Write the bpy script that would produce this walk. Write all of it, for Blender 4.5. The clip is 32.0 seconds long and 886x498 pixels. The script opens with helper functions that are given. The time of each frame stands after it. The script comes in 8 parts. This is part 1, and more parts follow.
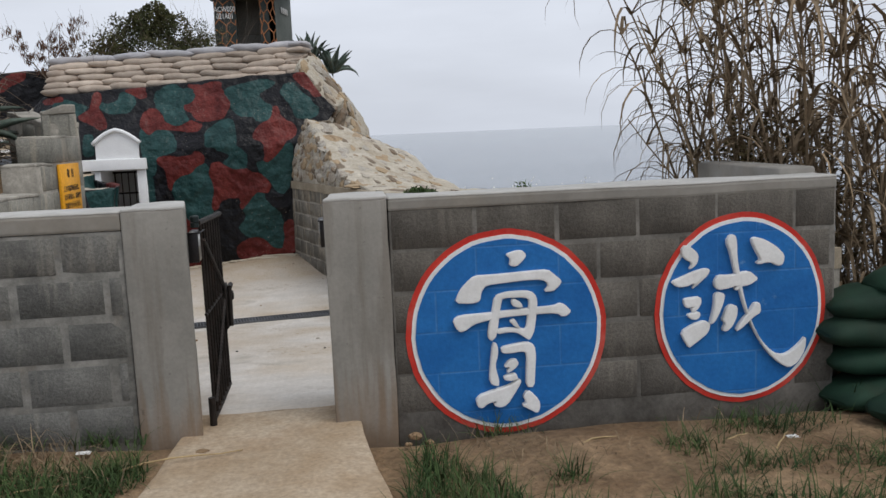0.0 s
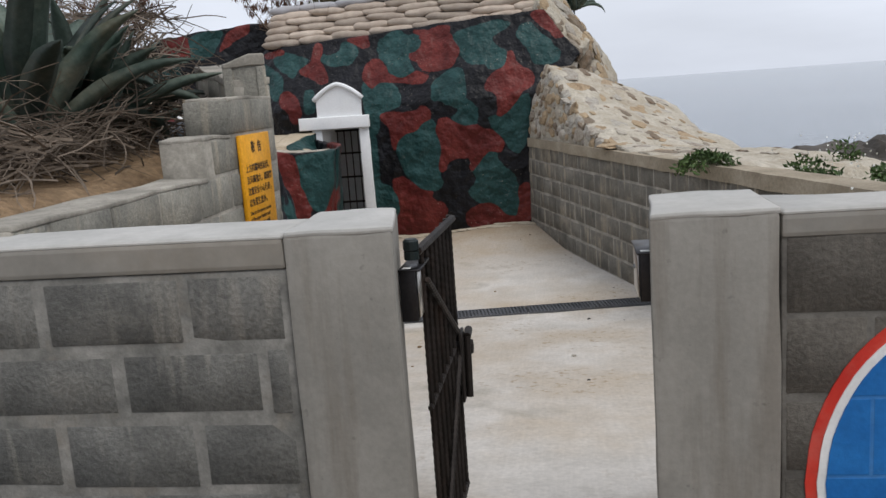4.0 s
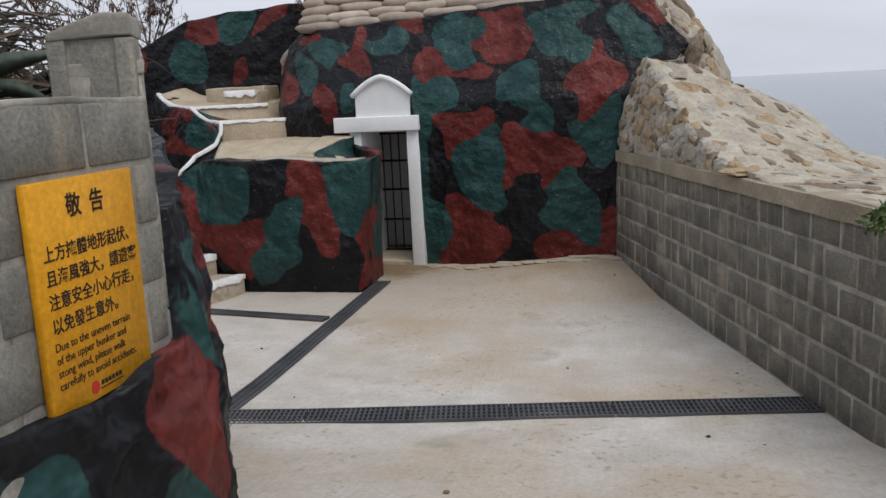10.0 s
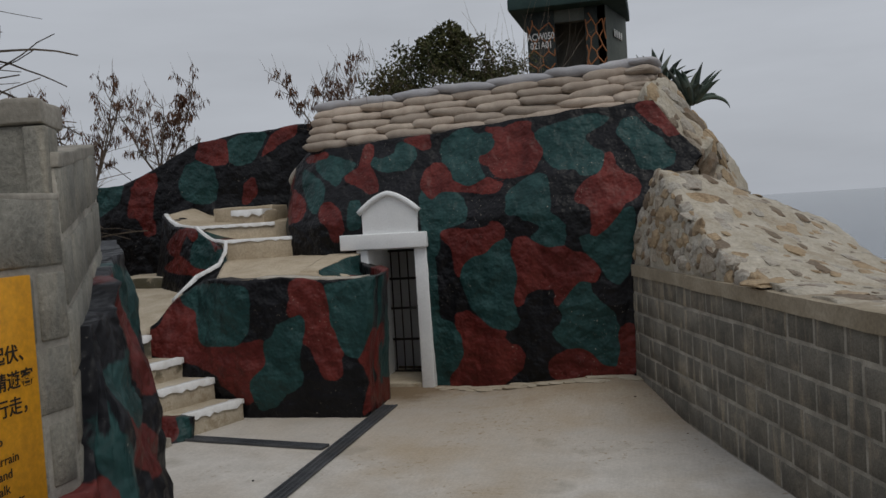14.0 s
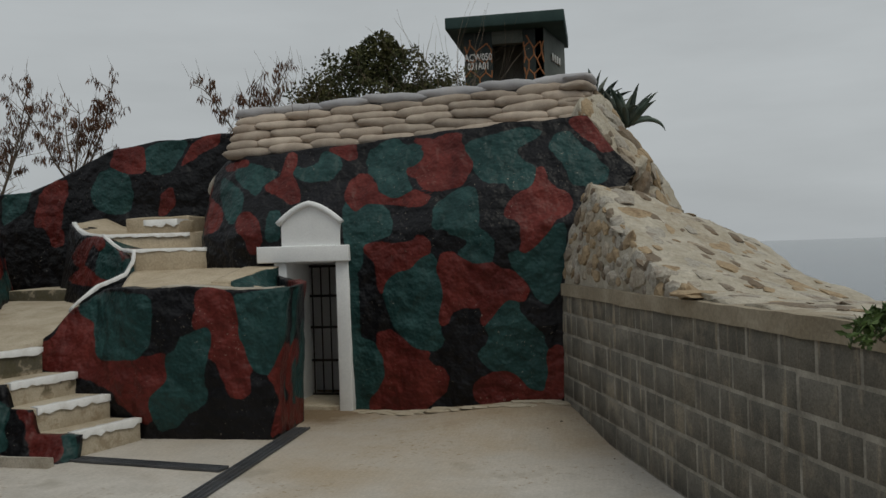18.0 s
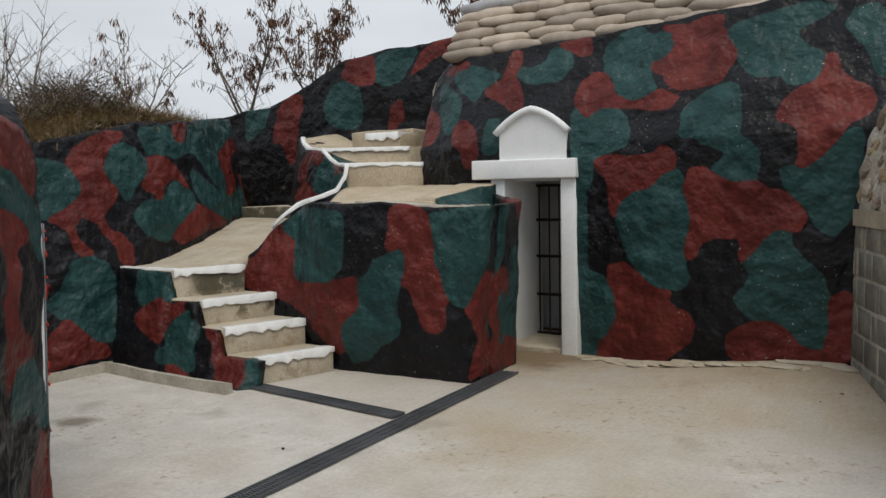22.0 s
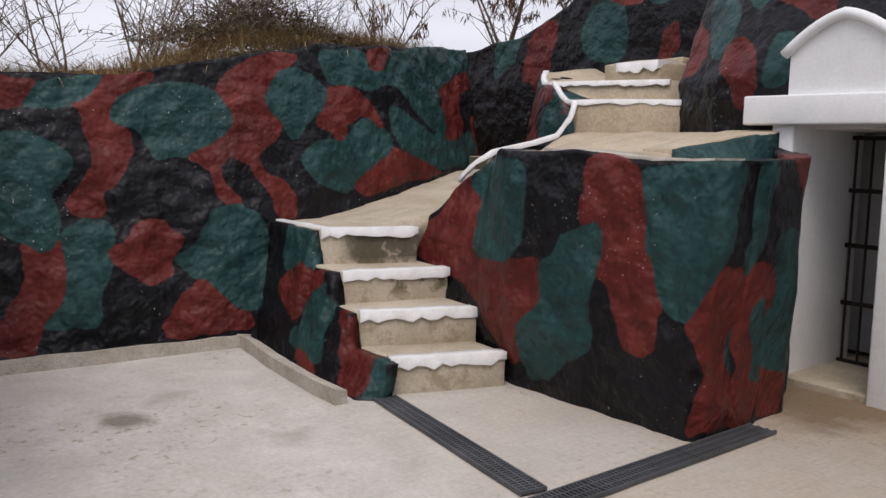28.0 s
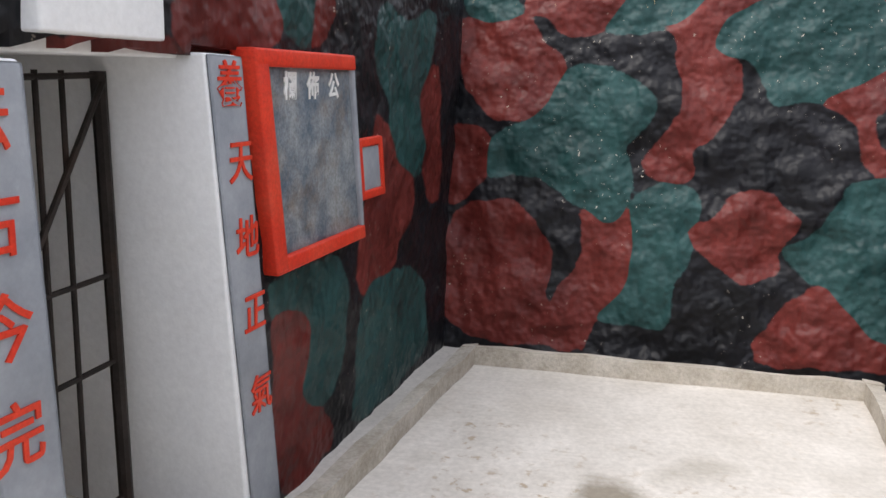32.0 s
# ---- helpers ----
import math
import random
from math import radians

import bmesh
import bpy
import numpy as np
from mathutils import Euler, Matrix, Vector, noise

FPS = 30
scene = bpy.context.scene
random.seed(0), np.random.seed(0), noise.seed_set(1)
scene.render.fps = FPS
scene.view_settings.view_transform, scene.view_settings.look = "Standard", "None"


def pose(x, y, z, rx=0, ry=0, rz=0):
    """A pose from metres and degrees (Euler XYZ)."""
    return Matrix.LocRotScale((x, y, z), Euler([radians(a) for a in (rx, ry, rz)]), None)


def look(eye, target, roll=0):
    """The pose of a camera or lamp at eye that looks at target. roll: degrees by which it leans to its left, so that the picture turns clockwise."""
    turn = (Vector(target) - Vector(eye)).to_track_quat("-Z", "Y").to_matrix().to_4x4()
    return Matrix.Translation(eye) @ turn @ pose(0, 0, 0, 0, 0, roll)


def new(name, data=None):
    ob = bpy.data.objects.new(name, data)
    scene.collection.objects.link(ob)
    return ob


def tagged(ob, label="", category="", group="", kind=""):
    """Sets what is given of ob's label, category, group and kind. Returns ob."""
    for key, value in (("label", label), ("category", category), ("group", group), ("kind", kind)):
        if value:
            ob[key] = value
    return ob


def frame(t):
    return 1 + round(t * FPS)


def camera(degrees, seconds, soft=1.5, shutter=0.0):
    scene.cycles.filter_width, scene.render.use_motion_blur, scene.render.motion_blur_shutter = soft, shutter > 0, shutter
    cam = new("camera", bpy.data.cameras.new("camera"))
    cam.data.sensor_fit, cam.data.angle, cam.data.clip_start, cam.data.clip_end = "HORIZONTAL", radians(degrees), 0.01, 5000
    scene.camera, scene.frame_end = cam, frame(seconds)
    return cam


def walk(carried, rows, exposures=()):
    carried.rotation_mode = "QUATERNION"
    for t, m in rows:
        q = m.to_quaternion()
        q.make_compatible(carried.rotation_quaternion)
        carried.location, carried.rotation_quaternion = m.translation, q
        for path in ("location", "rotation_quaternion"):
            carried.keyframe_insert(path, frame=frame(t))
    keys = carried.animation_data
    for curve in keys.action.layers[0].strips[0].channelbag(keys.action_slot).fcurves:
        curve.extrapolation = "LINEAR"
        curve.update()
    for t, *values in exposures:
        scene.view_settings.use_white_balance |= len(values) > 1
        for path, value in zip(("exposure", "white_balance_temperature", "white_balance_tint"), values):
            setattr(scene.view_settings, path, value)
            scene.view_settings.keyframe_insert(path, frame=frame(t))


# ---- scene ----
cam = camera(54.6, 32.0)
PATH = [
    (0, (0.27, -1.208, 1.991), (0.501, 0.76, 1.718), -2.4),
    (0.5, (0.239, -0.984, 2.001), (0.388, 0.988, 1.705), -2.9),
    (1, (0.194, -0.767, 1.996), (0.194, 1.208, 1.682), -3.0),
    (1.5, (0.16, -0.569, 2.003), (0.054, 1.402, 1.679), -3.3),
    (2, (0.094, -0.306, 2.014), (-0.084, 1.658, 1.681), -3.5),
    (2.5, (0.049, -0.114, 2.023), (-0.186, 1.843, 1.684), -3.5),
    (3, (0.054, 0.157, 2.021), (-0.211, 2.109, 1.676), -3.6),
    (3.5, (0.034, 0.419, 2.022), (-0.237, 2.369, 1.672), -3.9),
    (5.5, (-0.13, 1.595, 2.0), (-0.475, 3.51, 1.537), -4.5),
    (6, (-0.143, 1.758, 1.974), (-0.468, 3.663, 1.459), -4.3),
    (6.5, (-0.089, 1.957, 1.979), (-0.369, 3.859, 1.429), -4.0),
    (7, (-0.075, 2.149, 1.985), (-0.27, 4.06, 1.429), -3.5),
    (7.5, (-0.125, 2.341, 2.009), (-0.272, 4.261, 1.467), -3.4),
    (8, (-0.165, 2.481, 2.02), (-0.304, 4.41, 1.511), -3.2),
    (8.5, (-0.122, 2.665, 2.02), (-0.291, 4.603, 1.555), -3.2),
    (9, (-0.095, 2.835, 2.032), (-0.354, 4.771, 1.604), -3.1),
    (9.5, (-0.149, 2.974, 2.031), (-0.503, 4.902, 1.634), -2.9),
    (10, (-0.22, 3.08, 2.039), (-0.67, 4.995, 1.673), -2.8),
    (10.5, (-0.23, 3.177, 2.048), (-0.754, 5.081, 1.728), -2.5),
    (11, (-0.187, 3.258, 2.079), (-0.751, 5.159, 1.818), -2.2),
    (11.5, (-0.181, 3.31, 2.085), (-0.763, 5.214, 1.901), -1.8),
    (12, (-0.191, 3.305, 2.117), (-0.786, 5.211, 2.005), -1.7),
    (12.5, (-0.246, 3.374, 2.08), (-0.818, 5.289, 2.007), -1.9),
    (13, (-0.224, 3.422, 2.049), (-0.772, 5.345, 1.981), -2.6),
    (13.5, (-0.167, 3.439, 1.996), (-0.665, 5.373, 1.91), -3.5),
    (15.5, (-0.217, 3.68, 1.863), (-0.702, 5.619, 1.806), -3.4),
    (16, (-0.187, 3.696, 1.793), (-0.669, 5.637, 1.751), -3.2),
    (16.5, (-0.202, 3.772, 1.745), (-0.703, 5.708, 1.714), -3.0),
    (17, (-0.267, 3.839, 1.753), (-0.758, 5.778, 1.735), -2.7),
    (17.5, (-0.194, 3.926, 1.736), (-0.626, 5.878, 1.727), -2.1),
    (18, (-0.104, 3.976, 1.68), (-0.461, 5.943, 1.681), -1.8),
    (18.5, (-0.085, 4.109, 1.611), (-0.418, 6.081, 1.602), -2.0),
    (19, (-0.114, 4.316, 1.597), (-0.491, 6.28, 1.56), -3.0),
    (19.5, (-0.077, 4.569, 1.592), (-0.533, 6.516, 1.53), -3.5),
    (20, (-0.117, 4.843, 1.556), (-0.673, 6.762, 1.475), -3.6),
    (20.5, (-0.13, 5.065, 1.555), (-0.811, 6.943, 1.447), -3.2),
    (21, (-0.02, 5.209, 1.541), (-0.822, 7.037, 1.409), -2.3),
    (21.5, (0.044, 5.323, 1.525), (-0.856, 7.103, 1.386), -1.6),
    (22, (-0.001, 5.552, 1.509), (-0.985, 7.288, 1.37), -1.0),
    (22.5, (-0.042, 5.733, 1.503), (-1.092, 7.43, 1.372), -0.5),
    (23, (0.017, 5.942, 1.49), (-1.081, 7.61, 1.377), -0.2),
    (23.5, (0.0, 6.127, 1.475), (-1.115, 7.786, 1.388), 0.1),
    (24, (-0.045, 6.341, 1.491), (-1.157, 8.002, 1.418), 0.2),
    (24.5, (0.028, 6.491, 1.488), (-1.084, 8.151, 1.42), 0.5),
    (26.5, (-0.273, 7.224, 1.435), (-1.614, 8.698, 1.262), 0.8),
    (27, (-0.37, 7.451, 1.449), (-1.786, 8.848, 1.244), 0.6),
    (27.5, (-0.512, 7.665, 1.408), (-2.002, 8.983, 1.198), 0.7),
    (28, (-0.638, 7.869, 1.408), (-2.193, 9.104, 1.175), 1.2),
    (28.5, (-0.787, 8.057, 1.4), (-2.406, 9.206, 1.156), 1.0),
    (29, (-1.004, 8.205, 1.411), (-2.688, 9.253, 1.155), 0.8),
    (29.5, (-1.164, 8.388, 1.395), (-2.915, 9.313, 1.114), 1.2),
    (30, (-1.313, 8.564, 1.39), (-3.141, 9.321, 1.093), 1.2),
    (30.5, (-1.566, 8.71, 1.386), (-3.462, 9.259, 1.067), 1.5),
    (31, (-1.783, 8.794, 1.417), (-3.723, 9.121, 1.06), 1.7),
    (31.5, (-1.969, 8.912, 1.408), (-3.933, 8.972, 1.035), 1.9),
    (32, (-2.2, 9.039, 1.373), (-4.143, 8.764, 0.984), 1.5),
]
SKY, SUN = 0.1, 1.15
EXPOSURES = [(0, 0.12, 6550, 11), (3, 0.16, 6550, 12), (5.5, 0.35, 6500, 10), (6.5, 0.3, 6500, 10), (8, 0.1, 6500, 10), (10, 0.1, 6550, 12), (11, -0.05, 6550, 12), (12, -0.6, 6500, 10), (13.5, -0.58, 6600, 10), (17, -0.58, 6950, 5), (19, -0.6, 6950, 5), (20.5, -0.22, 6900, 7), (22, 0.1, 6800, 8), (24, -0.03, 6800, 10), (26, 0.14, 6750, 16), (28, 0.28, 6750, 17), (30, 0.52, 6750, 18), (31, 0.77, 6700, 15), (32, 1.2, 6650, 13)]
walk(cam, [(t, look(eye, target, roll)) for t, eye, target, roll in PATH], EXPOSURES)

# ---- world and sun ----
world = bpy.data.worlds.new("sky")
scene.world = world
world.use_nodes = True
wn = world.node_tree.nodes
wl = world.node_tree.links
sky = wn.new("ShaderNodeTexSky")
sky.sky_type = "NISHITA"
sky.sun_disc = False
sky.sun_elevation, sky.sun_rotation = radians(57), radians(135)
sky.air_density, sky.dust_density, sky.ozone_density = 1.0, 3.0, 1.0
bw = wn.new("ShaderNodeHueSaturation")
bw.inputs["Saturation"].default_value = 0.16
wl.new(sky.outputs[0], bw.inputs["Color"])
coord = wn.new("ShaderNodeTexCoord")
cn = wn.new("ShaderNodeTexNoise")
cn.inputs["Scale"].default_value, cn.inputs["Detail"].default_value = 2.2, 5.0
stretch = wn.new("ShaderNodeMapping")
stretch.inputs["Scale"].default_value = (1, 1, 4.5)
wl.new(coord.outputs["Generated"], stretch.inputs[0])
wl.new(stretch.outputs[0], cn.inputs["Vector"])
cramp = wn.new("ShaderNodeMapRange")
cramp.inputs[1].default_value, cramp.inputs[2].default_value = 0.3, 0.7
cramp.inputs[3].default_value, cramp.inputs[4].default_value = 0.86, 1.08
wl.new(cn.outputs[0], cramp.inputs[0])
cmul = wn.new("ShaderNodeVectorMath")
cmul.operation = "SCALE"
# an even cloud sheet: most of the light is flat grey, a little follows the sky behind it
flat = wn.new("ShaderNodeMix")
flat.data_type = "RGBA"
flat.inputs[0].default_value = 0.85
flat.inputs[7].default_value = (6.95, 7.5, 8.45, 1)
wl.new(bw.outputs[0], flat.inputs[6])
wl.new(flat.outputs[2], cmul.inputs[0])
wl.new(cramp.outputs[0], cmul.inputs["Scale"])
bg = wn["Background"]
bg.inputs["Strength"].default_value = SKY
wl.new(cmul.outputs[0], bg.inputs["Color"])

sun_data = bpy.data.lights.new("sun", "SUN")
sun_data.energy, sun_data.angle, sun_data.color = SUN, radians(35), (1.0, 0.97, 0.92)
sun = new("sun", sun_data)
sun.matrix_world = look((7, -3, 15), (0, 4, 0))


# ---- materials ----
def mat(name, rough=0.9, metal=0.0, spec=0.3):
    m = bpy.data.materials.new(name)
    m.use_nodes = True
    b = m.node_tree.nodes["Principled BSDF"]
    b.inputs["Roughness"].default_value = rough
    b.inputs["Metallic"].default_value = metal
    b.inputs["Specular IOR Level"].default_value = spec
    return m, m.node_tree.nodes, m.node_tree.links, b


def place(nodes):
    g = nodes.new("ShaderNodeNewGeometry")
    return g.outputs["Position"]


def noise_node(nodes, links, vec, scale, detail=4.0, rough=0.55):
    n = nodes.new("ShaderNodeTexNoise")
    n.inputs["Scale"].default_value = scale
    n.inputs["Detail"].default_value = detail
    n.inputs["Roughness"].default_value = rough
    links.new(vec, n.inputs["Vector"])
    return n.outputs[0]


def spread(nodes, links, value, a, b, lo=0.0, hi=1.0):
    r = nodes.new("ShaderNodeMapRange")
    r.inputs[1].default_value, r.inputs[2].default_value = a, b
    r.inputs[3].default_value, r.inputs[4].default_value = lo, hi
    links.new(value, r.inputs[0])
    return r.outputs[0]


def mixed(nodes, links, fac, a, b, mode="MIX"):
    n = nodes.new("ShaderNodeMix")
    n.data_type, n.blend_type = "RGBA", mode
    for s, v in ((n.inputs[0], fac), (n.inputs[6], a), (n.inputs[7], b)):
        if isinstance(v, (int, float)):
            s.default_value = v
        elif isinstance(v, tuple):
            s.default_value = (*v, 1)
        else:
            links.new(v, s)
    return n.outputs[2]


def bumped(nodes, links, bsdf, height, strength=0.4, dist=0.01):
    n = nodes.new("ShaderNodeBump")
    n.inputs["Strength"].default_value, n.inputs["Distance"].default_value = strength, dist
    links.new(height, n.inputs["Height"])
    links.new(n.outputs[0], bsdf.inputs["Normal"])


def rnd(nodes, links, lo, hi, island=False):
    n = nodes.new("ShaderNodeNewGeometry" if island else "ShaderNodeObjectInfo")
    return spread(nodes, links, n.outputs["Random Per Island" if island else "Random"], 0, 1, lo, hi)


def times(nodes, links, col, value):
    n = nodes.new("ShaderNodeVectorMath")
    n.operation = "SCALE"
    if isinstance(col, tuple):
        n.inputs[0].default_value = col
    else:
        links.new(col, n.inputs[0])
    links.new(value, n.inputs["Scale"])
    return n.outputs[0]


def rough_mat(name, c1, c2, c3=None, scale=3.0, fine=40.0, rough=0.9, bump=0.3, dist=0.006, vary=0.0, island=False, stain=0.5, metal=0.0, spec=0.3, grit=0.17):
    """A surface with broad blotches (c1 to c2), stains (c3) and a fine grain."""
    m, n, l, b = mat(name, rough, metal, spec)
    p = place(n)
    big = noise_node(n, l, p, scale, 5.0, 0.6)
    small = noise_node(n, l, p, fine, 4.0, 0.65)
    col = mixed(n, l, spread(n, l, big, 0.35, 0.65), c1, c2)
    if c3:
        blot = noise_node(n, l, p, scale * 0.45 + 0.2, 6.0, 0.7)
        col = mixed(n, l, spread(n, l, blot, 0.5, 0.72, 0, stain), col, c3)
    col = times(n, l, col, spread(n, l, small, 0.3, 0.7, 1 - grit, 1 + grit))
    if vary:
        col = times(n, l, col, rnd(n, l, 1 - vary, 1 + vary, island))
    l.new(col, b.inputs["Base Color"])
    if bump:
        mx = n.new("ShaderNodeMath")
        mx.operation = "MULTIPLY_ADD"
        mx.inputs[1].default_value = 0.5
        l.new(big, mx.inputs[0])
        l.new(small, mx.inputs[2])
        bumped(n, l, b, mx.outputs[0], bump, dist)
    return m


def camo_mat(name):
    """Army paint on rough plaster: the fields 'red' and 'green' say how far a spot lies inside a patch."""
    m, n, l, b = mat(name, 0.6, 0.0, 0.22)
    p = place(n)
    wob = noise_node(n, l, p, 9.0, 4.0, 0.6)
    jag = spread(n, l, wob, 0.25, 0.75, -0.014, 0.014)

    def field(attr):
        a = n.new("ShaderNodeAttribute")
        a.attribute_name = attr
        s = n.new("ShaderNodeMath")
        s.operation = "ADD"
        l.new(a.outputs["Fac"], s.inputs[0])
        l.new(jag, s.inputs[1])
        return s.outputs[0]

    fr, fg = field("red"), field("green")
    big = noise_node(n, l, p, 2.3, 4.0, 0.6)
    small = noise_node(n, l, p, 28.0, 5.0, 0.7)
    col = mixed(n, l, spread(n, l, big, 0.35, 0.65), (0.0045, 0.0048, 0.006), (0.011, 0.011, 0.014))
    red = mixed(n, l, spread(n, l, big, 0.35, 0.65), (0.085, 0.013, 0.011), (0.145, 0.027, 0.022))
    green = mixed(n, l, spread(n, l, big, 0.35, 0.65), (0.011, 0.04, 0.039), (0.025, 0.07, 0.068))
    col = mixed(n, l, spread(n, l, fr, -0.004, 0.004), col, red)
    diff = n.new("ShaderNodeMath")
    diff.operation = "MINIMUM"
    sub = n.new("ShaderNodeMath")
    sub.operation = "SUBTRACT"
    l.new(fg, sub.inputs[0])
    l.new(fr, sub.inputs[1])
    l.new(fg, diff.inputs[0])
    l.new(sub.outputs[0], diff.inputs[1])
    col = mixed(n, l, spread(n, l, diff.outputs[0], -0.004, 0.004), col, green)
    # weathered, chalky where the grain stands out, chipped in pin-head spots
    col = times(n, l, col, spread(n, l, small, 0.3, 0.72, 0.86, 1.14))
    streak = noise_node(n, l, p, 7.0, 5.0, 0.65)
    col = times(n, l, col, spread(n, l, streak, 0.32, 0.68, 0.8, 1.2))
    chips = noise_node(n, l, p, 48.0, 3.0, 0.6)
    where = noise_node(n, l, p, 1.7, 3.0, 0.5)
    both = n.new("ShaderNodeMath")
    both.operation = "MULTIPLY"
    l.new(spread(n, l, chips, 0.68, 0.71), both.inputs[0])
    l.new(spread(n, l, where, 0.5, 0.62), both.inputs[1])
    col = mixed(n, l, both.outputs[0], col, (0.42, 0.38, 0.32))
    l.new(col, b.inputs["Base Color"])
    l.new(spread(n, l, small, 0.3, 0.7, 0.36, 0.56), b.inputs["Roughness"])
    mid = noise_node(n, l, p, 4.2, 3.0, 0.55)
    mx = n.new("ShaderNodeMath")
    mx.operation = "MULTIPLY_ADD"
    mx.inputs[1].default_value = 0.018
    l.new(small, mx.inputs[0])
    l.new(mid, mx.inputs[2])
    bumped(n, l, b, mx.outputs[0], 1.0, 0.1)
    return m


M = {}
M["camo"] = camo_mat("camouflage_paint")
M["mortar_dark"] = rough_mat("dark_mortar", (0.1, 0.093, 0.082), (0.2, 0.188, 0.168), (0.07, 0.062, 0.05), 5.0, 60.0, 0.95, 0.5, 0.006, stain=0.5)
M["band"] = rough_mat("rough_cement_band", (0.27, 0.225, 0.16), (0.38, 0.325, 0.245), (0.18, 0.15, 0.11), 3.0, 40.0, 0.95, 0.6, 0.01, stain=0.5)
M["mortar"] = rough_mat("pale_mortar", (0.22, 0.205, 0.175), (0.42, 0.39, 0.335), (0.17, 0.16, 0.14), 5.0, 60.0, 0.95, 0.5, 0.006)
M["mortar_grey"] = rough_mat("smeared_grey_mortar", (0.12, 0.118, 0.108), (0.24, 0.232, 0.212), (0.2, 0.165, 0.125), 7.0, 60.0, 0.95, 0.5, 0.006, stain=0.6)
M["render"] = rough_mat("grey_cement_render", (0.19, 0.18, 0.16), (0.29, 0.275, 0.245), (0.2, 0.16, 0.115), 2.5, 30.0, 0.9, 0.2, 0.004, stain=0.5, grit=0.05)
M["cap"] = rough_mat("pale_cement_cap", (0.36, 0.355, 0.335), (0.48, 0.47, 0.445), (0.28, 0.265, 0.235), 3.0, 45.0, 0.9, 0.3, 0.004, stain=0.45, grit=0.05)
M["kerb"] = rough_mat("sandy_kerb_cement", (0.37, 0.33, 0.27), (0.52, 0.48, 0.42), (0.25, 0.21, 0.16), 6.0, 60.0, 0.92, 0.5, 0.008, stain=0.6)
M["white"] = rough_mat("white_paint", (0.76, 0.77, 0.78), (0.82, 0.83, 0.83), (0.66, 0.66, 0.64), 3.0, 50.0, 0.7, 0.3, 0.004, stain=0.35, grit=0.05)
M["edge_white"] = rough_mat("white_edge_paint", (0.74, 0.74, 0.73), (0.82, 0.82, 0.81), (0.5, 0.46, 0.4), 9.0, 60.0, 0.8, 0.3, 0.004, stain=0.5, grit=0.05)
M["stonebed"] = rough_mat("stone_mortar", (0.4, 0.355, 0.28), (0.52, 0.475, 0.395), (0.27, 0.2, 0.12), 3.5, 25.0, 0.95, 0.8, 0.03, stain=0.7)
M["bag"] = rough_mat("sandbag_cloth", (0.36, 0.295, 0.24), (0.48, 0.405, 0.335), (0.26, 0.19, 0.14), 5.0, 150.0, 0.95, 0.45, 0.004, 0.22, stain=0.6)
M["bag_top"] = rough_mat("weathered_sandbag_cloth", (0.34, 0.34, 0.36), (0.44, 0.43, 0.44), (0.31, 0.28, 0.26), 3.0, 150.0, 0.95, 0.35, 0.004, 0.1)
M["bag_green"] = rough_mat("green_sandbag_cloth", (0.006, 0.024, 0.014), (0.013, 0.044, 0.025), (0.03, 0.03, 0.018), 5.0, 180.0, 0.75, 0.35, 0.003, 0.25)
M["iron"] = rough_mat("black_painted_iron", (0.02, 0.017, 0.015), (0.04, 0.033, 0.03), (0.07, 0.035, 0.02), 8.0, 90.0, 0.55, 0.3, 0.002, stain=0.4, metal=0.6)
M["dark_sheet"] = rough_mat("dark_sheet_metal", (0.02, 0.02, 0.022), (0.035, 0.033, 0.035), None, 5.0, 90.0, 0.35, 0.05, 0.001, metal=0.7)
M["steel"] = rough_mat("galvanised_steel", (0.25, 0.26, 0.27), (0.34, 0.35, 0.36), (0.2, 0.17, 0.14), 6.0, 90.0, 0.5, 0.1, 0.001, metal=0.85)
M["plate"] = rough_mat("brushed_steel_plate", (0.5, 0.48, 0.45), (0.6, 0.58, 0.55), None, 6.0, 90.0, 0.3, 0.05, 0.001, metal=0.9)
M["grate"] = rough_mat("grey_drain_grate", (0.075, 0.08, 0.088), (0.12, 0.125, 0.135), (0.16, 0.14, 0.11), 3.0, 80.0, 0.6, 0.2, 0.002, metal=0.3, stain=0.3)
# near-black: dirt on pebbles, and the shade under the drain bars put into colour
M["dark"] = rough_mat("painted_drain_shade_and_dirt", (0.03, 0.028, 0.025), (0.05, 0.045, 0.04), None, 5.0, 50.0, 0.95, 0.3, 0.004)
M["sign"] = rough_mat("yellow_sign_board", (0.66, 0.29, 0.008), (0.73, 0.335, 0.012), None, 4.0, 60.0, 0.5, 0.05, 0.001)
M["ink"] = rough_mat("black_ink", (0.02, 0.014, 0.01), (0.03, 0.02, 0.012), None, 5.0, 60.0, 0.6, 0.0)
M["red"] = rough_mat("red_wall_paint", (0.45, 0.022, 0.014), (0.55, 0.04, 0.024), (0.5, 0.25, 0.2), 6.0, 60.0, 0.65, 0.3, 0.003, stain=0.35, grit=0.05)
M["bright_red"] = rough_mat("bright_red_paint", (0.58, 0.03, 0.012), (0.68, 0.05, 0.02), (0.6, 0.14, 0.08), 8.0, 80.0, 0.55, 0.3, 0.003, stain=0.3)
M["letter"] = rough_mat("white_cement_letter", (0.68, 0.68, 0.66), (0.8, 0.8, 0.79), (0.5, 0.48, 0.45), 5.0, 60.0, 0.75, 0.35, 0.004, stain=0.35, grit=0.05)
M["greyblue"] = rough_mat("grey_blue_paint", (0.24, 0.26, 0.29), (0.33, 0.35, 0.38), (0.2, 0.21, 0.22), 6.0, 60.0, 0.7, 0.3, 0.003, stain=0.4, grit=0.05)
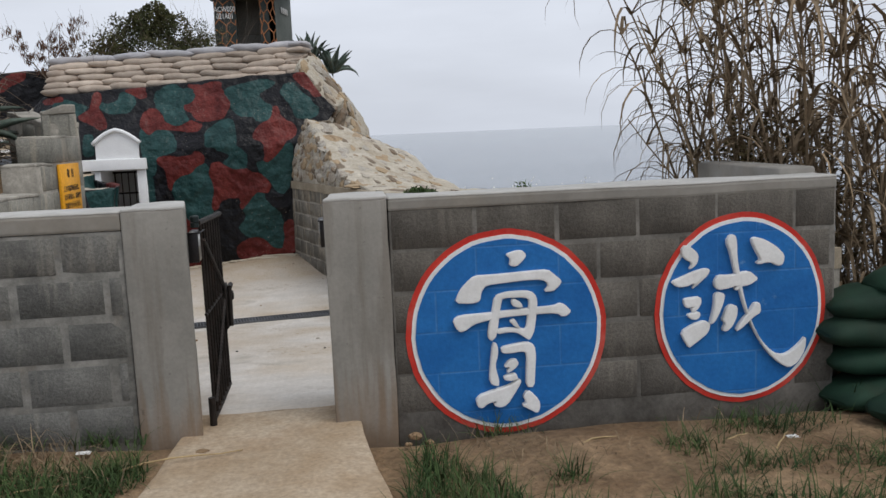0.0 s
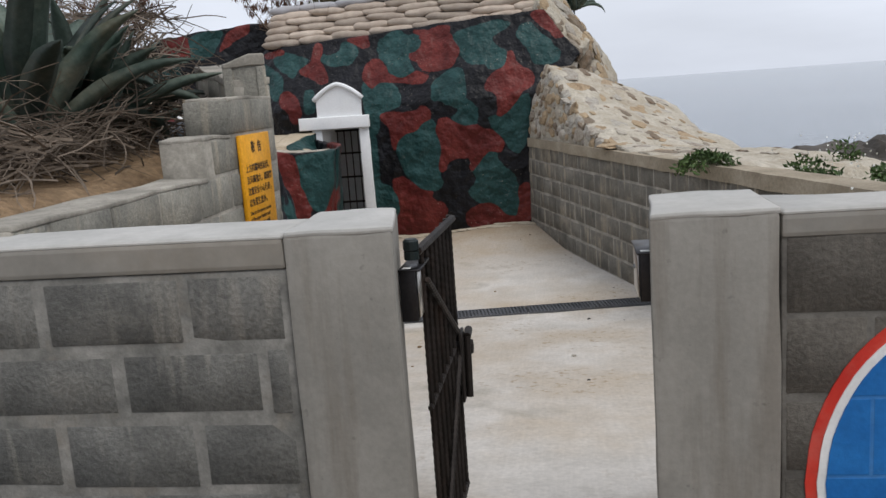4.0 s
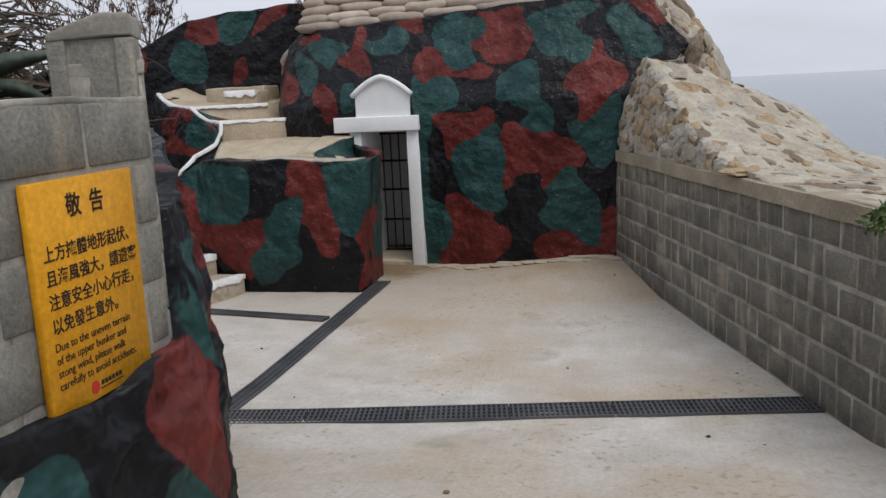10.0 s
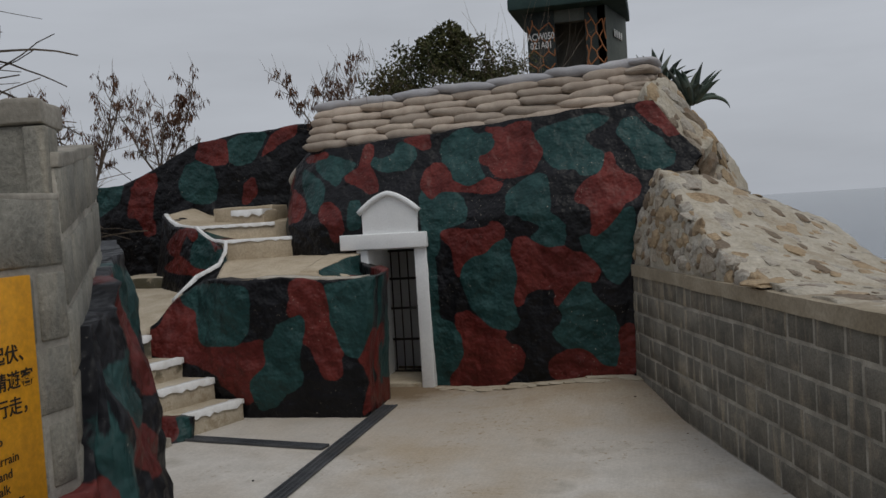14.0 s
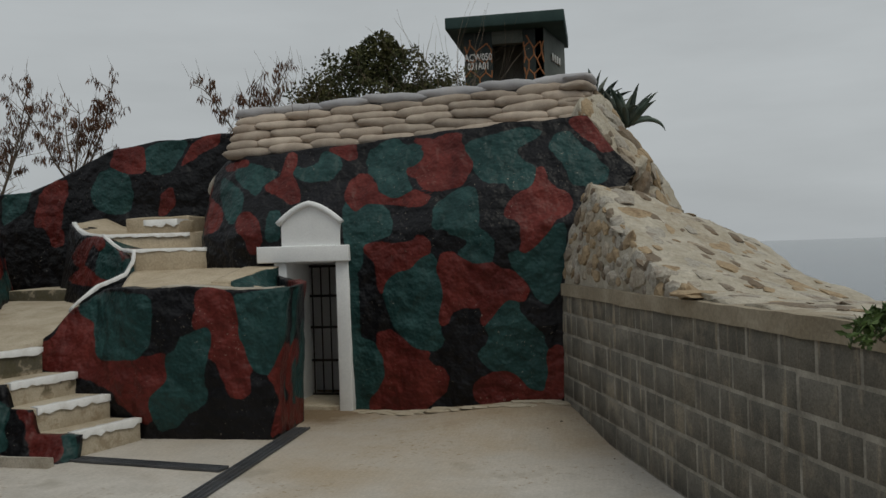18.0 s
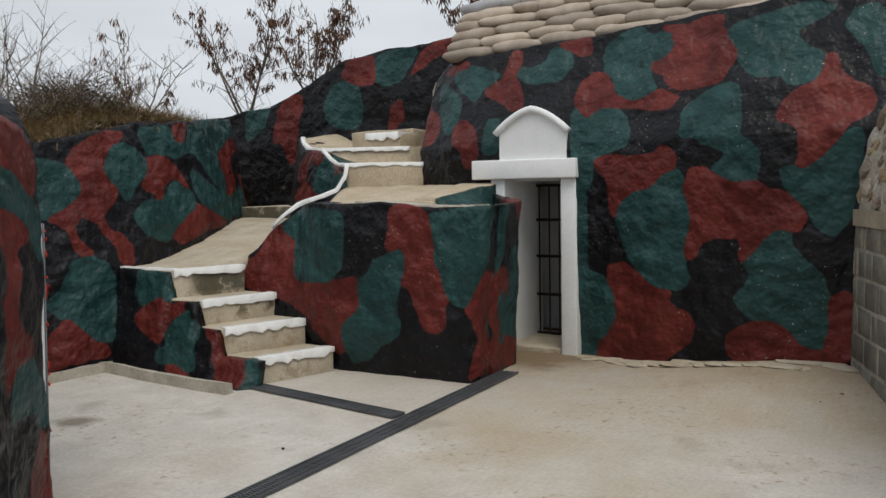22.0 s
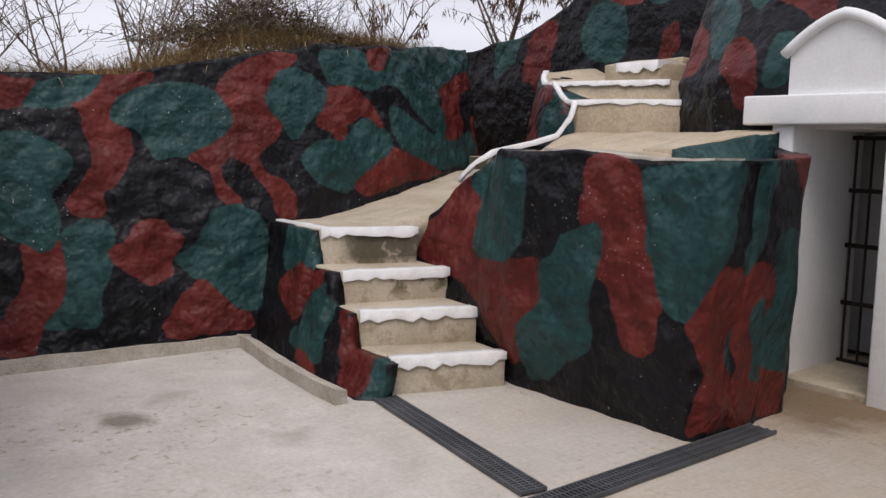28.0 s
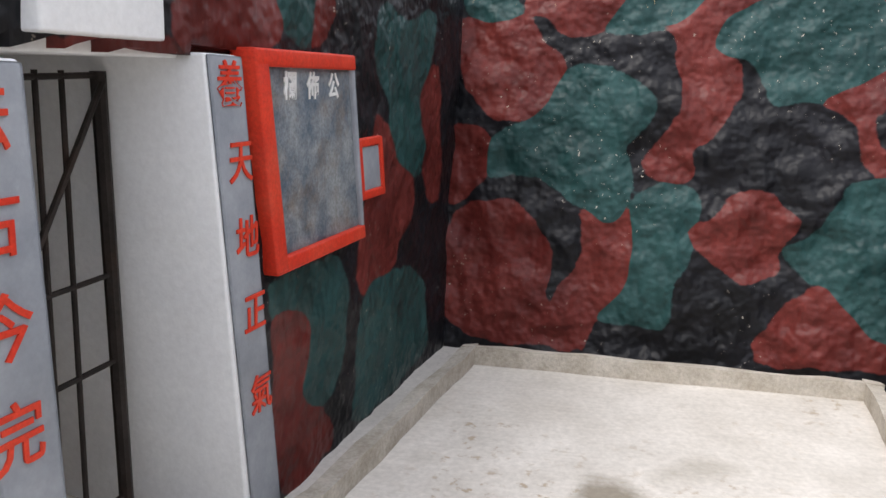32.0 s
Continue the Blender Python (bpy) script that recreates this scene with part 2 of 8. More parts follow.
M["board"] = rough_mat("worn_notice_board", (0.085, 0.115, 0.15), (0.27, 0.29, 0.3), (0.15, 0.1, 0.06), 9.0, 90.0, 0.6, 0.6, 0.004, stain=0.9, grit=0.3)
M["soil"] = rough_mat("sandy_soil", (0.17, 0.108, 0.06), (0.3, 0.205, 0.12), (0.085, 0.058, 0.034), 2.6, 26.0, 0.97, 0.9, 0.03, stain=0.75, grit=0.3)
M["path"] = rough_mat("sandy_concrete_path", (0.34, 0.25, 0.16), (0.47, 0.385, 0.285), (0.29, 0.185, 0.1), 2.6, 50.0, 0.93, 0.5, 0.008, stain=0.7, grit=0.22)
M["searock"] = rough_mat("dark_shore_rock", (0.05, 0.045, 0.04), (0.1, 0.09, 0.08), (0.16, 0.13, 0.1), 0.5, 3.0, 0.9, 0.8, 0.1, stain=0.4)
M["twig"] = rough_mat("dry_twig", (0.085, 0.066, 0.05), (0.19, 0.15, 0.115), None, 6.0, 60.0, 0.95, 0.2, 0.002, 0.4, True)
M["straw"] = rough_mat("dry_grass", (0.27, 0.19, 0.095), (0.47, 0.35, 0.19), None, 2.0, 40.0, 0.95, 0.0, 0.002, 0.45, True)
M["leaf"] = rough_mat("green_leaf", (0.04, 0.075, 0.022), (0.075, 0.12, 0.035), None, 3.0, 40.0, 0.6, 0.0, 0.002, 0.35, True)
M["leaf_olive"] = rough_mat("olive_leaf", (0.04, 0.05, 0.018), (0.09, 0.085, 0.03), None, 3.0, 40.0, 0.7, 0.0, 0.002, 0.4, True)
M["grass"] = rough_mat("green_grass", (0.024, 0.052, 0.015), (0.055, 0.09, 0.026), (0.12, 0.1, 0.045), 3.0, 40.0, 0.8, 0.0, 0.002, 0.4, True, stain=0.4)
M["brownleaf"] = rough_mat("withered_leaf", (0.085, 0.04, 0.026), (0.14, 0.075, 0.045), None, 3.0, 40.0, 0.9, 0.0, 0.002, 0.35, True)
M["agave"] = rough_mat("agave_leaf", (0.035, 0.058, 0.045), (0.085, 0.112, 0.092), (0.2, 0.16, 0.1), 5.0, 40.0, 0.55, 0.2, 0.004, 0.5, stain=0.5)
M["dryleaf"] = rough_mat("olive_brown_leaf", (0.06, 0.05, 0.02), (0.13, 0.1, 0.045), None, 3.0, 40.0, 0.85, 0.0, 0.002, 0.45, True)
M["straw_dark"] = rough_mat("weathered_reed", (0.13, 0.095, 0.06), (0.27, 0.2, 0.125), None, 3.0, 40.0, 0.95, 0.0, 0.002, 0.45, True)
M["petal"] = rough_mat("white_petal", (0.75, 0.75, 0.7), (0.85, 0.85, 0.8), None, 5.0, 50.0, 0.8, 0.0)
M["paper"] = rough_mat("pale_litter", (0.6, 0.6, 0.58), (0.72, 0.72, 0.7), None, 20.0, 50.0, 0.7, 0.2, 0.003)
M["tower_green"] = rough_mat("dark_green_paint", (0.018, 0.042, 0.04), (0.03, 0.06, 0.056), None, 3.0, 40.0, 0.7, 0.2, 0.004)
M["cap_dark"] = rough_mat("dark_green_plastic", (0.006, 0.012, 0.012), (0.012, 0.02, 0.02), None, 6.0, 80.0, 0.4, 0.1, 0.001)
M["tan"] = rough_mat("tan_worn_cement", (0.4, 0.325, 0.23), (0.52, 0.44, 0.33), (0.3, 0.235, 0.155), 3.0, 45.0, 0.93, 0.5, 0.008, stain=0.5)
M["tower_grey"] = rough_mat("dark_olive_render", (0.075, 0.085, 0.075), (0.11, 0.12, 0.105), None, 3.0, 40.0, 0.8, 0.2, 0.004)
M["tower_dark"] = rough_mat("dark_camouflage_render", (0.022, 0.03, 0.03), (0.04, 0.048, 0.045), None, 3.0, 40.0, 0.8, 0.2, 0.004)
M["tower_light"] = rough_mat("grey_inner_render", (0.24, 0.24, 0.22), (0.32, 0.32, 0.3), None, 3.0, 40.0, 0.8, 0.2, 0.004)
M["brown_net"] = rough_mat("brown_net_paint", (0.3, 0.12, 0.05), (0.38, 0.17, 0.08), None, 3.0, 40.0, 0.8, 0.1, 0.003)


def drip_mat(name, c1, c2, run, much, vary=0.18):
    """Concrete block with pale mortar run down over it in streaks, pitted."""
    m, n, l, b = mat(name, 0.95, 0.0, 0.3)
    p = place(n)
    st = n.new("ShaderNodeMapping")
    st.inputs["Scale"].default_value = (13.0, 13.0, 1.6)
    l.new(p, st.inputs[0])
    runs = noise_node(n, l, st.outputs[0], 1.0, 4.0, 0.55)
    big = noise_node(n, l, p, 5.0, 5.0, 0.6)
    small = noise_node(n, l, p, 70.0, 4.0, 0.7)
    col = mixed(n, l, spread(n, l, big, 0.35, 0.65), c1, c2)
    col = mixed(n, l, spread(n, l, runs, 0.56, 0.68, 0, much), col, run)
    smear = noise_node(n, l, p, 2.1, 6.0, 0.7)
    col = mixed(n, l, spread(n, l, smear, 0.52, 0.68, 0, much * 0.8), col, run)
    col = times(n, l, col, spread(n, l, small, 0.3, 0.7, 0.74, 1.26))
    col = times(n, l, col, rnd(n, l, 1 - vary, 1 + vary))
    l.new(col, b.inputs["Base Color"])
    mx = n.new("ShaderNodeMath")
    mx.operation = "MULTIPLY_ADD"
    mx.inputs[1].default_value = 0.6
    l.new(runs, mx.inputs[0])
    l.new(small, mx.inputs[2])
    bumped(n, l, b, mx.outputs[0], 0.7, 0.01)
    return m


M["block"] = drip_mat("concrete_block", (0.13, 0.122, 0.105), (0.2, 0.185, 0.155), (0.38, 0.325, 0.245), 0.75)
M["block_gate"] = drip_mat("weathered_concrete_block", (0.098, 0.097, 0.09), (0.175, 0.172, 0.158), (0.25, 0.235, 0.205), 0.7, 0.1)
M["block_dark"] = drip_mat("dark_concrete_block", (0.085, 0.077, 0.066), (0.125, 0.114, 0.098), (0.2, 0.18, 0.15), 0.4, 0.12)
M["block_light"] = drip_mat("pale_concrete_block", (0.185, 0.18, 0.157), (0.28, 0.268, 0.23), (0.42, 0.37, 0.285), 0.5, 0.12)


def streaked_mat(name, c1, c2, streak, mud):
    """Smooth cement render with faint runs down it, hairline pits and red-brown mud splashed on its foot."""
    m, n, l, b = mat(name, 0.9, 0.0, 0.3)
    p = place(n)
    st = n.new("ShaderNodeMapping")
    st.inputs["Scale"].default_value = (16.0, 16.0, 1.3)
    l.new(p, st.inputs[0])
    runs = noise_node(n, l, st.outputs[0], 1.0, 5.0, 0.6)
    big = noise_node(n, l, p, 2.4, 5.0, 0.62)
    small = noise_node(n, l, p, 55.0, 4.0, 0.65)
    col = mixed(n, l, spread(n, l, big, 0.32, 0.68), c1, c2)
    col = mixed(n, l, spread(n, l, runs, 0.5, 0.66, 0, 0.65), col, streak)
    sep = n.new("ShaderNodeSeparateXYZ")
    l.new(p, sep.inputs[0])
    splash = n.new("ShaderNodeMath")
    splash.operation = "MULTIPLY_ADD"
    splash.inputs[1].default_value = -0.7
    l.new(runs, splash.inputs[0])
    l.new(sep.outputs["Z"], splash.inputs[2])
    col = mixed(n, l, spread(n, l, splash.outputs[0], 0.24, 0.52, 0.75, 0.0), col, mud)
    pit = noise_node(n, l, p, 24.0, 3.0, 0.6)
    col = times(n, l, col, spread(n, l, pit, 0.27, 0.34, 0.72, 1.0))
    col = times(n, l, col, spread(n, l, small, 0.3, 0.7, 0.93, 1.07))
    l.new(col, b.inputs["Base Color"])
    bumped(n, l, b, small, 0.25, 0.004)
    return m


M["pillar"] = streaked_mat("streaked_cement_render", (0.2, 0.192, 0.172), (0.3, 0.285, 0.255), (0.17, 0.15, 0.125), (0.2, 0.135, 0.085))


def blue_mat():
    """Blue wall paint over block courses, the joints rubbed pale."""
    m, n, l, b = mat("blue_wall_paint", 0.6, 0.0, 0.3)
    p = place(n)
    sep = n.new("ShaderNodeSeparateXYZ")
    flat = n.new("ShaderNodeCombineXYZ")
    l.new(p, sep.inputs[0])
    l.new(sep.outputs["X"], flat.inputs[0])
    l.new(sep.outputs["Z"], flat.inputs[1])
    move = n.new("ShaderNodeMapping")
    move.inputs["Location"].default_value = (-0.49, -0.64, 0)
    l.new(flat.outputs[0], move.inputs[0])
    bond = n.new("ShaderNodeTexBrick")
    bond.inputs["Scale"].default_value = 1.0
    bond.inputs["Brick Width"].default_value = 0.4
    bond.inputs["Row Height"].default_value = 0.2
    bond.inputs["Mortar Size"].default_value = 0.006
    bond.inputs["Mortar Smooth"].default_value = 0.6
    l.new(move.outputs[0], bond.inputs["Vector"])
    big = noise_node(n, l, p, 3.5, 5.0, 0.6)
    small = noise_node(n, l, p, 45.0, 4.0, 0.6)
    col = mixed(n, l, spread(n, l, big, 0.35, 0.65), (0.006, 0.105, 0.34), (0.013, 0.145, 0.42))
    worn = n.new("ShaderNodeMath")
    worn.operation = "MULTIPLY"
    l.new(bond.outputs["Fac"], worn.inputs[0])
    l.new(spread(n, l, big, 0.42, 0.62, 0.03, 0.32), worn.inputs[1])
    col = mixed(n, l, worn.outputs[0], col, (0.12, 0.26, 0.45))
    scuff = noise_node(n, l, p, 11.0, 5.0, 0.7)
    col = mixed(n, l, spread(n, l, scuff, 0.66, 0.74, 0, 0.5), col, (0.14, 0.28, 0.48))
    col = times(n, l, col, spread(n, l, small, 0.3, 0.7, 0.9, 1.1))
    l.new(col, b.inputs["Base Color"])
    dent = n.new("ShaderNodeMath")
    dent.operation = "MULTIPLY_ADD"
    dent.inputs[1].default_value = -0.5
    l.new(bond.outputs["Fac"], dent.inputs[0])
    l.new(small, dent.inputs[2])
    bumped(n, l, b, dent.outputs[0], 0.5, 0.004)
    return m


M["blue"] = blue_mat()


def stone_mat():
    """Field stones: ochre, grey or dark by the piece, veined and pitted."""
    m, n, l, b = mat("field_stone", 0.92, 0.0, 0.3)
    p = place(n)
    info = n.new("ShaderNodeObjectInfo")
    big = noise_node(n, l, p, 7.0, 5.0, 0.65)
    small = noise_node(n, l, p, 40.0, 4.0, 0.65)
    col = mixed(n, l, spread(n, l, info.outputs["Random"], 0.3, 0.5), (0.36, 0.27, 0.17), (0.38, 0.35, 0.3))
    col = mixed(n, l, spread(n, l, info.outputs["Random"], 0.72, 0.85), col, (0.19, 0.15, 0.11))
    col = mixed(n, l, spread(n, l, big, 0.5, 0.68, 0, 0.7), col, (0.15, 0.09, 0.05))
    col = times(n, l, col, spread(n, l, small, 0.3, 0.7, 0.7, 1.3))
    l.new(col, b.inputs["Base Color"])
    bumped(n, l, b, big, 0.9, 0.04)
    return m


M["stone"] = stone_mat()


def floor_mat():
    """Trowelled concrete: pale, with brown dust in broad drifts, browner towards the bunker, damp grey spots and faint
    brush marks.
    """
    m, n, l, b = mat("worn_concrete_floor", 0.82, 0.0, 0.3)
    p = place(n)
    wide = noise_node(n, l, p, 0.55, 5.0, 0.6)
    mid = noise_node(n, l, p, 2.6, 6.0, 0.65)
    fine = noise_node(n, l, p, 38.0, 5.0, 0.6)
    st = n.new("ShaderNodeMapping")
    st.inputs["Scale"].default_value = (60.0, 3.0, 1.0)
    st.inputs["Rotation"].default_value = (0, 0, 0.3)
    l.new(p, st.inputs[0])
    brush = noise_node(n, l, st.outputs[0], 1.0, 3.0, 0.6)
    col = mixed(n, l, spread(n, l, mid, 0.35, 0.68), (0.5, 0.468, 0.423), (0.64, 0.605, 0.557))
    sep = n.new("ShaderNodeSeparateXYZ")
    l.new(p, sep.inputs[0])
    east = spread(n, l, sep.outputs["X"], -4.6, -2.4, 0.1, 1.0)
    dust = n.new("ShaderNodeMath")
    dust.operation = "MULTIPLY"
    l.new(spread(n, l, wide, 0.42, 0.64, 0, 0.85), dust.inputs[0])
    l.new(east, dust.inputs[1])
    col = mixed(n, l, dust.outputs[0], col, (0.44, 0.35, 0.245))
    spots = noise_node(n, l, p, 1.3, 3.0, 0.5)
    col = mixed(n, l, spread(n, l, spots, 0.63, 0.7, 0, 0.6), col, (0.32, 0.29, 0.24))
    # browner and darker towards the bunker, on the east side
    toward_bunker = n.new("ShaderNodeMath")
    toward_bunker.operation = "MULTIPLY"
    l.new(spread(n, l, sep.outputs["Y"], 9.6, 12.4, 0.0, 1.0), toward_bunker.inputs[0])
    l.new(spread(n, l, mid, 0.3, 0.62, 0.2, 0.9), toward_bunker.inputs[1])
    both = n.new("ShaderNodeMath")
    both.operation = "MULTIPLY"
    l.new(toward_bunker.outputs[0], both.inputs[0])
    l.new(east, both.inputs[1])
    col = mixed(n, l, both.outputs[0], col, (0.37, 0.285, 0.195))
    crumbs = noise_node(n, l, p, 16.0, 4.0, 0.6)
    where = noise_node(n, l, p, 0.9, 3.0, 0.6)
    both = n.new("ShaderNodeMath")
    both.operation = "MULTIPLY"
    l.new(spread(n, l, crumbs, 0.57, 0.66), both.inputs[0])
    l.new(spread(n, l, where, 0.46, 0.62, 0, 0.7), both.inputs[1])
    col = mixed(n, l, both.outputs[0], col, (0.3, 0.22, 0.13))
    # spilled soil at the bunker door and an old damp patch by the kerb
    for centre, inner, outer, much, tone in (((-3.15, 12.75, 0.02), 0.45, 0.9, 0.9, (0.22, 0.15, 0.085)), ((-4.92, 9.25, 0.02), 0.09, 0.18, 0.9, (0.22, 0.19, 0.145))):
        far = n.new("ShaderNodeVectorMath")
        far.operation = "DISTANCE"
        l.new(p, far.inputs[0])
        far.inputs[1].default_value = centre
        ragged = n.new("ShaderNodeMath")
        ragged.operation = "MULTIPLY_ADD"
        l.new(mid, ragged.inputs[0])
        ragged.inputs[1].default_value = outer * 1.6
        l.new(far.outputs["Value"], ragged.inputs[2])
        col = mixed(n, l, spread(n, l, ragged.outputs[0], inner + outer * 0.8, outer * 1.8, much, 0.0), col, tone)
    col = times(n, l, col, spread(n, l, fine, 0.3, 0.7, 0.89, 1.09))
    col = times(n, l, col, spread(n, l, brush, 0.3, 0.7, 0.96, 1.04))
    l.new(col, b.inputs["Base Color"])
    l.new(spread(n, l, mid, 0.3, 0.7, 0.7, 0.92), b.inputs["Roughness"])
    mx = n.new("ShaderNodeMath")
    mx.operation = "MULTIPLY_ADD"
    mx.inputs[1].default_value = 0.5
    l.new(brush, mx.inputs[0])
    l.new(fine, mx.inputs[2])
    bumped(n, l, b, mx.outputs[0], 0.3, 0.004)
    return m


M["floor"] = floor_mat()


def step_mat():
    """Sandy cement, with dark moss and rust-brown stains on its upright faces."""
    m, n, l, b = mat("sandy_cement", 0.92, 0.0, 0.3)
    p = place(n)
    big = noise_node(n, l, p, 3.2, 5.0, 0.6)
    small = noise_node(n, l, p, 55.0, 4.0, 0.65)
    moss = noise_node(n, l, p, 5.5, 6.0, 0.7)
    geo = n.new("ShaderNodeNewGeometry")
    split = n.new("ShaderNodeSeparateXYZ")
    l.new(geo.outputs["Normal"], split.inputs[0])
    col = mixed(n, l, spread(n, l, big, 0.35, 0.65), (0.4, 0.335, 0.245), (0.53, 0.465, 0.365))
    col = mixed(n, l, spread(n, l, moss, 0.55, 0.75, 0, 0.45), col, (0.25, 0.195, 0.13))
    where = n.new("ShaderNodeSeparateXYZ")
    l.new(geo.outputs["Position"], where.inputs[0])

    def product(*sockets):
        out = sockets[0]
        for other in sockets[1:]:
            k = n.new("ShaderNodeMath")
            k.operation = "MULTIPLY"
            l.new(out, k.inputs[0])
            l.new(other, k.inputs[1])
            out = k.outputs[0]
        return out

    upright = spread(n, l, split.outputs["Z"], 0.3, 0.6, 1.0, 0.0)
    damp = spread(n, l, where.outputs["Y"], 10.9, 11.02, 0.0, 1.0)
    col = mixed(n, l, product(upright, spread(n, l, moss, 0.5, 0.6, 0, 0.5)), col, (0.27, 0.2, 0.12))
    col = mixed(n, l, product(upright, damp, spread(n, l, where.outputs["Z"], 0.62, 0.66, 0.0, 1.0), spread(n, l, moss, 0.34, 0.46, 0, 0.9)), col, (0.075, 0.07, 0.05))
    col = mixed(n, l, product(upright, damp, spread(n, l, where.outputs["Z"], 0.44, 0.5, 0.0, 1.0), spread(n, l, moss, 0.5, 0.58, 0, 0.8)), col, (0.1, 0.09, 0.055))
    col = times(n, l, col, spread(n, l, small, 0.3, 0.7, 0.86, 1.14))
    l.new(col, b.inputs["Base Color"])
    bumped(n, l, b, small, 0.4, 0.006)
    return m


M["step"] = step_mat()


def sea_mat():
    m, n, l, b = mat("sea_water", 0.12, 0.0, 0.5)
    p = place(n)
    st = n.new("ShaderNodeMapping")
    st.inputs["Scale"].default_value = (0.35, 1.0, 1.0)
    l.new(p, st.inputs[0])
    w = noise_node(n, l, st.outputs[0], 0.45, 6.0, 0.6)
    far = noise_node(n, l, st.outputs[0], 0.012, 4.0, 0.6)
    col = mixed(n, l, spread(n, l, far, 0.35, 0.65), (0.075, 0.1, 0.125), (0.12, 0.15, 0.175))
    l.new(col, b.inputs["Base Color"])
    bumped(n, l, b, w, 0.7, 0.5)
    return m


M["sea"] = sea_mat()


# ---- builders ----
def part(name, bm, material, parent=None, label=""):
    """One mesh object from a bmesh (or a ready mesh), under its parent."""
    if isinstance(bm, bpy.types.Mesh):
        me = bm
    else:
        me = bpy.data.meshes.new(name)
        bm.to_mesh(me)
        bm.free()
    if material and not me.materials:
        me.materials.append(M[material])
    ob = new(name, me)
    if parent:
        ob.parent = parent
    if label:
        ob["label"] = label
    return ob


def empty(name, x, y, z, rz=0.0):
    ob = new(name)
    ob.empty_display_size = 0.1
    ob.matrix_world = pose(x, y, z, 0, 0, rz)
    return ob


def box(bm, x0, x1, y0, y1, z0, z1, m=None):
    vs = [bm.verts.new(Vector((x, y, z))) for z in (z0, z1) for y in (y0, y1) for x in (x0, x1)]
    for f in ((0, 2, 3, 1), (4, 5, 7, 6), (0, 1, 5, 4), (2, 6, 7, 3), (0, 4, 6, 2), (1, 3, 7, 5)):
        bm.faces.new([vs[i] for i in f])
    if m is not None:
        bmesh.ops.transform(bm, matrix=m, verts=vs)
    return vs


def bevel(bm, width, segments=2):
    bmesh.ops.bevel(bm, geom=list(bm.edges), offset=width, segments=segments, affect="EDGES", profile=0.6)
    for f in bm.faces:
        f.smooth = True
    return bm


def bevel_box(x0, x1, y0, y1, z0, z1, width=0.008, segments=2):
    bm = bmesh.new()
    box(bm, x0, x1, y0, y1, z0, z1)
    return bevel(bm, width, segments)


def prism(points, z0, z1, width=0.0, segments=2):
    """An upright prism over a plan outline (counter-clockwise)."""
    bm = bmesh.new()
    lo = [bm.verts.new((x, y, z0)) for x, y in points]
    hi = [bm.verts.new((x, y, z1)) for x, y in points]
    bm.faces.new(lo[::-1])
    bm.faces.new(hi)
    n = len(points)
    for i in range(n):
        bm.faces.new((lo[i], lo[(i + 1) % n], hi[(i + 1) % n], hi[i]))
    bmesh.ops.recalc_face_normals(bm, faces=bm.faces)
    return bevel(bm, width, segments) if width else bm


def join(bm, other):
    """Add another shape to a mesh."""
    me = bpy.data.meshes.new("joined")
    other.to_mesh(me)
    other.free()
    bm.from_mesh(me)
    bpy.data.meshes.remove(me)


def rod(bm, a, b, r, sides=8, r2=None):
    a, b = Vector(a), Vector(b)
    d = b - a
    m = Matrix.Translation((a + b) / 2) @ d.to_track_quat("Z", "Y").to_matrix().to_4x4()
    bmesh.ops.create_cone(bm, cap_ends=True, segments=sides, radius1=r, radius2=r if r2 is None else r2, depth=d.length, matrix=m)


def wander(p, size, amount, seed=0.0):
    """Smooth three-way noise at a place."""
    q = Vector(p) * size + Vector((seed, seed * 1.7, -seed))
    return noise.noise_vector(q) * amount


def rough_up(bm, size, amount, cuts=0, seed=0.0):
    """Make a clean shape uneven, as cast by hand."""
    if cuts:
        bmesh.ops.subdivide_edges(bm, edges=list(bm.edges), cuts=cuts, use_grid_fill=True)
    for v in bm.verts:
        v.co += wander(v.co, size, amount, seed) + wander(v.co, size * 3.1, amount * 0.4, seed + 5)
    return bm


def inside_distance(px, py, poly):
    """How far points lie inside a closed outline (negative outside)."""
    n = len(poly)
    best = np.full(px.shape, 1e9)
    inside = np.zeros(px.shape, bool)
    for i in range(n):
        (ax, ay), (bx, by) = poly[i], poly[(i + 1) % n]
        dx, dy = bx - ax, by - ay
        k = np.clip(((px - ax) * dx + (py - ay) * dy) / (dx * dx + dy * dy + 1e-12), 0, 1)
        best = np.minimum(best, np.hypot(px - ax - k * dx, py - ay - k * dy))
        if abs(dy) > 1e-9:
            cross = ((ay > py) != (by > py)) & (px < dx * (py - ay) / dy + ax)
            inside ^= cross
    return np.where(inside, best, -best)


def smooth_outline(poly, rounds=2, cut=0.16):
    """Cut the corners of an outline, so that brushed patches are round."""
    for _ in range(rounds):
        out = []
        n = len(poly)
        for i in range(n):
            (ax, ay), (bx, by) = poly[i], poly[(i + 1) % n]
            out += [(ax + (bx - ax) * cut, ay + (by - ay) * cut), (bx + (ax - bx) * cut, by + (ay - by) * cut)]
        poly = out
    return poly


def paint_fields(me, uv, patches):
    u, v = uv[:, 0], uv[:, 1]
    for colour in ("red", "green"):
        field = np.full(len(u), -0.3)
        for poly in patches.get(colour, ()):
            field = np.maximum(field, inside_distance(u, v, smooth_outline(poly, 1)) + 0.02)
        a = me.attributes.new(colour, "FLOAT", "POINT")
        a.data.foreach_set("value", np.clip(field, -0.3, 0.3).astype(np.float32))


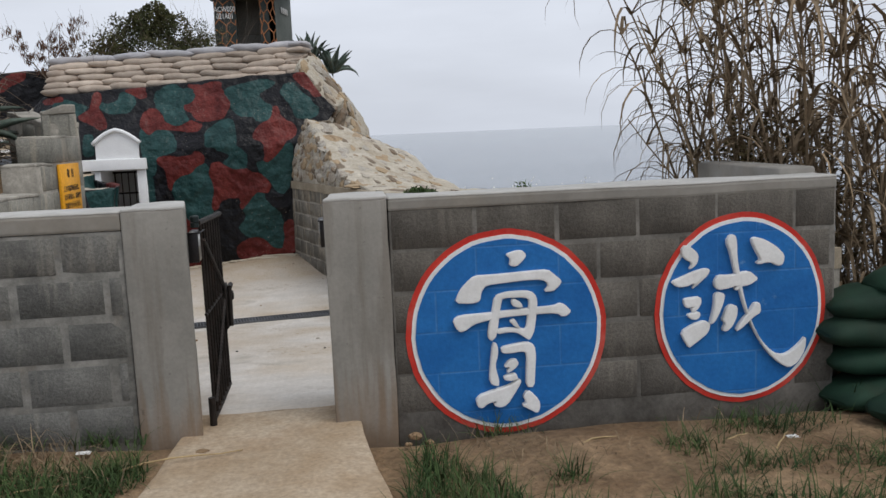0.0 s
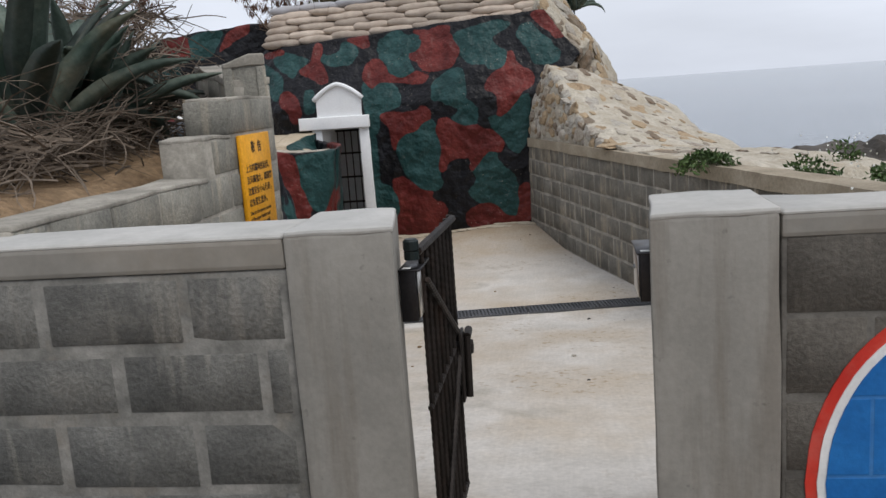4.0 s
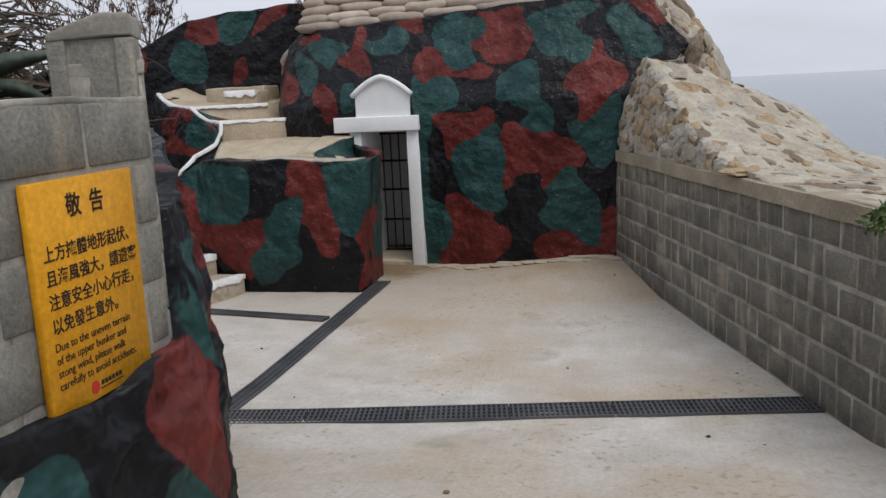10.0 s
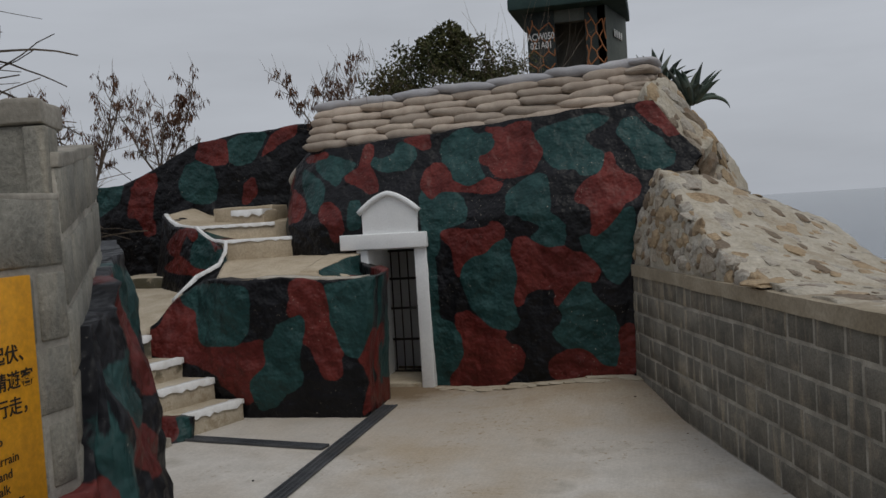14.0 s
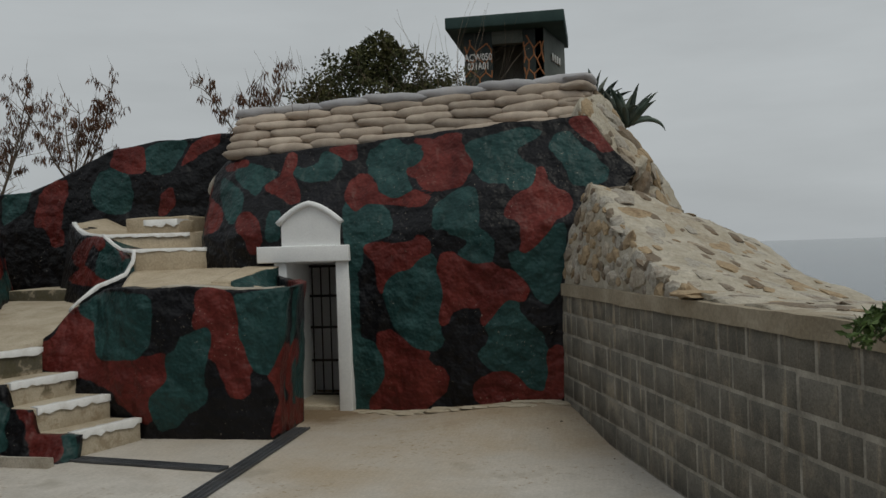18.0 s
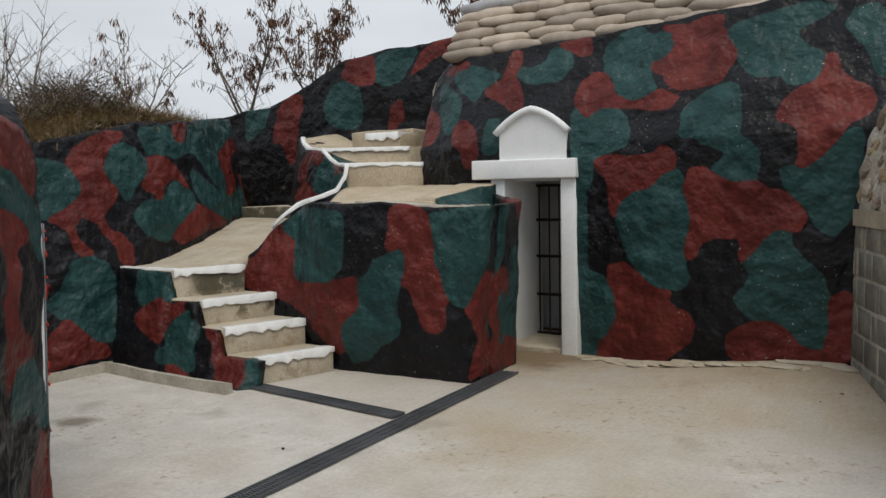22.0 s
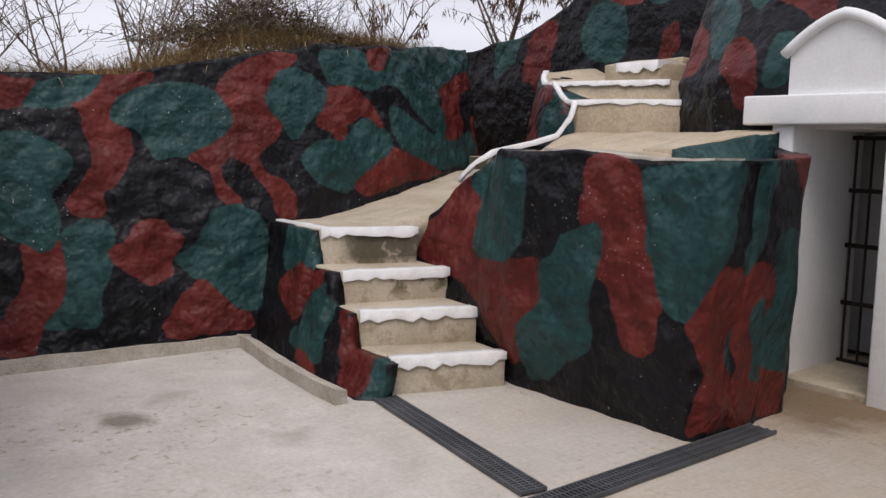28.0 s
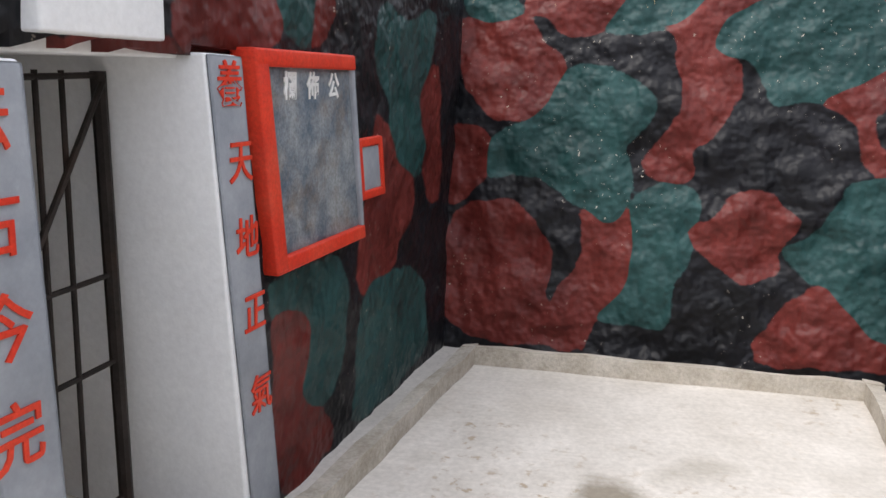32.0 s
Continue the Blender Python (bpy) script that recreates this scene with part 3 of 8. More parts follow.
def sheet(name, surf, nu, nv, depth, material, parent=None, label="", relief=0.03, grain=2.2, seed=0.0, uv=None, patches=None, hole=None, plain_edge=False):
    """A thick slab whose face is surf(a, b), a and b from 0 to 1, hand-plastered (relief) and, where patches are given, painted with them."""
    pts, uvs = [], []
    inward = Vector(depth).normalized()
    folds = relief * 0.5 if patches is not None else 0.0
    for j in range(nv + 1):
        for i in range(nu + 1):
            a, b = i / nu, j / nv
            p = Vector(surf(a, b))
            soft = 1.0
            if plain_edge:
                soft = min(1.0, 6 * min(a, 1 - a, b, 1 - b) + 0.1)
            fold = 1 - 2.2 * abs(noise.noise(p * grain * 1.9 + Vector((seed, 3.1, seed)))) + 0.5 * (1 - 2.2 * abs(noise.noise(p * grain * 4.7 + Vector((1.3, seed, seed)))))
            p = p + (wander(p, grain, relief, seed) + wander(p, grain * 3.3, relief * 0.35, seed + 3) - inward * fold * folds) * soft
            pts.append(p)
            uvs.append(uv(a, b) if uv else (a, b))
    back = [p + Vector(depth) for p in pts]
    n = len(pts)
    faces, count = [], {}
    w = nu + 1
    for j in range(nv):
        for i in range(nu):
            if hole and hole((i + 0.5) / nu, (j + 0.5) / nv):
                continue
            q = (j * w + i, j * w + i + 1, (j + 1) * w + i + 1, (j + 1) * w + i)
            faces.append(q)
            for k in range(4):
                e = (q[k], q[(k + 1) % 4])
                count[e] = count.get(e, 0) + 1
    out = list(faces) + [tuple(n + i for i in q[::-1]) for q in faces]
    for (a, b) in count:
        if (b, a) not in count:
            out.append((b, a, n + a, n + b))
    me = bpy.data.meshes.new(name)
    me.from_pydata([tuple(p) for p in pts + back], [], out)
    me.update()
    if patches is not None:
        paint_fields(me, np.array(uvs + uvs, float), patches)
    me.polygons.foreach_set("use_smooth", [True] * len(me.polygons))
    ob = part(name, me, material, parent, label)
    return ob


def brick_mesh(name, length, thick, high, material):
    bm = bevel_box(-length / 2, length / 2, -thick / 2, thick / 2, -high / 2, high / 2, 0.006, 1)
    me = bpy.data.meshes.new(name)
    bm.to_mesh(me)
    bm.free()
    me.materials.append(M[material])
    return me


def block_wall(wall, a, b, z0, courses, thick, material, high=0.2, length=0.4, joint=0.012, proud=0.004, seed=1, keep=None, ragged=(0.0,)):
    """Concrete blocks in running bond from a to b (plan), as parts of a wall whose core is the mortar."""
    rng = random.Random(seed)
    a, b = Vector(a), Vector(b)
    d = b - a
    total = d.length
    turn = math.degrees(math.atan2(d.y, d.x))
    meshes = {}
    for c in range(courses):
        s = -length / 2 * (c % 2)
        while s < total - 0.03:
            s0, s1 = max(s, 0), min(s + length, total)
            s += length
            if s1 - s0 < 0.06:
                continue
            mid = (s0 + s1) / 2
            if keep and not keep(mid, z0 + (c + 0.5) * high):
                continue
            gap, bed = joint + rng.choice(ragged), joint + rng.choice(ragged)
            size = (round(s1 - s0 - gap, 3), round(high - bed, 3))
            if size not in meshes:
                meshes[size] = brick_mesh("concrete_block", size[0], thick + 2 * proud, size[1], material)
            p = a + d.normalized() * mid
            ob = new("concrete_block", meshes[size])
            ob.parent = wall
            ob.matrix_world = pose(p.x + rng.uniform(-0.0015, 0.0015), p.y + rng.uniform(-0.0015, 0.0015), z0 + (c + 0.5) * high + rng.uniform(-0.003, 0.003), rng.uniform(-0.4, 0.4), rng.uniform(-0.4, 0.4), turn + rng.uniform(-0.3, 0.3))


def tube(points, radius, name="tube", sides=6, taper=1.0):
    """A bent bar along points."""
    bm = bmesh.new()
    rings = []
    pts = [Vector(p) for p in points]
    for i, p in enumerate(pts):
        t = (pts[min(i + 1, len(pts) - 1)] - pts[max(i - 1, 0)]).normalized()
        side = t.orthogonal().normalized()
        if rings:
            side = (last - t * last.dot(t)).normalized()
        last = side
        up = t.cross(side)
        r = radius * (1 + (taper - 1) * i / max(1, len(pts) - 1))
        rings.append([bm.verts.new(p + (side * math.cos(k * math.tau / sides) + up * math.sin(k * math.tau / sides)) * r) for k in range(sides)])
    for r0, r1 in zip(rings, rings[1:]):
        for k in range(sides):
            bm.faces.new((r0[k], r0[(k + 1) % sides], r1[(k + 1) % sides], r1[k])).smooth = True
    bm.faces.new(rings[0][::-1])
    bm.faces.new(rings[-1])
    return bm


def raw_mesh(name, verts, faces, material, parent=None, label="", smooth=False):
    me = bpy.data.meshes.new(name)
    me.from_pydata(verts, [], faces)
    me.update()
    if smooth:
        me.polygons.foreach_set("use_smooth", [True] * len(me.polygons))
    return part(name, me, material, parent, label)


# ---- the plan ----
def step01(a, b, x):
    k = min(1.0, max(0.0, (x - a) / (b - a)))
    return k * k * (3 - 2 * k)


def bend(x, *pairs):
    """A line through (x, value) pairs."""
    for (x0, v0), (x1, v1) in zip(pairs, pairs[1:]):
        if x <= x1:
            return v0 + (v1 - v0) * max(0.0, (x - x0) / (x1 - x0))
    return pairs[-1][1]


def floor_z(x, y):
    """The yard falls from the gate to the drain and rises a little into the corner under the bunker."""
    gate = bend(y, (3.1, 0.62), (7.9, 0.02), (8.5, 0.0), (9.5, 0.0))
    corner = 0.15 * step01(10.8, 12.6, y) * step01(-2.4, -0.7, x)
    return gate + corner


def face_y(x, z):
    """Front of the main bunker: upright at the foot, leaning back under the sandbags, turning away on its west side."""
    foot = bend(x, (-5.1, 14.8), (-4.95, 14.2), (-4.75, 13.6), (-4.5, 13.15), (-4.0, 12.86), (-3.7, 12.8), (-2.6, 12.78), (-1.2, 12.5), (0.4, 12.5))
    lean = bend(z, (0.0, 0.06), (0.8, 0.0), (1.9, -0.06), (2.3, 0.12), (2.9, 0.4), (3.2, 0.5))
    return foot + lean


def left_x(y, z):
    """Face of the west wall, leaning back."""
    return bend(y, (8.3, -6.5), (10.0, -6.33), (10.7, -6.2), (12.0, -6.42), (12.6, -6.7), (13.7, -7.28)) - 0.12 * z - 0.08 * max(0, z - 1.2)


def lump_y(x, z):
    """Front of the rounded block beside the bunker door."""
    return bend(x, (-5.6, 11.46), (-4.9, 11.42), (-4.3, 11.28), (-3.1, 11.3)) + 0.07 * (1 - min(1, z / 0.4)) + 0.1 * max(0, z - 1.15) + 0.42 * max(0, z - 0.45) * step01(-4.35, -5.2, x)


def panel_y(x, z):
    """Front of the second bunker."""
    return 8.155 + (-4.6 - x) * 0.15


PAINT = {}


def patch(face, colour, *outline):
    PAINT.setdefault(face, {}).setdefault(colour, []).append(list(outline))


patch("face", "red", (-2.53, 1.77), (-2.35, 1.76), (-2.17, 1.74), (-2.04, 1.75), (-1.93, 1.82), (-1.85, 1.82), (-1.80, 1.75), (-1.83, 1.62), (-1.93, 1.59), (-2.01, 1.50), (-2.16, 1.46), (-2.25, 1.41), (-2.30, 1.33), (-2.34, 1.24), (-2.37, 1.33), (-2.37, 1.48), (-2.41, 1.62), (-2.50, 1.70))
patch("face", "green", (-2.19, 1.44), (-2.01, 1.48), (-1.93, 1.57), (-1.86, 1.62), (-1.77, 1.62), (-1.74, 1.55), (-1.76, 1.47), (-1.71, 1.35), (-1.68, 1.17), (-1.72, 1.03), (-1.73, 0.82), (-1.69, 0.74), (-1.76, 0.66), (-1.90, 0.65), (-2.01, 0.69), (-2.13, 0.78), (-2.22, 0.91), (-2.27, 1.03), (-2.31, 1.18), (-2.30, 1.32))
patch("face", "red", (-2.44, 0.82), (-2.30, 0.85), (-2.19, 0.79), (-2.09, 0.71), (-1.95, 0.63), (-1.86, 0.62), (-1.88, 0.53), (-1.80, 0.47), (-1.71, 0.44), (-1.66, 0.36), (-1.70, 0.24), (-1.81, 0.15), (-1.93, 0.03), (-2.01, -0.02), (-2.49, -0.04), (-2.55, 0.09), (-2.46, 0.22), (-2.37, 0.40), (-2.38, 0.55), (-2.44, 0.65))
patch("face", "green", (-2.66, 0.76), (-2.48, 0.70), (-2.36, 0.58), (-2.35, 0.40), (-2.43, 0.21), (-2.55, 0.12), (-2.59, -0.02), (-2.70, -0.02))
patch("face", "green", (-2.71, 1.52), (-2.64, 1.47), (-2.63, 1.21), (-2.65, 0.71), (-2.60, 0.44), (-2.61, -0.04), (-2.72, -0.04))
patch("face", "red", (-1.66, 1.63), (-1.56, 1.65), (-1.46, 1.57), (-1.30, 1.52), (-1.17, 1.53), (-1.10, 1.48), (-0.96, 1.44), (-0.87, 1.36), (-0.80, 1.25), (-0.83, 1.16), (-0.97, 1.14), (-1.04, 1.11), (-1.17, 1.00), (-1.25, 0.90), (-1.29, 0.93), (-1.26, 1.03), (-1.29, 1.10), (-1.47, 1.10), (-1.59, 1.05), (-1.62, 0.94), (-1.70, 0.89), (-1.75, 0.94), (-1.70, 1.11), (-1.67, 1.29), (-1.73, 1.46), (-1.68, 1.55))
patch("face", "green", (-1.05, 1.14), (-1.00, 1.18), (-0.92, 1.13), (-0.92, 1.05), (-0.82, 0.91), (-0.69, 0.82), (-0.66, 0.68), (-0.66, 0.54), (-0.63, 0.43), (-0.67, 0.26), (-0.76, 0.26), (-0.84, 0.30), (-0.92, 0.40), (-1.06, 0.46), (-1.17, 0.44), (-1.28, 0.51), (-1.33, 0.60), (-1.25, 0.71), (-1.20, 0.80), (-1.25, 0.90), (-1.18, 0.98))
patch("face", "red", (-1.29, 0.36), (-1.17, 0.42), (-1.06, 0.44), (-0.95, 0.38), (-0.88, 0.31), (-0.76, 0.25), (-0.67, 0.24), (-0.64, 0.40), (-0.64, 0.62), (-0.54, 0.70), (-0.49, 0.68), (-0.51, 0.11), (-1.27, 0.08), (-1.38, 0.16), (-1.37, 0.28))
patch("face", "green", (-1.72, 2.13), (-1.60, 2.21), (-1.48, 2.28), (-1.36, 2.29), (-1.30, 2.19), (-1.28, 2.05), (-1.29, 1.90), (-1.19, 1.82), (-1.14, 1.73), (-1.16, 1.53), (-1.27, 1.52), (-1.42, 1.57), (-1.50, 1.64), (-1.38, 1.68), (-1.38, 1.77), (-1.51, 1.83), (-1.62, 1.89), (-1.75, 1.93), (-1.75, 2.04))
patch("face", "red", (-0.69, 2.46), (-0.64, 2.47), (-0.61, 2.34), (-0.50, 2.25), (-0.39, 2.18), (-0.36, 2.10), (-0.40, 2.01), (-0.50, 1.96), (-0.56, 1.88), (-0.64, 1.77), (-0.73, 1.69), (-0.82, 1.62), (-0.88, 1.64), (-0.84, 1.72), (-0.85, 1.89), (-0.91, 1.98), (-1.01, 2.01), (-0.99, 2.09), (-0.91, 2.18), (-0.84, 2.24), (-0.72, 2.28))
patch("face", "green", (-0.65, 1.71), (-0.51, 1.88), (-0.43, 1.90), (-0.45, 1.49), (-0.52, 1.21), (-0.61, 1.13), (-0.69, 1.16), (-0.77, 1.30), (-0.86, 1.39), (-0.96, 1.50), (-0.98, 1.61), (-0.90, 1.64), (-0.82, 1.61), (-0.73, 1.66))
patch("face", "green", (-0.52, 2.81), (-0.38, 2.84), (-0.32, 2.77), (-0.24, 2.67), (-0.13, 2.58), (-0.08, 2.49), (0.02, 2.43), (-0.00, 2.32), (-0.19, 2.29), (-0.36, 2.33), (-0.38, 2.45), (-0.47, 2.57), (-0.56, 2.66))
patch("face", "green", (-1.47, 2.72), (-1.29, 2.83), (-1.11, 2.85), (-0.81, 2.91), (-0.64, 2.87), (-0.81, 2.77), (-0.92, 2.70), (-0.87, 2.59), (-0.72, 2.46), (-0.73, 2.37), (-0.81, 2.28), (-0.95, 2.27), (-1.01, 2.36), (-1.21, 2.35), (-1.35, 2.50), (-1.35, 2.59))
patch("face", "red", (-0.38, 2.96), (-0.20, 2.99), (-0.10, 2.88), (-0.03, 2.78), (0.06, 2.65), (0.07, 2.64), (-0.05, 2.63), (-0.13, 2.73), (-0.24, 2.80))
patch("face", "red", (-2.02, 2.89), (-1.82, 2.84), (-1.66, 2.89), (-1.48, 2.89), (-1.50, 2.79), (-1.43, 2.66), (-1.37, 2.56), (-1.43, 2.47), (-1.48, 2.32), (-1.63, 2.30), (-1.79, 2.28), (-1.88, 2.36), (-1.97, 2.46), (-2.09, 2.51), (-2.11, 2.58), (-1.97, 2.60), (-1.89, 2.69), (-1.95, 2.80))
patch("face", "green", (-2.54, 2.77), (-2.38, 2.86), (-2.25, 2.88), (-2.04, 2.78), (-1.91, 2.72), (-1.91, 2.62), (-1.99, 2.55), (-2.09, 2.55), (-2.07, 2.42), (-2.01, 2.32), (-2.13, 2.24), (-2.29, 2.26), (-2.41, 2.33), (-2.42, 2.45), (-2.52, 2.54), (-2.55, 2.67))
patch("face", "red", (-2.71, 2.46), (-2.62, 2.52), (-2.51, 2.51), (-2.44, 2.38), (-2.41, 2.31), (-2.26, 2.23), (-2.10, 2.27), (-1.98, 2.30), (-1.88, 2.25), (-1.80, 2.22), (-1.84, 2.15), (-1.97, 2.14), (-2.19, 2.18), (-2.39, 2.20), (-2.55, 2.20), (-2.62, 2.05), (-2.69, 2.14), (-2.77, 2.30))
patch("face", "green", (-2.77, 2.24), (-2.67, 2.14), (-2.55, 2.19), (-2.38, 2.16), (-2.28, 2.08), (-2.22, 1.97), (-2.24, 1.87), (-2.33, 1.83), (-2.46, 1.79), (-2.53, 1.72), (-2.57, 1.54), (-2.64, 1.48), (-2.71, 1.54), (-2.73, 1.78))
patch("face", "red", (-3.01, 2.83), (-2.73, 2.88), (-2.70, 2.71), (-2.80, 2.71), (-2.90, 2.76))
patch("face", "red", (-3.72, 2.44), (-3.66, 2.50), (-3.53, 2.56), (-3.52, 2.73), (-3.47, 2.82), (-3.41, 2.79), (-3.41, 2.65), (-3.43, 2.56), (-3.31, 2.39), (-3.29, 2.26), (-3.41, 2.25), (-3.53, 2.34), (-3.69, 2.38))
patch("face", "green", (-4.15, 2.67), (-3.91, 2.72), (-3.71, 2.64), (-3.60, 2.60), (-3.66, 2.52), (-3.74, 2.48), (-3.81, 2.35), (-3.93, 2.42), (-4.08, 2.53))
patch("face", "green", (-3.41, 2.59), (-3.26, 2.50), (-3.13, 2.49), (-2.97, 2.48), (-2.87, 2.63), (-2.91, 2.76), (-3.07, 2.79), (-3.12, 2.67), (-3.28, 2.62), (-3.38, 2.65))
patch("face", "green", (-4.36, 2.56), (-4.16, 2.50), (-3.99, 2.33), (-3.99, 2.17), (-4.10, 2.04), (-4.22, 2.15), (-4.31, 2.35))
patch("face", "red", (-4.60, 2.48), (-4.62, 2.53), (-4.73, 2.39), (-4.39, 2.29), (-4.25, 2.12), (-4.32, 1.99), (-4.50, 1.94), (-4.66, 2.00), (-4.65, 2.19), (-4.62, 2.35))
patch("face", "red", (-4.03, 2.14), (-3.88, 2.16), (-3.75, 2.03), (-3.67, 1.88), (-3.71, 1.72), (-3.81, 1.70), (-3.88, 1.88), (-4.01, 1.98))
patch("face", "green", (-3.63, 2.12), (-3.50, 2.15), (-3.47, 1.87), (-3.60, 1.84))
patch("face", "green", (-4.57, 2.25), (-4.60, 2.41), (-4.64, 2.19), (-4.65, 2.03), (-4.64, 1.84), (-4.62, 1.85))
patch("face", "red", (-4.37, 2.72), (-3.99, 2.75), (-3.94, 2.68), (-4.29, 2.66))
patch("face", "green", (-2.34, 2.78), (-2.10, 2.80), (-1.90, 2.82), (-2.06, 2.69), (-2.22, 2.65), (-2.34, 2.68))
patch("lump", "green", (-5.24, 1.23), (-5.12, 1.30), (-4.76, 1.35), (-4.25, 1.34), (-4.19, 1.29), (-4.18, 1.15), (-4.20, 1.04), (-4.22, 0.89), (-4.30, 0.81), (-4.36, 0.74), (-4.62, 0.71), (-4.88, 0.73), (-4.92, 0.80), (-4.91, 0.88), (-4.99, 0.98), (-5.03, 1.07), (-5.18, 1.13))
patch("lump", "red", (-5.26, 1.22), (-5.18, 1.13), (-5.03, 1.07), (-4.97, 0.98), (-4.90, 0.82), (-4.78, 0.72), (-4.53, 0.72), (-4.24, 0.75), (-4.06, 0.79), (-4.07, 0.69), (-4.05, 0.59), (-4.09, 0.53), (-4.17, 0.48), (-4.24, 0.42), (-4.27, 0.30), (-4.22, 0.19), (-4.31, 0.14), (-4.40, 0.19), (-4.43, 0.25), (-4.52, 0.33), (-4.59, 0.36), (-4.61, 0.45), (-4.83, 0.52), (-4.98, 0.58), (-5.14, 0.60), (-5.36, 0.62), (-5.55, 0.66), (-5.62, 0.80), (-5.47, 0.88), (-5.40, 0.95), (-5.38, 1.06))
patch("lump", "green", (-3.71, 1.03), (-3.64, 1.05), (-3.60, 0.99), (-3.60, 0.88), (-3.64, 0.77), (-3.68, 0.67), (-3.70, 0.53), (-3.67, 0.41), (-3.77, 0.31), (-3.90, 0.23), (-3.98, 0.14), (-4.16, 0.07), (-4.22, 0.19), (-4.27, 0.30), (-4.24, 0.40), (-4.12, 0.47), (-4.04, 0.55), (-4.06, 0.69), (-4.05, 0.76), (-3.95, 0.81), (-3.91, 0.92), (-3.80, 0.98))
patch("lump", "red", (-3.75, 1.30), (-3.73, 1.35), (-3.59, 1.38), (-3.48, 1.37), (-3.40, 1.31), (-3.36, 1.23), (-3.34, 1.15), (-3.35, 1.03), (-3.33, 0.95), (-3.29, 0.84), (-3.27, 0.71), (-3.23, 0.66), (-3.28, 0.58), (-3.24, 0.51), (-3.24, 0.44), (-3.32, 0.40), (-3.42, 0.41), (-3.46, 0.46), (-3.48, 0.56), (-3.53, 0.68), (-3.57, 0.75), (-3.61, 0.77), (-3.58, 0.88), (-3.59, 0.98), (-3.64, 1.05), (-3.77, 1.03), (-3.78, 1.10), (-3.74, 1.20))
patch("lump", "green", (-3.36, 1.31), (-3.20, 1.33), (-3.03, 1.37), (-2.70, 1.38), (-2.66, 1.31), (-2.70, 1.20), (-2.71, 1.11), (-2.73, 0.99), (-2.81, 0.87), (-2.91, 0.78), (-3.00, 0.68), (-3.05, 0.62), (-3.13, 0.62), (-3.23, 0.67), (-3.27, 0.78), (-3.35, 0.96), (-3.33, 1.09), (-3.34, 1.22))
patch("lump", "red", (-2.78, 0.87), (-2.66, 0.85), (-2.57, 0.77), (-2.58, 0.64), (-2.65, 0.55), (-2.70, 0.46), (-2.69, 0.34), (-2.60, 0.27), (-2.46, 0.22), (-2.50, 0.13), (-2.57, 0.02), (-2.75, 0.05), (-2.93, 0.08), (-3.06, 0.04), (-3.03, 0.16), (-2.92, 0.28), (-2.86, 0.35), (-2.94, 0.46), (-3.04, 0.57), (-3.00, 0.67), (-2.88, 0.79))
patch("lump", "green", (-2.61, 0.98), (-2.40, 1.04), (-2.17, 0.71), (-2.00, 0.30), (-2.08, 0.16), (-2.57, 0.27), (-2.67, 0.35), (-2.67, 0.49), (-2.57, 0.64), (-2.57, 0.81))
patch("lump", "red", (-2.50, 1.39), (-1.93, 1.42), (-2.35, 0.92), (-1.94, 0.75), (-2.20, 1.00), (-2.39, 1.32))
patch("west", "red", (8.44, 1.66), (8.50, 1.67), (8.62, 1.66), (8.72, 1.70), (8.81, 1.69), (8.87, 1.61), (8.89, 1.55), (8.97, 1.50), (9.00, 1.44), (8.94, 1.37), (8.91, 1.29), (8.86, 1.23), (8.78, 1.20), (8.65, 1.21), (8.60, 1.25), (8.54, 1.35), (8.50, 1.46), (8.47, 1.54))
patch("west", "green", (8.65, 1.08), (8.74, 1.14), (8.86, 1.20), (8.94, 1.32), (8.98, 1.41), (9.09, 1.45), (9.25, 1.44), (9.36, 1.37), (9.42, 1.29), (9.40, 1.20), (9.35, 1.13), (9.31, 1.07), (9.34, 0.93), (9.33, 0.82), (9.29, 0.72), (9.21, 0.70), (9.15, 0.78), (9.07, 0.80), (8.99, 0.87), (8.89, 0.91), (8.75, 0.92), (8.65, 0.90), (8.63, 0.98))
patch("west", "red", (8.44, 1.13), (8.56, 1.14), (8.64, 1.08), (8.63, 0.89), (8.56, 0.85), (8.51, 0.77), (8.45, 0.76), (8.42, 0.91))
patch("west", "red", (8.54, 0.73), (8.64, 0.76), (8.76, 0.76), (8.83, 0.71), (8.90, 0.64), (8.96, 0.54), (8.97, 0.43), (8.95, 0.34), (8.97, 0.23), (9.02, 0.31), (9.09, 0.41), (9.14, 0.53), (9.14, 0.67), (9.13, 0.75), (9.21, 0.70), (9.31, 0.72), (9.35, 0.78), (9.38, 0.69), (9.38, 0.57), (9.37, 0.43), (9.32, 0.35), (9.24, 0.27), (9.19, 0.17), (9.15, 0.06), (8.79, 0.07), (8.52, 0.10), (8.44, 0.21), (8.41, 0.36), (8.42, 0.53), (8.49, 0.66))
patch("west", "green", (9.40, 0.84), (9.49, 0.87), (9.63, 0.88), (9.68, 0.81), (9.64, 0.70), (9.66, 0.62), (9.64, 0.51), (9.59, 0.44), (9.57, 0.34), (9.54, 0.25), (9.43, 0.24), (9.29, 0.23), (9.23, 0.24), (9.32, 0.35), (9.38, 0.43), (9.39, 0.57), (9.38, 0.69), (9.35, 0.76))
patch("west", "red", (9.84, 0.85), (9.94, 0.88), (10.03, 0.86), (10.09, 0.79), (10.13, 0.74), (10.07, 0.65), (10.04, 0.58), (10.06, 0.50), (10.00, 0.46), (9.90, 0.45), (9.82, 0.50), (9.75, 0.55), (9.69, 0.62), (9.61, 0.67), (9.66, 0.70), (9.77, 0.75), (9.81, 0.79))
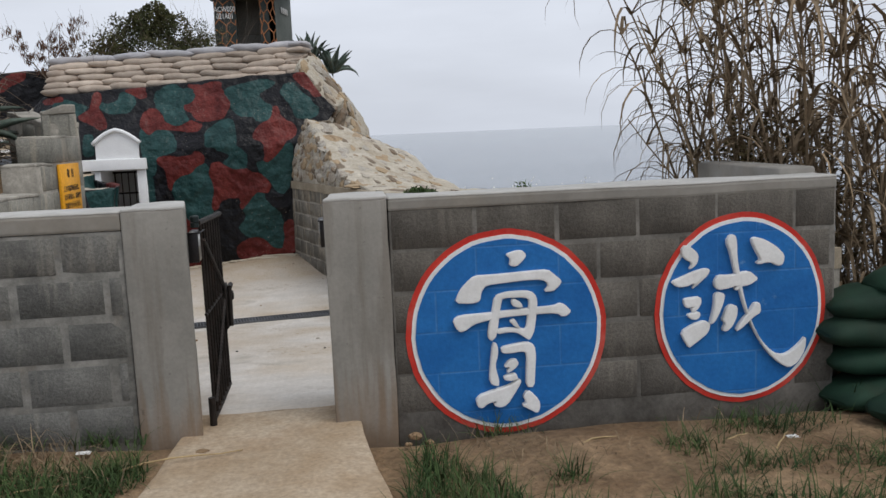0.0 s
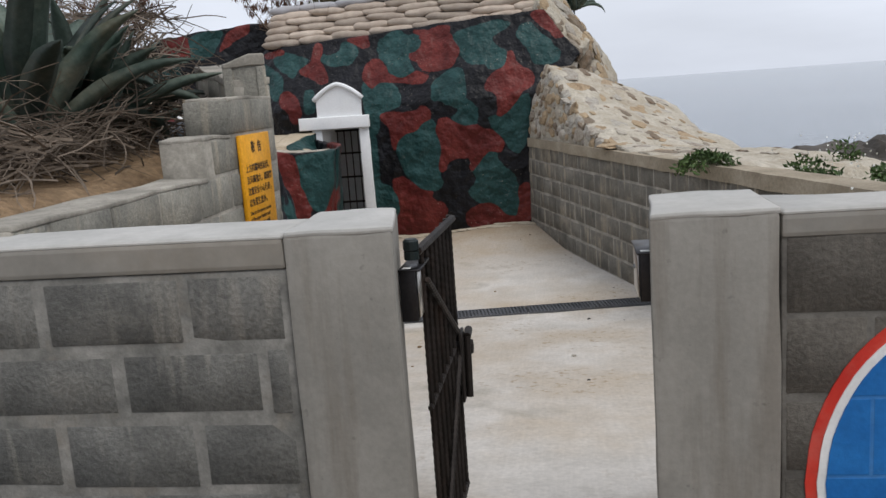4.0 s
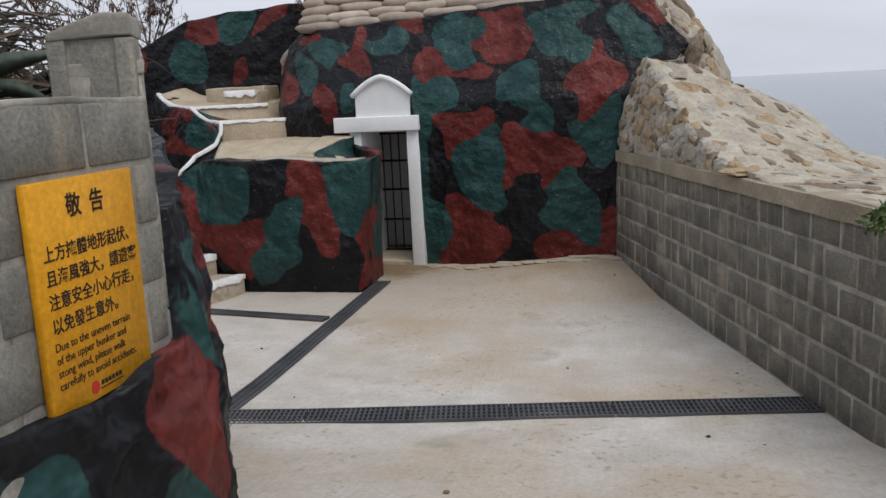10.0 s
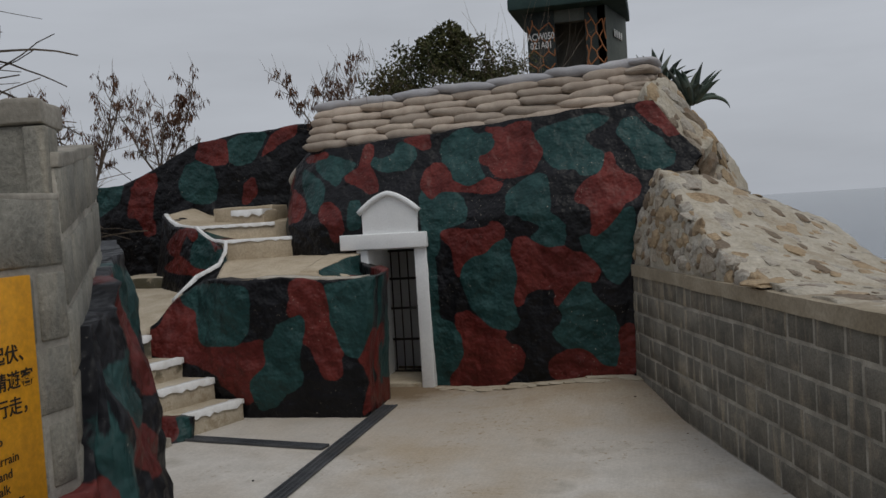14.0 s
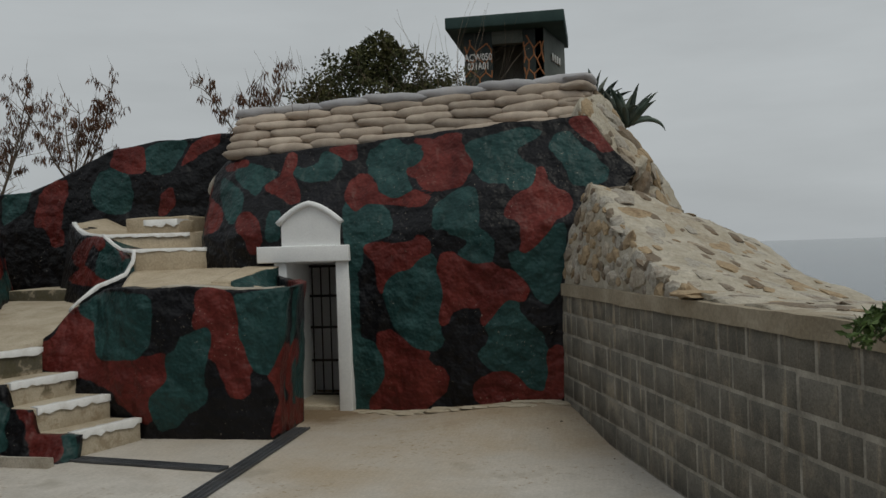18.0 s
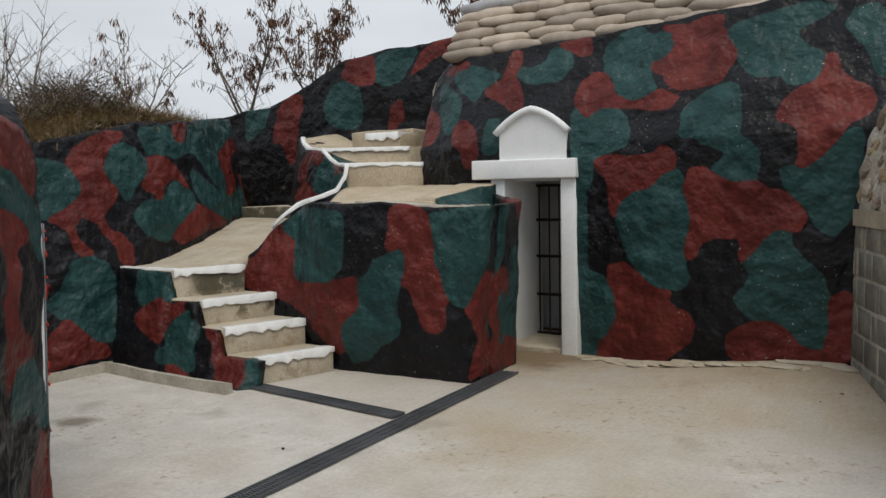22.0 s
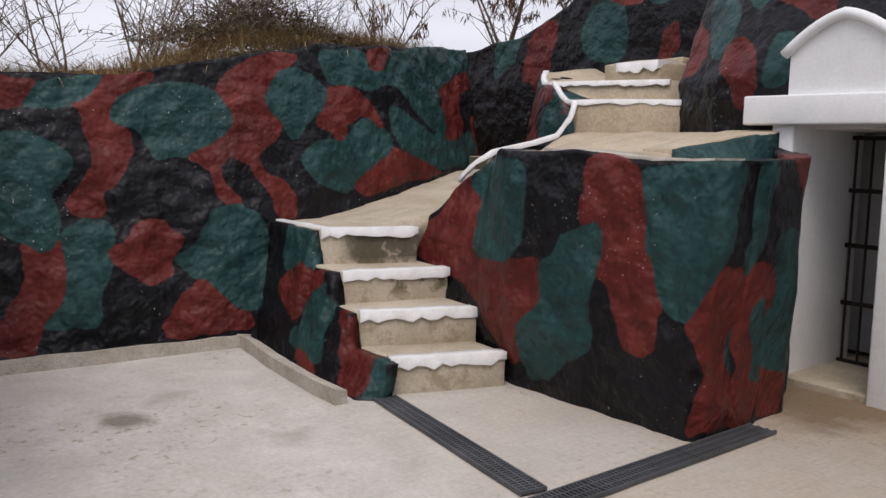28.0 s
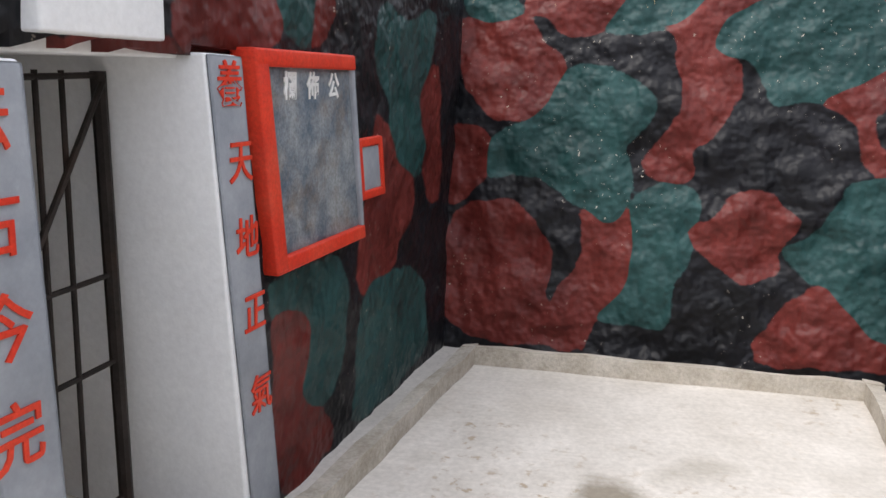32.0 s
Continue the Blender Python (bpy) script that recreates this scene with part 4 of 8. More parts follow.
patch("west", "green", (10.16, 0.63), (10.24, 0.71), (10.32, 0.87), (10.34, 0.95), (10.49, 0.99), (10.61, 0.94), (10.71, 0.81), (10.74, 0.63), (10.70, 0.34), (10.64, 0.23), (10.47, 0.27), (10.38, 0.36), (10.28, 0.46), (10.19, 0.50), (10.08, 0.59))
patch("west", "red", (8.97, 1.81), (9.09, 1.79), (9.25, 1.79), (9.23, 1.70), (9.13, 1.63), (9.05, 1.61), (8.99, 1.64), (8.93, 1.71), (8.82, 1.72), (8.81, 1.77))
patch("west", "green", (9.20, 1.66), (9.25, 1.70), (9.37, 1.74), (9.50, 1.76), (9.62, 1.78), (9.59, 1.71), (9.51, 1.67), (9.35, 1.64))
patch("west", "green", (9.17, 1.65), (9.23, 1.74), (9.35, 1.80), (9.55, 1.83), (9.68, 1.85), (9.61, 1.75), (9.41, 1.68), (9.28, 1.64))
patch("west", "green", (8.45, 1.83), (8.69, 1.82), (8.79, 1.73), (8.73, 1.67), (8.61, 1.69), (8.51, 1.71))
patch("west", "green", (9.71, 1.57), (9.78, 1.70), (9.94, 1.76), (10.13, 1.81), (10.33, 1.80), (10.44, 1.76), (10.52, 1.66), (10.54, 1.55), (10.43, 1.42), (10.28, 1.36), (10.12, 1.31), (9.98, 1.30), (9.94, 1.44), (9.87, 1.52), (9.78, 1.52))
patch("west", "red", (9.70, 1.85), (10.05, 1.89), (9.98, 1.80), (9.86, 1.76), (9.76, 1.69), (9.73, 1.57), (9.80, 1.50), (9.85, 1.46), (9.81, 1.32), (9.74, 1.18), (9.70, 1.13), (9.62, 1.07), (9.63, 0.93), (9.56, 0.91), (9.45, 0.93), (9.42, 1.00), (9.47, 1.09), (9.53, 1.19), (9.59, 1.28), (9.58, 1.40), (9.54, 1.46), (9.56, 1.55), (9.52, 1.65), (9.42, 1.68), (9.42, 1.72), (9.52, 1.68), (9.62, 1.74), (9.66, 1.81))
patch("west", "red", (10.43, 1.80), (10.55, 1.95), (10.73, 2.03), (11.01, 2.11), (11.12, 2.08), (10.96, 1.98), (10.87, 1.86), (10.80, 1.77), (10.84, 1.67), (10.92, 1.58), (10.85, 1.43), (10.74, 1.36), (10.68, 1.28), (10.79, 1.17), (10.92, 1.14), (10.97, 1.05), (10.96, 0.88), (10.82, 0.89), (10.81, 1.04), (10.72, 1.17), (10.64, 1.26), (10.48, 1.32), (10.40, 1.24), (10.38, 1.18), (10.45, 1.07), (10.53, 1.01), (10.45, 0.99), (10.37, 1.07), (10.35, 1.24), (10.20, 1.33), (10.34, 1.38), (10.49, 1.47), (10.55, 1.57), (10.56, 1.66), (10.48, 1.76))
patch("west", "green", (10.76, 1.73), (10.84, 1.84), (10.93, 1.96), (11.11, 1.99), (11.32, 1.89), (11.41, 1.80), (11.35, 1.71), (11.16, 1.61), (11.08, 1.50), (11.00, 1.47), (10.96, 1.58), (10.84, 1.67))
patch("west", "red", (11.40, 1.85), (11.63, 1.88), (11.81, 1.78), (11.93, 1.68), (11.96, 1.56), (11.85, 1.65), (11.72, 1.67), (11.65, 1.62), (11.55, 1.60), (11.52, 1.45), (11.44, 1.45), (11.43, 1.52), (11.30, 1.55), (11.27, 1.64), (11.35, 1.71))
patch("west", "green", (11.36, 2.13), (11.81, 2.20), (11.81, 2.02), (12.03, 2.06), (12.07, 2.19), (12.64, 2.30), (13.70, 2.42), (13.70, 2.25), (13.70, 2.17), (13.37, 2.18), (13.05, 2.01), (12.93, 1.83), (13.14, 1.64), (13.19, 1.58), (12.91, 1.55), (12.59, 1.68), (12.41, 1.80), (12.24, 1.92), (12.01, 1.93), (11.83, 1.87), (11.63, 1.91), (11.44, 1.90), (11.37, 2.01))
patch("west", "red", (11.84, 2.19), (12.12, 2.24), (12.14, 2.12), (11.98, 1.98), (11.86, 2.02))
patch("west", "green", (11.09, 1.34), (11.25, 1.43), (11.49, 1.43), (11.79, 1.65), (11.88, 1.61), (12.05, 1.51), (12.07, 1.41), (11.93, 1.31), (11.71, 1.22), (11.60, 1.12), (11.50, 1.03), (11.29, 1.11), (11.15, 1.18))
patch("west", "green", (12.11, 1.77), (12.38, 1.67), (12.67, 1.54), (13.04, 1.52), (13.61, 1.56), (13.70, 1.35), (13.51, 1.26), (12.82, 1.22), (12.45, 1.33), (12.17, 1.43), (12.12, 1.61))
patch("west", "red", (11.60, 1.12), (11.71, 1.19), (11.93, 1.29), (12.10, 1.41), (12.21, 1.36), (12.40, 1.33), (12.71, 1.25), (12.82, 1.19), (12.25, 1.13), (11.93, 1.06), (11.76, 1.02), (11.60, 1.07))
patch("west", "red", (12.68, 1.79), (12.97, 1.72), (13.10, 1.84), (12.97, 1.97), (13.34, 2.09), (13.70, 2.21), (13.70, 2.05), (13.45, 1.98), (13.33, 1.82), (13.40, 1.59), (13.21, 1.44), (13.02, 1.46), (12.99, 1.58))
patch("west", "red", (13.68, 1.78), (13.70, 1.59), (13.70, 1.34), (13.66, 1.24), (13.60, 1.53))
patch("west", "red", (9.99, 0.16), (10.06, 0.27), (10.14, 0.38), (10.25, 0.48), (10.34, 0.37), (10.43, 0.28), (10.57, 0.20), (10.61, 0.11), (10.38, 0.09), (10.00, 0.07))
patch("upper", "red", (-7.71, 2.18), (-7.57, 2.64), (-7.35, 2.77), (-7.18, 2.77), (-7.19, 2.58), (-7.26, 2.39), (-7.30, 2.16), (-7.24, 1.93), (-7.39, 1.86), (-7.53, 2.17))
patch("upper", "green", (-6.83, 2.57), (-6.70, 2.83), (-6.49, 2.90), (-6.25, 2.81), (-6.21, 2.54), (-6.29, 2.31), (-6.58, 2.31), (-6.79, 2.41))
patch("upper", "red", (-6.53, 2.93), (-6.45, 3.16), (-6.08, 3.17), (-6.00, 3.03), (-6.02, 2.84), (-6.29, 2.83))
patch("upper", "green", (-6.02, 3.14), (-5.61, 3.23), (-5.45, 3.23), (-5.55, 3.04), (-5.69, 2.82), (-5.97, 2.83))
patch("upper", "red", (-5.45, 3.08), (-5.34, 3.22), (-5.14, 3.29), (-4.99, 3.30), (-5.02, 3.17), (-5.22, 3.10), (-5.42, 2.96), (-5.53, 2.89))
patch("upper", "red", (-5.87, 2.26), (-5.81, 2.53), (-5.66, 2.63), (-5.62, 2.41), (-5.78, 2.26))
patch("upper", "green", (-8.21, 2.62), (-7.75, 2.64), (-7.84, 2.42), (-8.07, 2.27), (-8.21, 2.20))
patch("second", "red", (-4.19, 1.53), (-4.68, 1.58), (-4.73, 1.54), (-4.71, 1.47), (-4.51, 1.45), (-4.22, 1.43), (-4.19, 1.46))
patch("second", "red", (-3.77, 1.42), (-4.18, 1.44), (-4.18, 1.42), (-3.76, 1.39))
patch("second", "green", (-4.71, 1.58), (-4.96, 1.60), (-4.90, 1.48), (-4.86, 1.46), (-4.77, 1.51))
patch("second", "red", (-4.96, 1.60), (-5.11, 1.61), (-5.07, 1.55), (-4.98, 1.49), (-4.92, 1.48))
patch("second", "green", (-5.53, 1.62), (-5.65, 1.64), (-5.79, 1.59), (-6.00, 1.61), (-6.16, 1.67), (-6.25, 1.63), (-6.17, 1.45), (-6.06, 1.34), (-6.03, 1.22), (-6.13, 1.12), (-6.08, 0.99), (-5.97, 0.95), (-5.78, 1.02), (-5.67, 1.14), (-5.67, 1.26), (-5.54, 1.36), (-5.50, 1.49))
patch("second", "red", (-6.18, 1.42), (-6.28, 1.40), (-6.33, 1.18), (-6.34, 1.07), (-6.36, 0.80), (-6.22, 0.80), (-6.09, 0.91), (-6.12, 1.09), (-6.04, 1.24))
patch("second", "red", (-5.48, 1.22), (-5.67, 1.14), (-5.74, 1.02), (-5.93, 0.93), (-5.96, 0.80), (-5.80, 0.69), (-5.69, 0.57), (-5.53, 0.58), (-5.38, 0.54), (-5.32, 0.60), (-5.35, 0.75), (-5.40, 0.90))
patch("second", "green", (-5.76, 0.54), (-5.95, 0.52), (-6.15, 0.39), (-6.19, 0.18), (-6.18, 0.08), (-5.71, 0.03), (-5.28, 0.04), (-5.30, 0.34), (-5.38, 0.50), (-5.50, 0.56))
patch("second", "green", (-4.64, 0.75), (-5.16, 0.72), (-5.22, 0.62), (-5.17, 0.33), (-5.04, 0.24), (-4.90, 0.25), (-4.84, 0.32), (-4.92, 0.45), (-4.93, 0.55), (-4.85, 0.62), (-4.73, 0.65), (-4.65, 0.64))
patch("second", "red", (-4.65, 0.64), (-4.73, 0.65), (-4.85, 0.61), (-4.93, 0.54), (-4.91, 0.43), (-4.82, 0.34), (-4.93, 0.24), (-5.07, 0.13), (-5.09, 0.05), (-4.92, 0.03), (-4.71, 0.03), (-4.68, 0.19))
patch("side", "green", (-6.02, 0.85), (-5.64, 0.83), (-5.61, 0.69), (-5.60, 0.58), (-5.67, 0.65), (-5.89, 0.55), (-6.03, 0.66))
patch("side", "red", (-5.98, 0.42), (-5.88, 0.53), (-5.73, 0.61), (-5.65, 0.66), (-5.61, 0.56), (-5.42, 0.60), (-5.40, 0.53), (-5.56, 0.45), (-5.61, 0.34), (-5.62, 0.27), (-5.78, 0.32))
patch("side", "green", (-5.60, 0.36), (-5.50, 0.44), (-5.32, 0.54), (-5.25, 0.43), (-5.18, 0.37), (-5.21, 0.25), (-5.10, 0.13), (-5.19, 0.08), (-5.32, 0.13), (-5.61, 0.11), (-5.63, 0.19), (-5.51, 0.24))
patch("side", "red", (-5.10, 0.41), (-4.94, 0.37), (-4.91, 0.21), (-4.64, 0.19), (-4.56, 0.08), (-4.62, 0.02), (-4.85, 0.03), (-4.91, 0.15), (-4.93, 0.29))
patch("side", "red", (-5.49, 0.10), (-5.30, 0.10), (-5.14, 0.02), (-5.15, -0.02), (-5.32, -0.00))
patch("side", "green", (-4.67, 0.19), (-4.52, 0.19), (-4.48, 0.03), (-4.56, 0.01), (-4.57, 0.08))
patch("knob", "red", (-5.93, 1.97), (-5.73, 1.93), (-5.66, 1.83), (-5.76, 1.80), (-5.91, 1.88))
patch("knob", "green", (-5.66, 1.90), (-5.54, 1.83), (-5.25, 1.68), (-5.19, 1.47), (-5.78, 1.47), (-5.76, 1.72))
patch("knob", "red", (-5.52, 1.82), (-5.43, 1.78), (-5.25, 1.68), (-5.30, 1.52), (-5.40, 1.71))
patch("knob", "red", (-6.11, 1.93), (-5.90, 1.93), (-6.11, 1.58), (-6.50, 1.44), (-5.23, 1.37), (-6.48, 1.71))
patch("rock", "red", (5.04, 1.28), (5.16, 1.32), (5.34, 1.34), (5.34, 1.26), (5.35, 1.15), (5.33, 1.03), (5.30, 0.89), (5.24, 0.88), (5.15, 1.04), (5.10, 1.08), (5.05, 1.14), (5.02, 1.21))
patch("rock", "green", (5.10, 1.05), (5.15, 0.98), (5.28, 0.89), (5.21, 0.72), (4.97, 0.85), (5.04, 0.96))
patch("rock", "red", (4.74, 0.97), (4.88, 1.04), (4.99, 0.94), (4.96, 0.85))
patch("rock", "green", (4.40, 1.34), (4.48, 1.31), (4.51, 1.24), (4.58, 1.23), (4.67, 1.24), (4.74, 1.18), (4.74, 1.10), (4.35, 1.22))
patch("rock", "red", (5.83, 1.78), (6.20, 1.79), (6.16, 1.64), (6.17, 1.43), (5.91, 1.45), (5.83, 1.60), (5.78, 1.66))
patch("rock", "green", (5.42, 1.58), (5.74, 1.59), (5.80, 1.51), (5.86, 1.41), (5.77, 1.34), (5.56, 1.43), (5.45, 1.52))
patch("rock", "red", (5.46, 1.50), (5.57, 1.45), (5.80, 1.36), (6.02, 1.25), (6.09, 1.14), (5.66, 1.26), (5.54, 1.37))
patch("rock", "green", (5.34, 1.48), (5.38, 1.44), (5.49, 1.33), (5.50, 1.23), (5.34, 1.28), (5.33, 1.37))
patch("rock", "green", (6.09, 1.84), (6.57, 1.81), (6.57, 1.62), (6.45, 1.55), (6.24, 1.60), (6.22, 1.73))


# ---- ground, yard and sea ----
def ground_z(x, y):
    outside = bend(x, (-30, 0.9), (-3, 0.72), (-0.5, 0.62), (0.6, 0.55), (3, 0.5), (6, 0.1), (20, -7.5))
    outside -= 0.05 * step01(1.0, -3.0, y)
    yard_in = -0.35
    bank = bend(y, (3, 1.7), (5, 1.8), (7.5, 1.85), (8.4, 1.8), (10.5, 1.95), (13, 2.25), (15, 2.4))
    east = bend(x + 2.2 * step01(5.5, 8.0, y), (0.0, 0.9), (3, 0.6), (6, -1.0), (14, -7.6), (60, -7.6))
    north = bend(y, (14.7, 2.75), (15.5, 3.0), (19, 3.1), (34, -7.6), (60, -7.6))
    k_out = 1 - step01(2.75, 2.95, y)
    west_edge = bend(y, (3.0, -1.8), (5.2, -1.8), (6.2, -2.3), (7.0, -2.9), (7.4, -3.1), (7.6, -6.95), (12.4, -7.0), (13.2, -7.5), (13.8, -7.95), (14.0, -9.6), (14.9, -9.6))
    k_west = 1 - step01(west_edge - 0.12, west_edge, x)
    wall_x = 0.95 + (8.33 - y) * 0.324
    k_east = step01(wall_x, wall_x + 0.25, x)
    k_north = step01(14.75, 15.0, y) * (1 - step01(0.0, 0.9, x)) * step01(-7.2, -5.6, x)
    z = yard_in
    z = z * (1 - k_west) + bank * k_west
    z = z * (1 - k_east) + east * k_east
    z = z * (1 - k_north) + north * k_north
    z = z * (1 - k_out) + outside * k_out
    far = math.hypot(x, y - 6)
    sink = step01(22, 40, far) * step01(-14.0, -4.0, y)
    return z * (1 - sink) - 7.6 * sink


def ground_surf(a, b):
    def spreadout(k):
        s = 2 * k - 1
        return 11 * s + 55 * s ** 5
    x, y = spreadout(a) - 1.0, spreadout(b) + 6.0
    return (x, y, ground_z(x, y))


ground = sheet("ground", ground_surf, 170, 170, (0, 0, -0.4), "soil", relief=0.05, grain=0.9, seed=2.0)
tagged(ground, "sandy trodden soil of the headland", "ground", kind="structure")
sea = raw_mesh("water", [(-4500, -300, -6.9), (4500, -300, -6.9), (4500, 4500, -6.9), (-4500, 4500, -6.9)], [(0, 1, 2, 3)], "sea")
tagged(sea, "calm grey-blue sea under haze", "sea", kind="structure")


def yard_surf(a, b):
    y = 2.95 + 11.0 * b
    x = -7.0 + (min(2.72, 1.1 + (8.33 - y) * 0.324) + 7.0) * a
    return (x, y, floor_z(x, y))


yard = sheet("floor", yard_surf, 110, 120, (0, 0, -0.15), "floor", relief=0.009, grain=1.2, seed=4.0)
tagged(yard, "worn pale concrete yard floor with brown stains", "floor", kind="structure")

path_bm = prism([(-0.62, -3.0), (0.62, -3.0), (0.5, 1.2), (0.36, 2.2), (0.3, 3.06), (-0.5, 3.06), (-0.55, 2.4), (-0.72, 1.0)], 0.4, 0.635, 0.02)
rough_up(path_bm, 1.6, 0.02, 3)
slab = part("pavement", path_bm, "path")
tagged(slab, "sandy concrete path slab before the gate", "path", kind="structure")
flag_bm = prism([(-0.1, 0.1), (0.62, 0.05), (0.68, 1.15), (-0.05, 1.2)], 0.5, 0.66, 0.02)
rough_up(flag_bm, 2.0, 0.015, 2)
tagged(part("flagstone", flag_bm, "step"), "grey flagstone lying on the sandy path", "flagstone")


# ---- gate wall ----
GY = 2.775
gate_wall = empty("wall_south", 0.0, GY, 0.5)
tagged(gate_wall, "grey concrete block wall with a pale cement cap", "wall", kind="structure")
# right of the gate, blocks and mortar are darker and browner
for x0, x1, seed in ((-8.2, -0.712, 3), (0.487, 2.71, 5)):
    part("mortar", bevel_box(x0, x1, 0, 0.19, -0.2, 1.105 if x0 < 0 else 1.135, 0.004, 1), "mortar_grey" if x0 < 0 else "mortar_dark", gate_wall)
    cap = bevel_box(x0, x1, -0.006, 0.25, 1.105 if x0 < 0 else 1.128, 1.186, 0.012, 2)
    rough_up(cap, 3.0, 0.007, 14)
    part("cap", cap, "render", gate_wall, "smoothed grey cement band along the top")
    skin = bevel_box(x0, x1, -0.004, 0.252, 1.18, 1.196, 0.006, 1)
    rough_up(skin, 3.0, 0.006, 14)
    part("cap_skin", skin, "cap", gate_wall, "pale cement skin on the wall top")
block_wall(gate_wall, (-8.2, GY + 0.095), (-0.72, GY + 0.095), 0.605, 5, 0.19, "block_gate", 0.2, 0.4, 0.016, 0.002, 3, ragged=(0.0, 0.006, 0.012, 0.02))
block_wall(gate_wall, (0.49, GY + 0.095), (2.71, GY + 0.095), 0.64, 5, 0.19, "block_dark", 0.2, 0.4, 0.009, 0.0035, 5, ragged=(0.0, 0.004, 0.01))


def gate_pillar(x0, x1, label, taper):
    ob = empty("gate_pillar", (x0 + x1) / 2, GY, 0.5)
    bm = bevel_box(x0 - (x0 + x1) / 2, (x1 - x0) / 2, -0.014, 0.325, -0.1, 1.192, 0.01, 2)
    for v in bm.verts:
        if v.co.x * taper > 0:
            v.co.x -= taper * v.co.y / 0.32
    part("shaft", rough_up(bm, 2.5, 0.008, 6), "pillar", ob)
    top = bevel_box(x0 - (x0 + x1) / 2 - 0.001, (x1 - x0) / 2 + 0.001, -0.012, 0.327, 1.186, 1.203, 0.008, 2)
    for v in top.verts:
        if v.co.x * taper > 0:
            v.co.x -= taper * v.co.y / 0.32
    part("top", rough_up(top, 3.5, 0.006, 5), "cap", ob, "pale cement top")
    return tagged(ob, label, "pillar", "gate pillars")


gate_pillar(-0.71, -0.43, "smooth grey cement pillar carrying the gate hinges", 0.055)
gate_pillar(0.19, 0.485, "smooth grey cement pillar carrying the gate latch box", -0.03)

# ---- east wall with a cement band on top, and the rubble mound on it ----
WB = Vector((-0.47, 12.47, 0.0))
WD = Vector((0.308, -0.951, 0.0))
WN = Vector((0.951, 0.308, 0.0))


def on_wall(s, w, z):
    p = WB + WD * s + WN * w
    return (p.x, p.y, z)


east_wall = empty("wall_east", *on_wall(0, 0.1, 0.0))
tagged(east_wall, "dark grey concrete block wall with streaked mortar joints", "wall", kind="structure")
inv = east_wall.matrix_world.inverted()
core = prism([(on_wall(-0.3, 0.006, 0))[:2], (on_wall(-0.3, 0.2, 0))[:2], (on_wall(10.1, 0.2, 0))[:2], (on_wall(10.1, 0.006, 0))[:2]], -0.2, 1.24)
bmesh.ops.transform(core, matrix=inv, verts=core.verts)
part("mortar", core, "mortar", east_wall)
band = bmesh.new()
box(band, -0.3, 10.1, -0.02, 0.2, 1.2, 1.31)
bmesh.ops.subdivide_edges(band, edges=[e for e in band.edges if abs(e.verts[0].co.x - e.verts[1].co.x) > 5], cuts=60)
bmesh.ops.transform(band, matrix=inv @ Matrix.Translation(WB) @ Matrix.Rotation(math.atan2(WD.y, WD.x), 4, "Z") @ Matrix.Diagonal((1, 1, 1, 1)), verts=band.verts)
rough_up(band, 3.0, 0.012)
part("band", band, "band", east_wall, "rough cement band along the top")
block_wall(east_wall, on_wall(-0.25, 0.1, 0)[:2], on_wall(10.1, 0.1, 0)[:2], 0.0, 6, 0.19, "block", 0.205, 0.345, 0.015, 0.003, 8, ragged=(0.0, 0.004, 0.01, 0.018))
ret = bevel_box(2.52, 2.72, 2.98, 4.0, 0.4, 1.73, 0.01, 1)
tagged(part("wall_return", ret, "render"), "short grey cement return at the wall's end", "wall", kind="structure")


def mound_surf(a, b):
    """Upright rubble face above the wall, then the paved top falling away towards the sea."""
    s = -0.35 + 6.4 * a
    arris = bend(s, (-0.35, 1.75), (0.1, 2.0), (0.3, 2.2), (0.45, 2.26), (0.8, 2.12), (1.3, 1.85), (2.0, 1.56), (2.7, 1.34), (3.4, 1.325), (6.1, 1.3))
    if b < 0.2:
        k = b / 0.2
        z = 1.27 + (arris - 1.27) * k
        w = 0.03 + 0.16 * k * k * min(1, max(0, arris - 1.3))
        return on_wall(s, w, z)
    k = (b - 0.2) / 0.8
    w = 0.03 + 0.16 * min(1, max(0, arris - 1.3)) + 2.3 * k
    fall = bend(k, (0, 0), (0.15, -0.05), (0.5, -0.3), (0.75, -0.5), (0.88, -0.8), (1, -2.0)) * bend(s, (0.4, 1.3), (1.2, 1.1), (2.0, 0.65), (3.5, 0.25), (6.1, 0.3))
    end = -1.3 * step01(5.0, 6.05, s) * step01(0.05, 0.3, k)
    return on_wall(s, w, arris + fall + end)


mound = sheet("rubble_mound", mound_surf, 90, 50, (0.1, 0.03, -0.7), "stonebed", relief=0.045, grain=2.6, seed=7.0)
tagged(mound, "rubble stone mound set in sandy mortar on the wall", "stone mound", kind="structure")


def face_edge(z):
    return bend(z, (0.0, -0.36), (1.6, -0.36), (2.0, -0.05), (2.38, 0.29), (2.7, 0.02), (3.02, -0.2), (3.3, -0.3))


def crag_surf(a, b):
    z0 = 1.5 + 1.6 * a
    ex = face_edge(z0) - 0.03
    p0 = Vector((ex, face_y(ex, z0) + 0.03, z0))
    p1 = Vector((bend(a, (0, 1.0), (0.25, 0.86), (0.5, 0.52), (0.75, 0.2), (1, 0.0)), 14.1, bend(a, (0, 1.5), (0.25, 2.0), (0.5, 2.6), (0.75, 3.05), (1, 3.35))))
    p = p0.lerp(p1, b) + Vector((0.05, -0.04, 0.06)) * math.sin(b * math.pi)
    return p


crag = sheet("rock_slope", crag_surf, 40, 26, (-0.3, 0.8, -0.3), "stonebed", relief=0.09, grain=3.0, seed=11.0)
tagged(crag, "bare tan rock at the bunker's seaward edge", "rock", kind="structure")

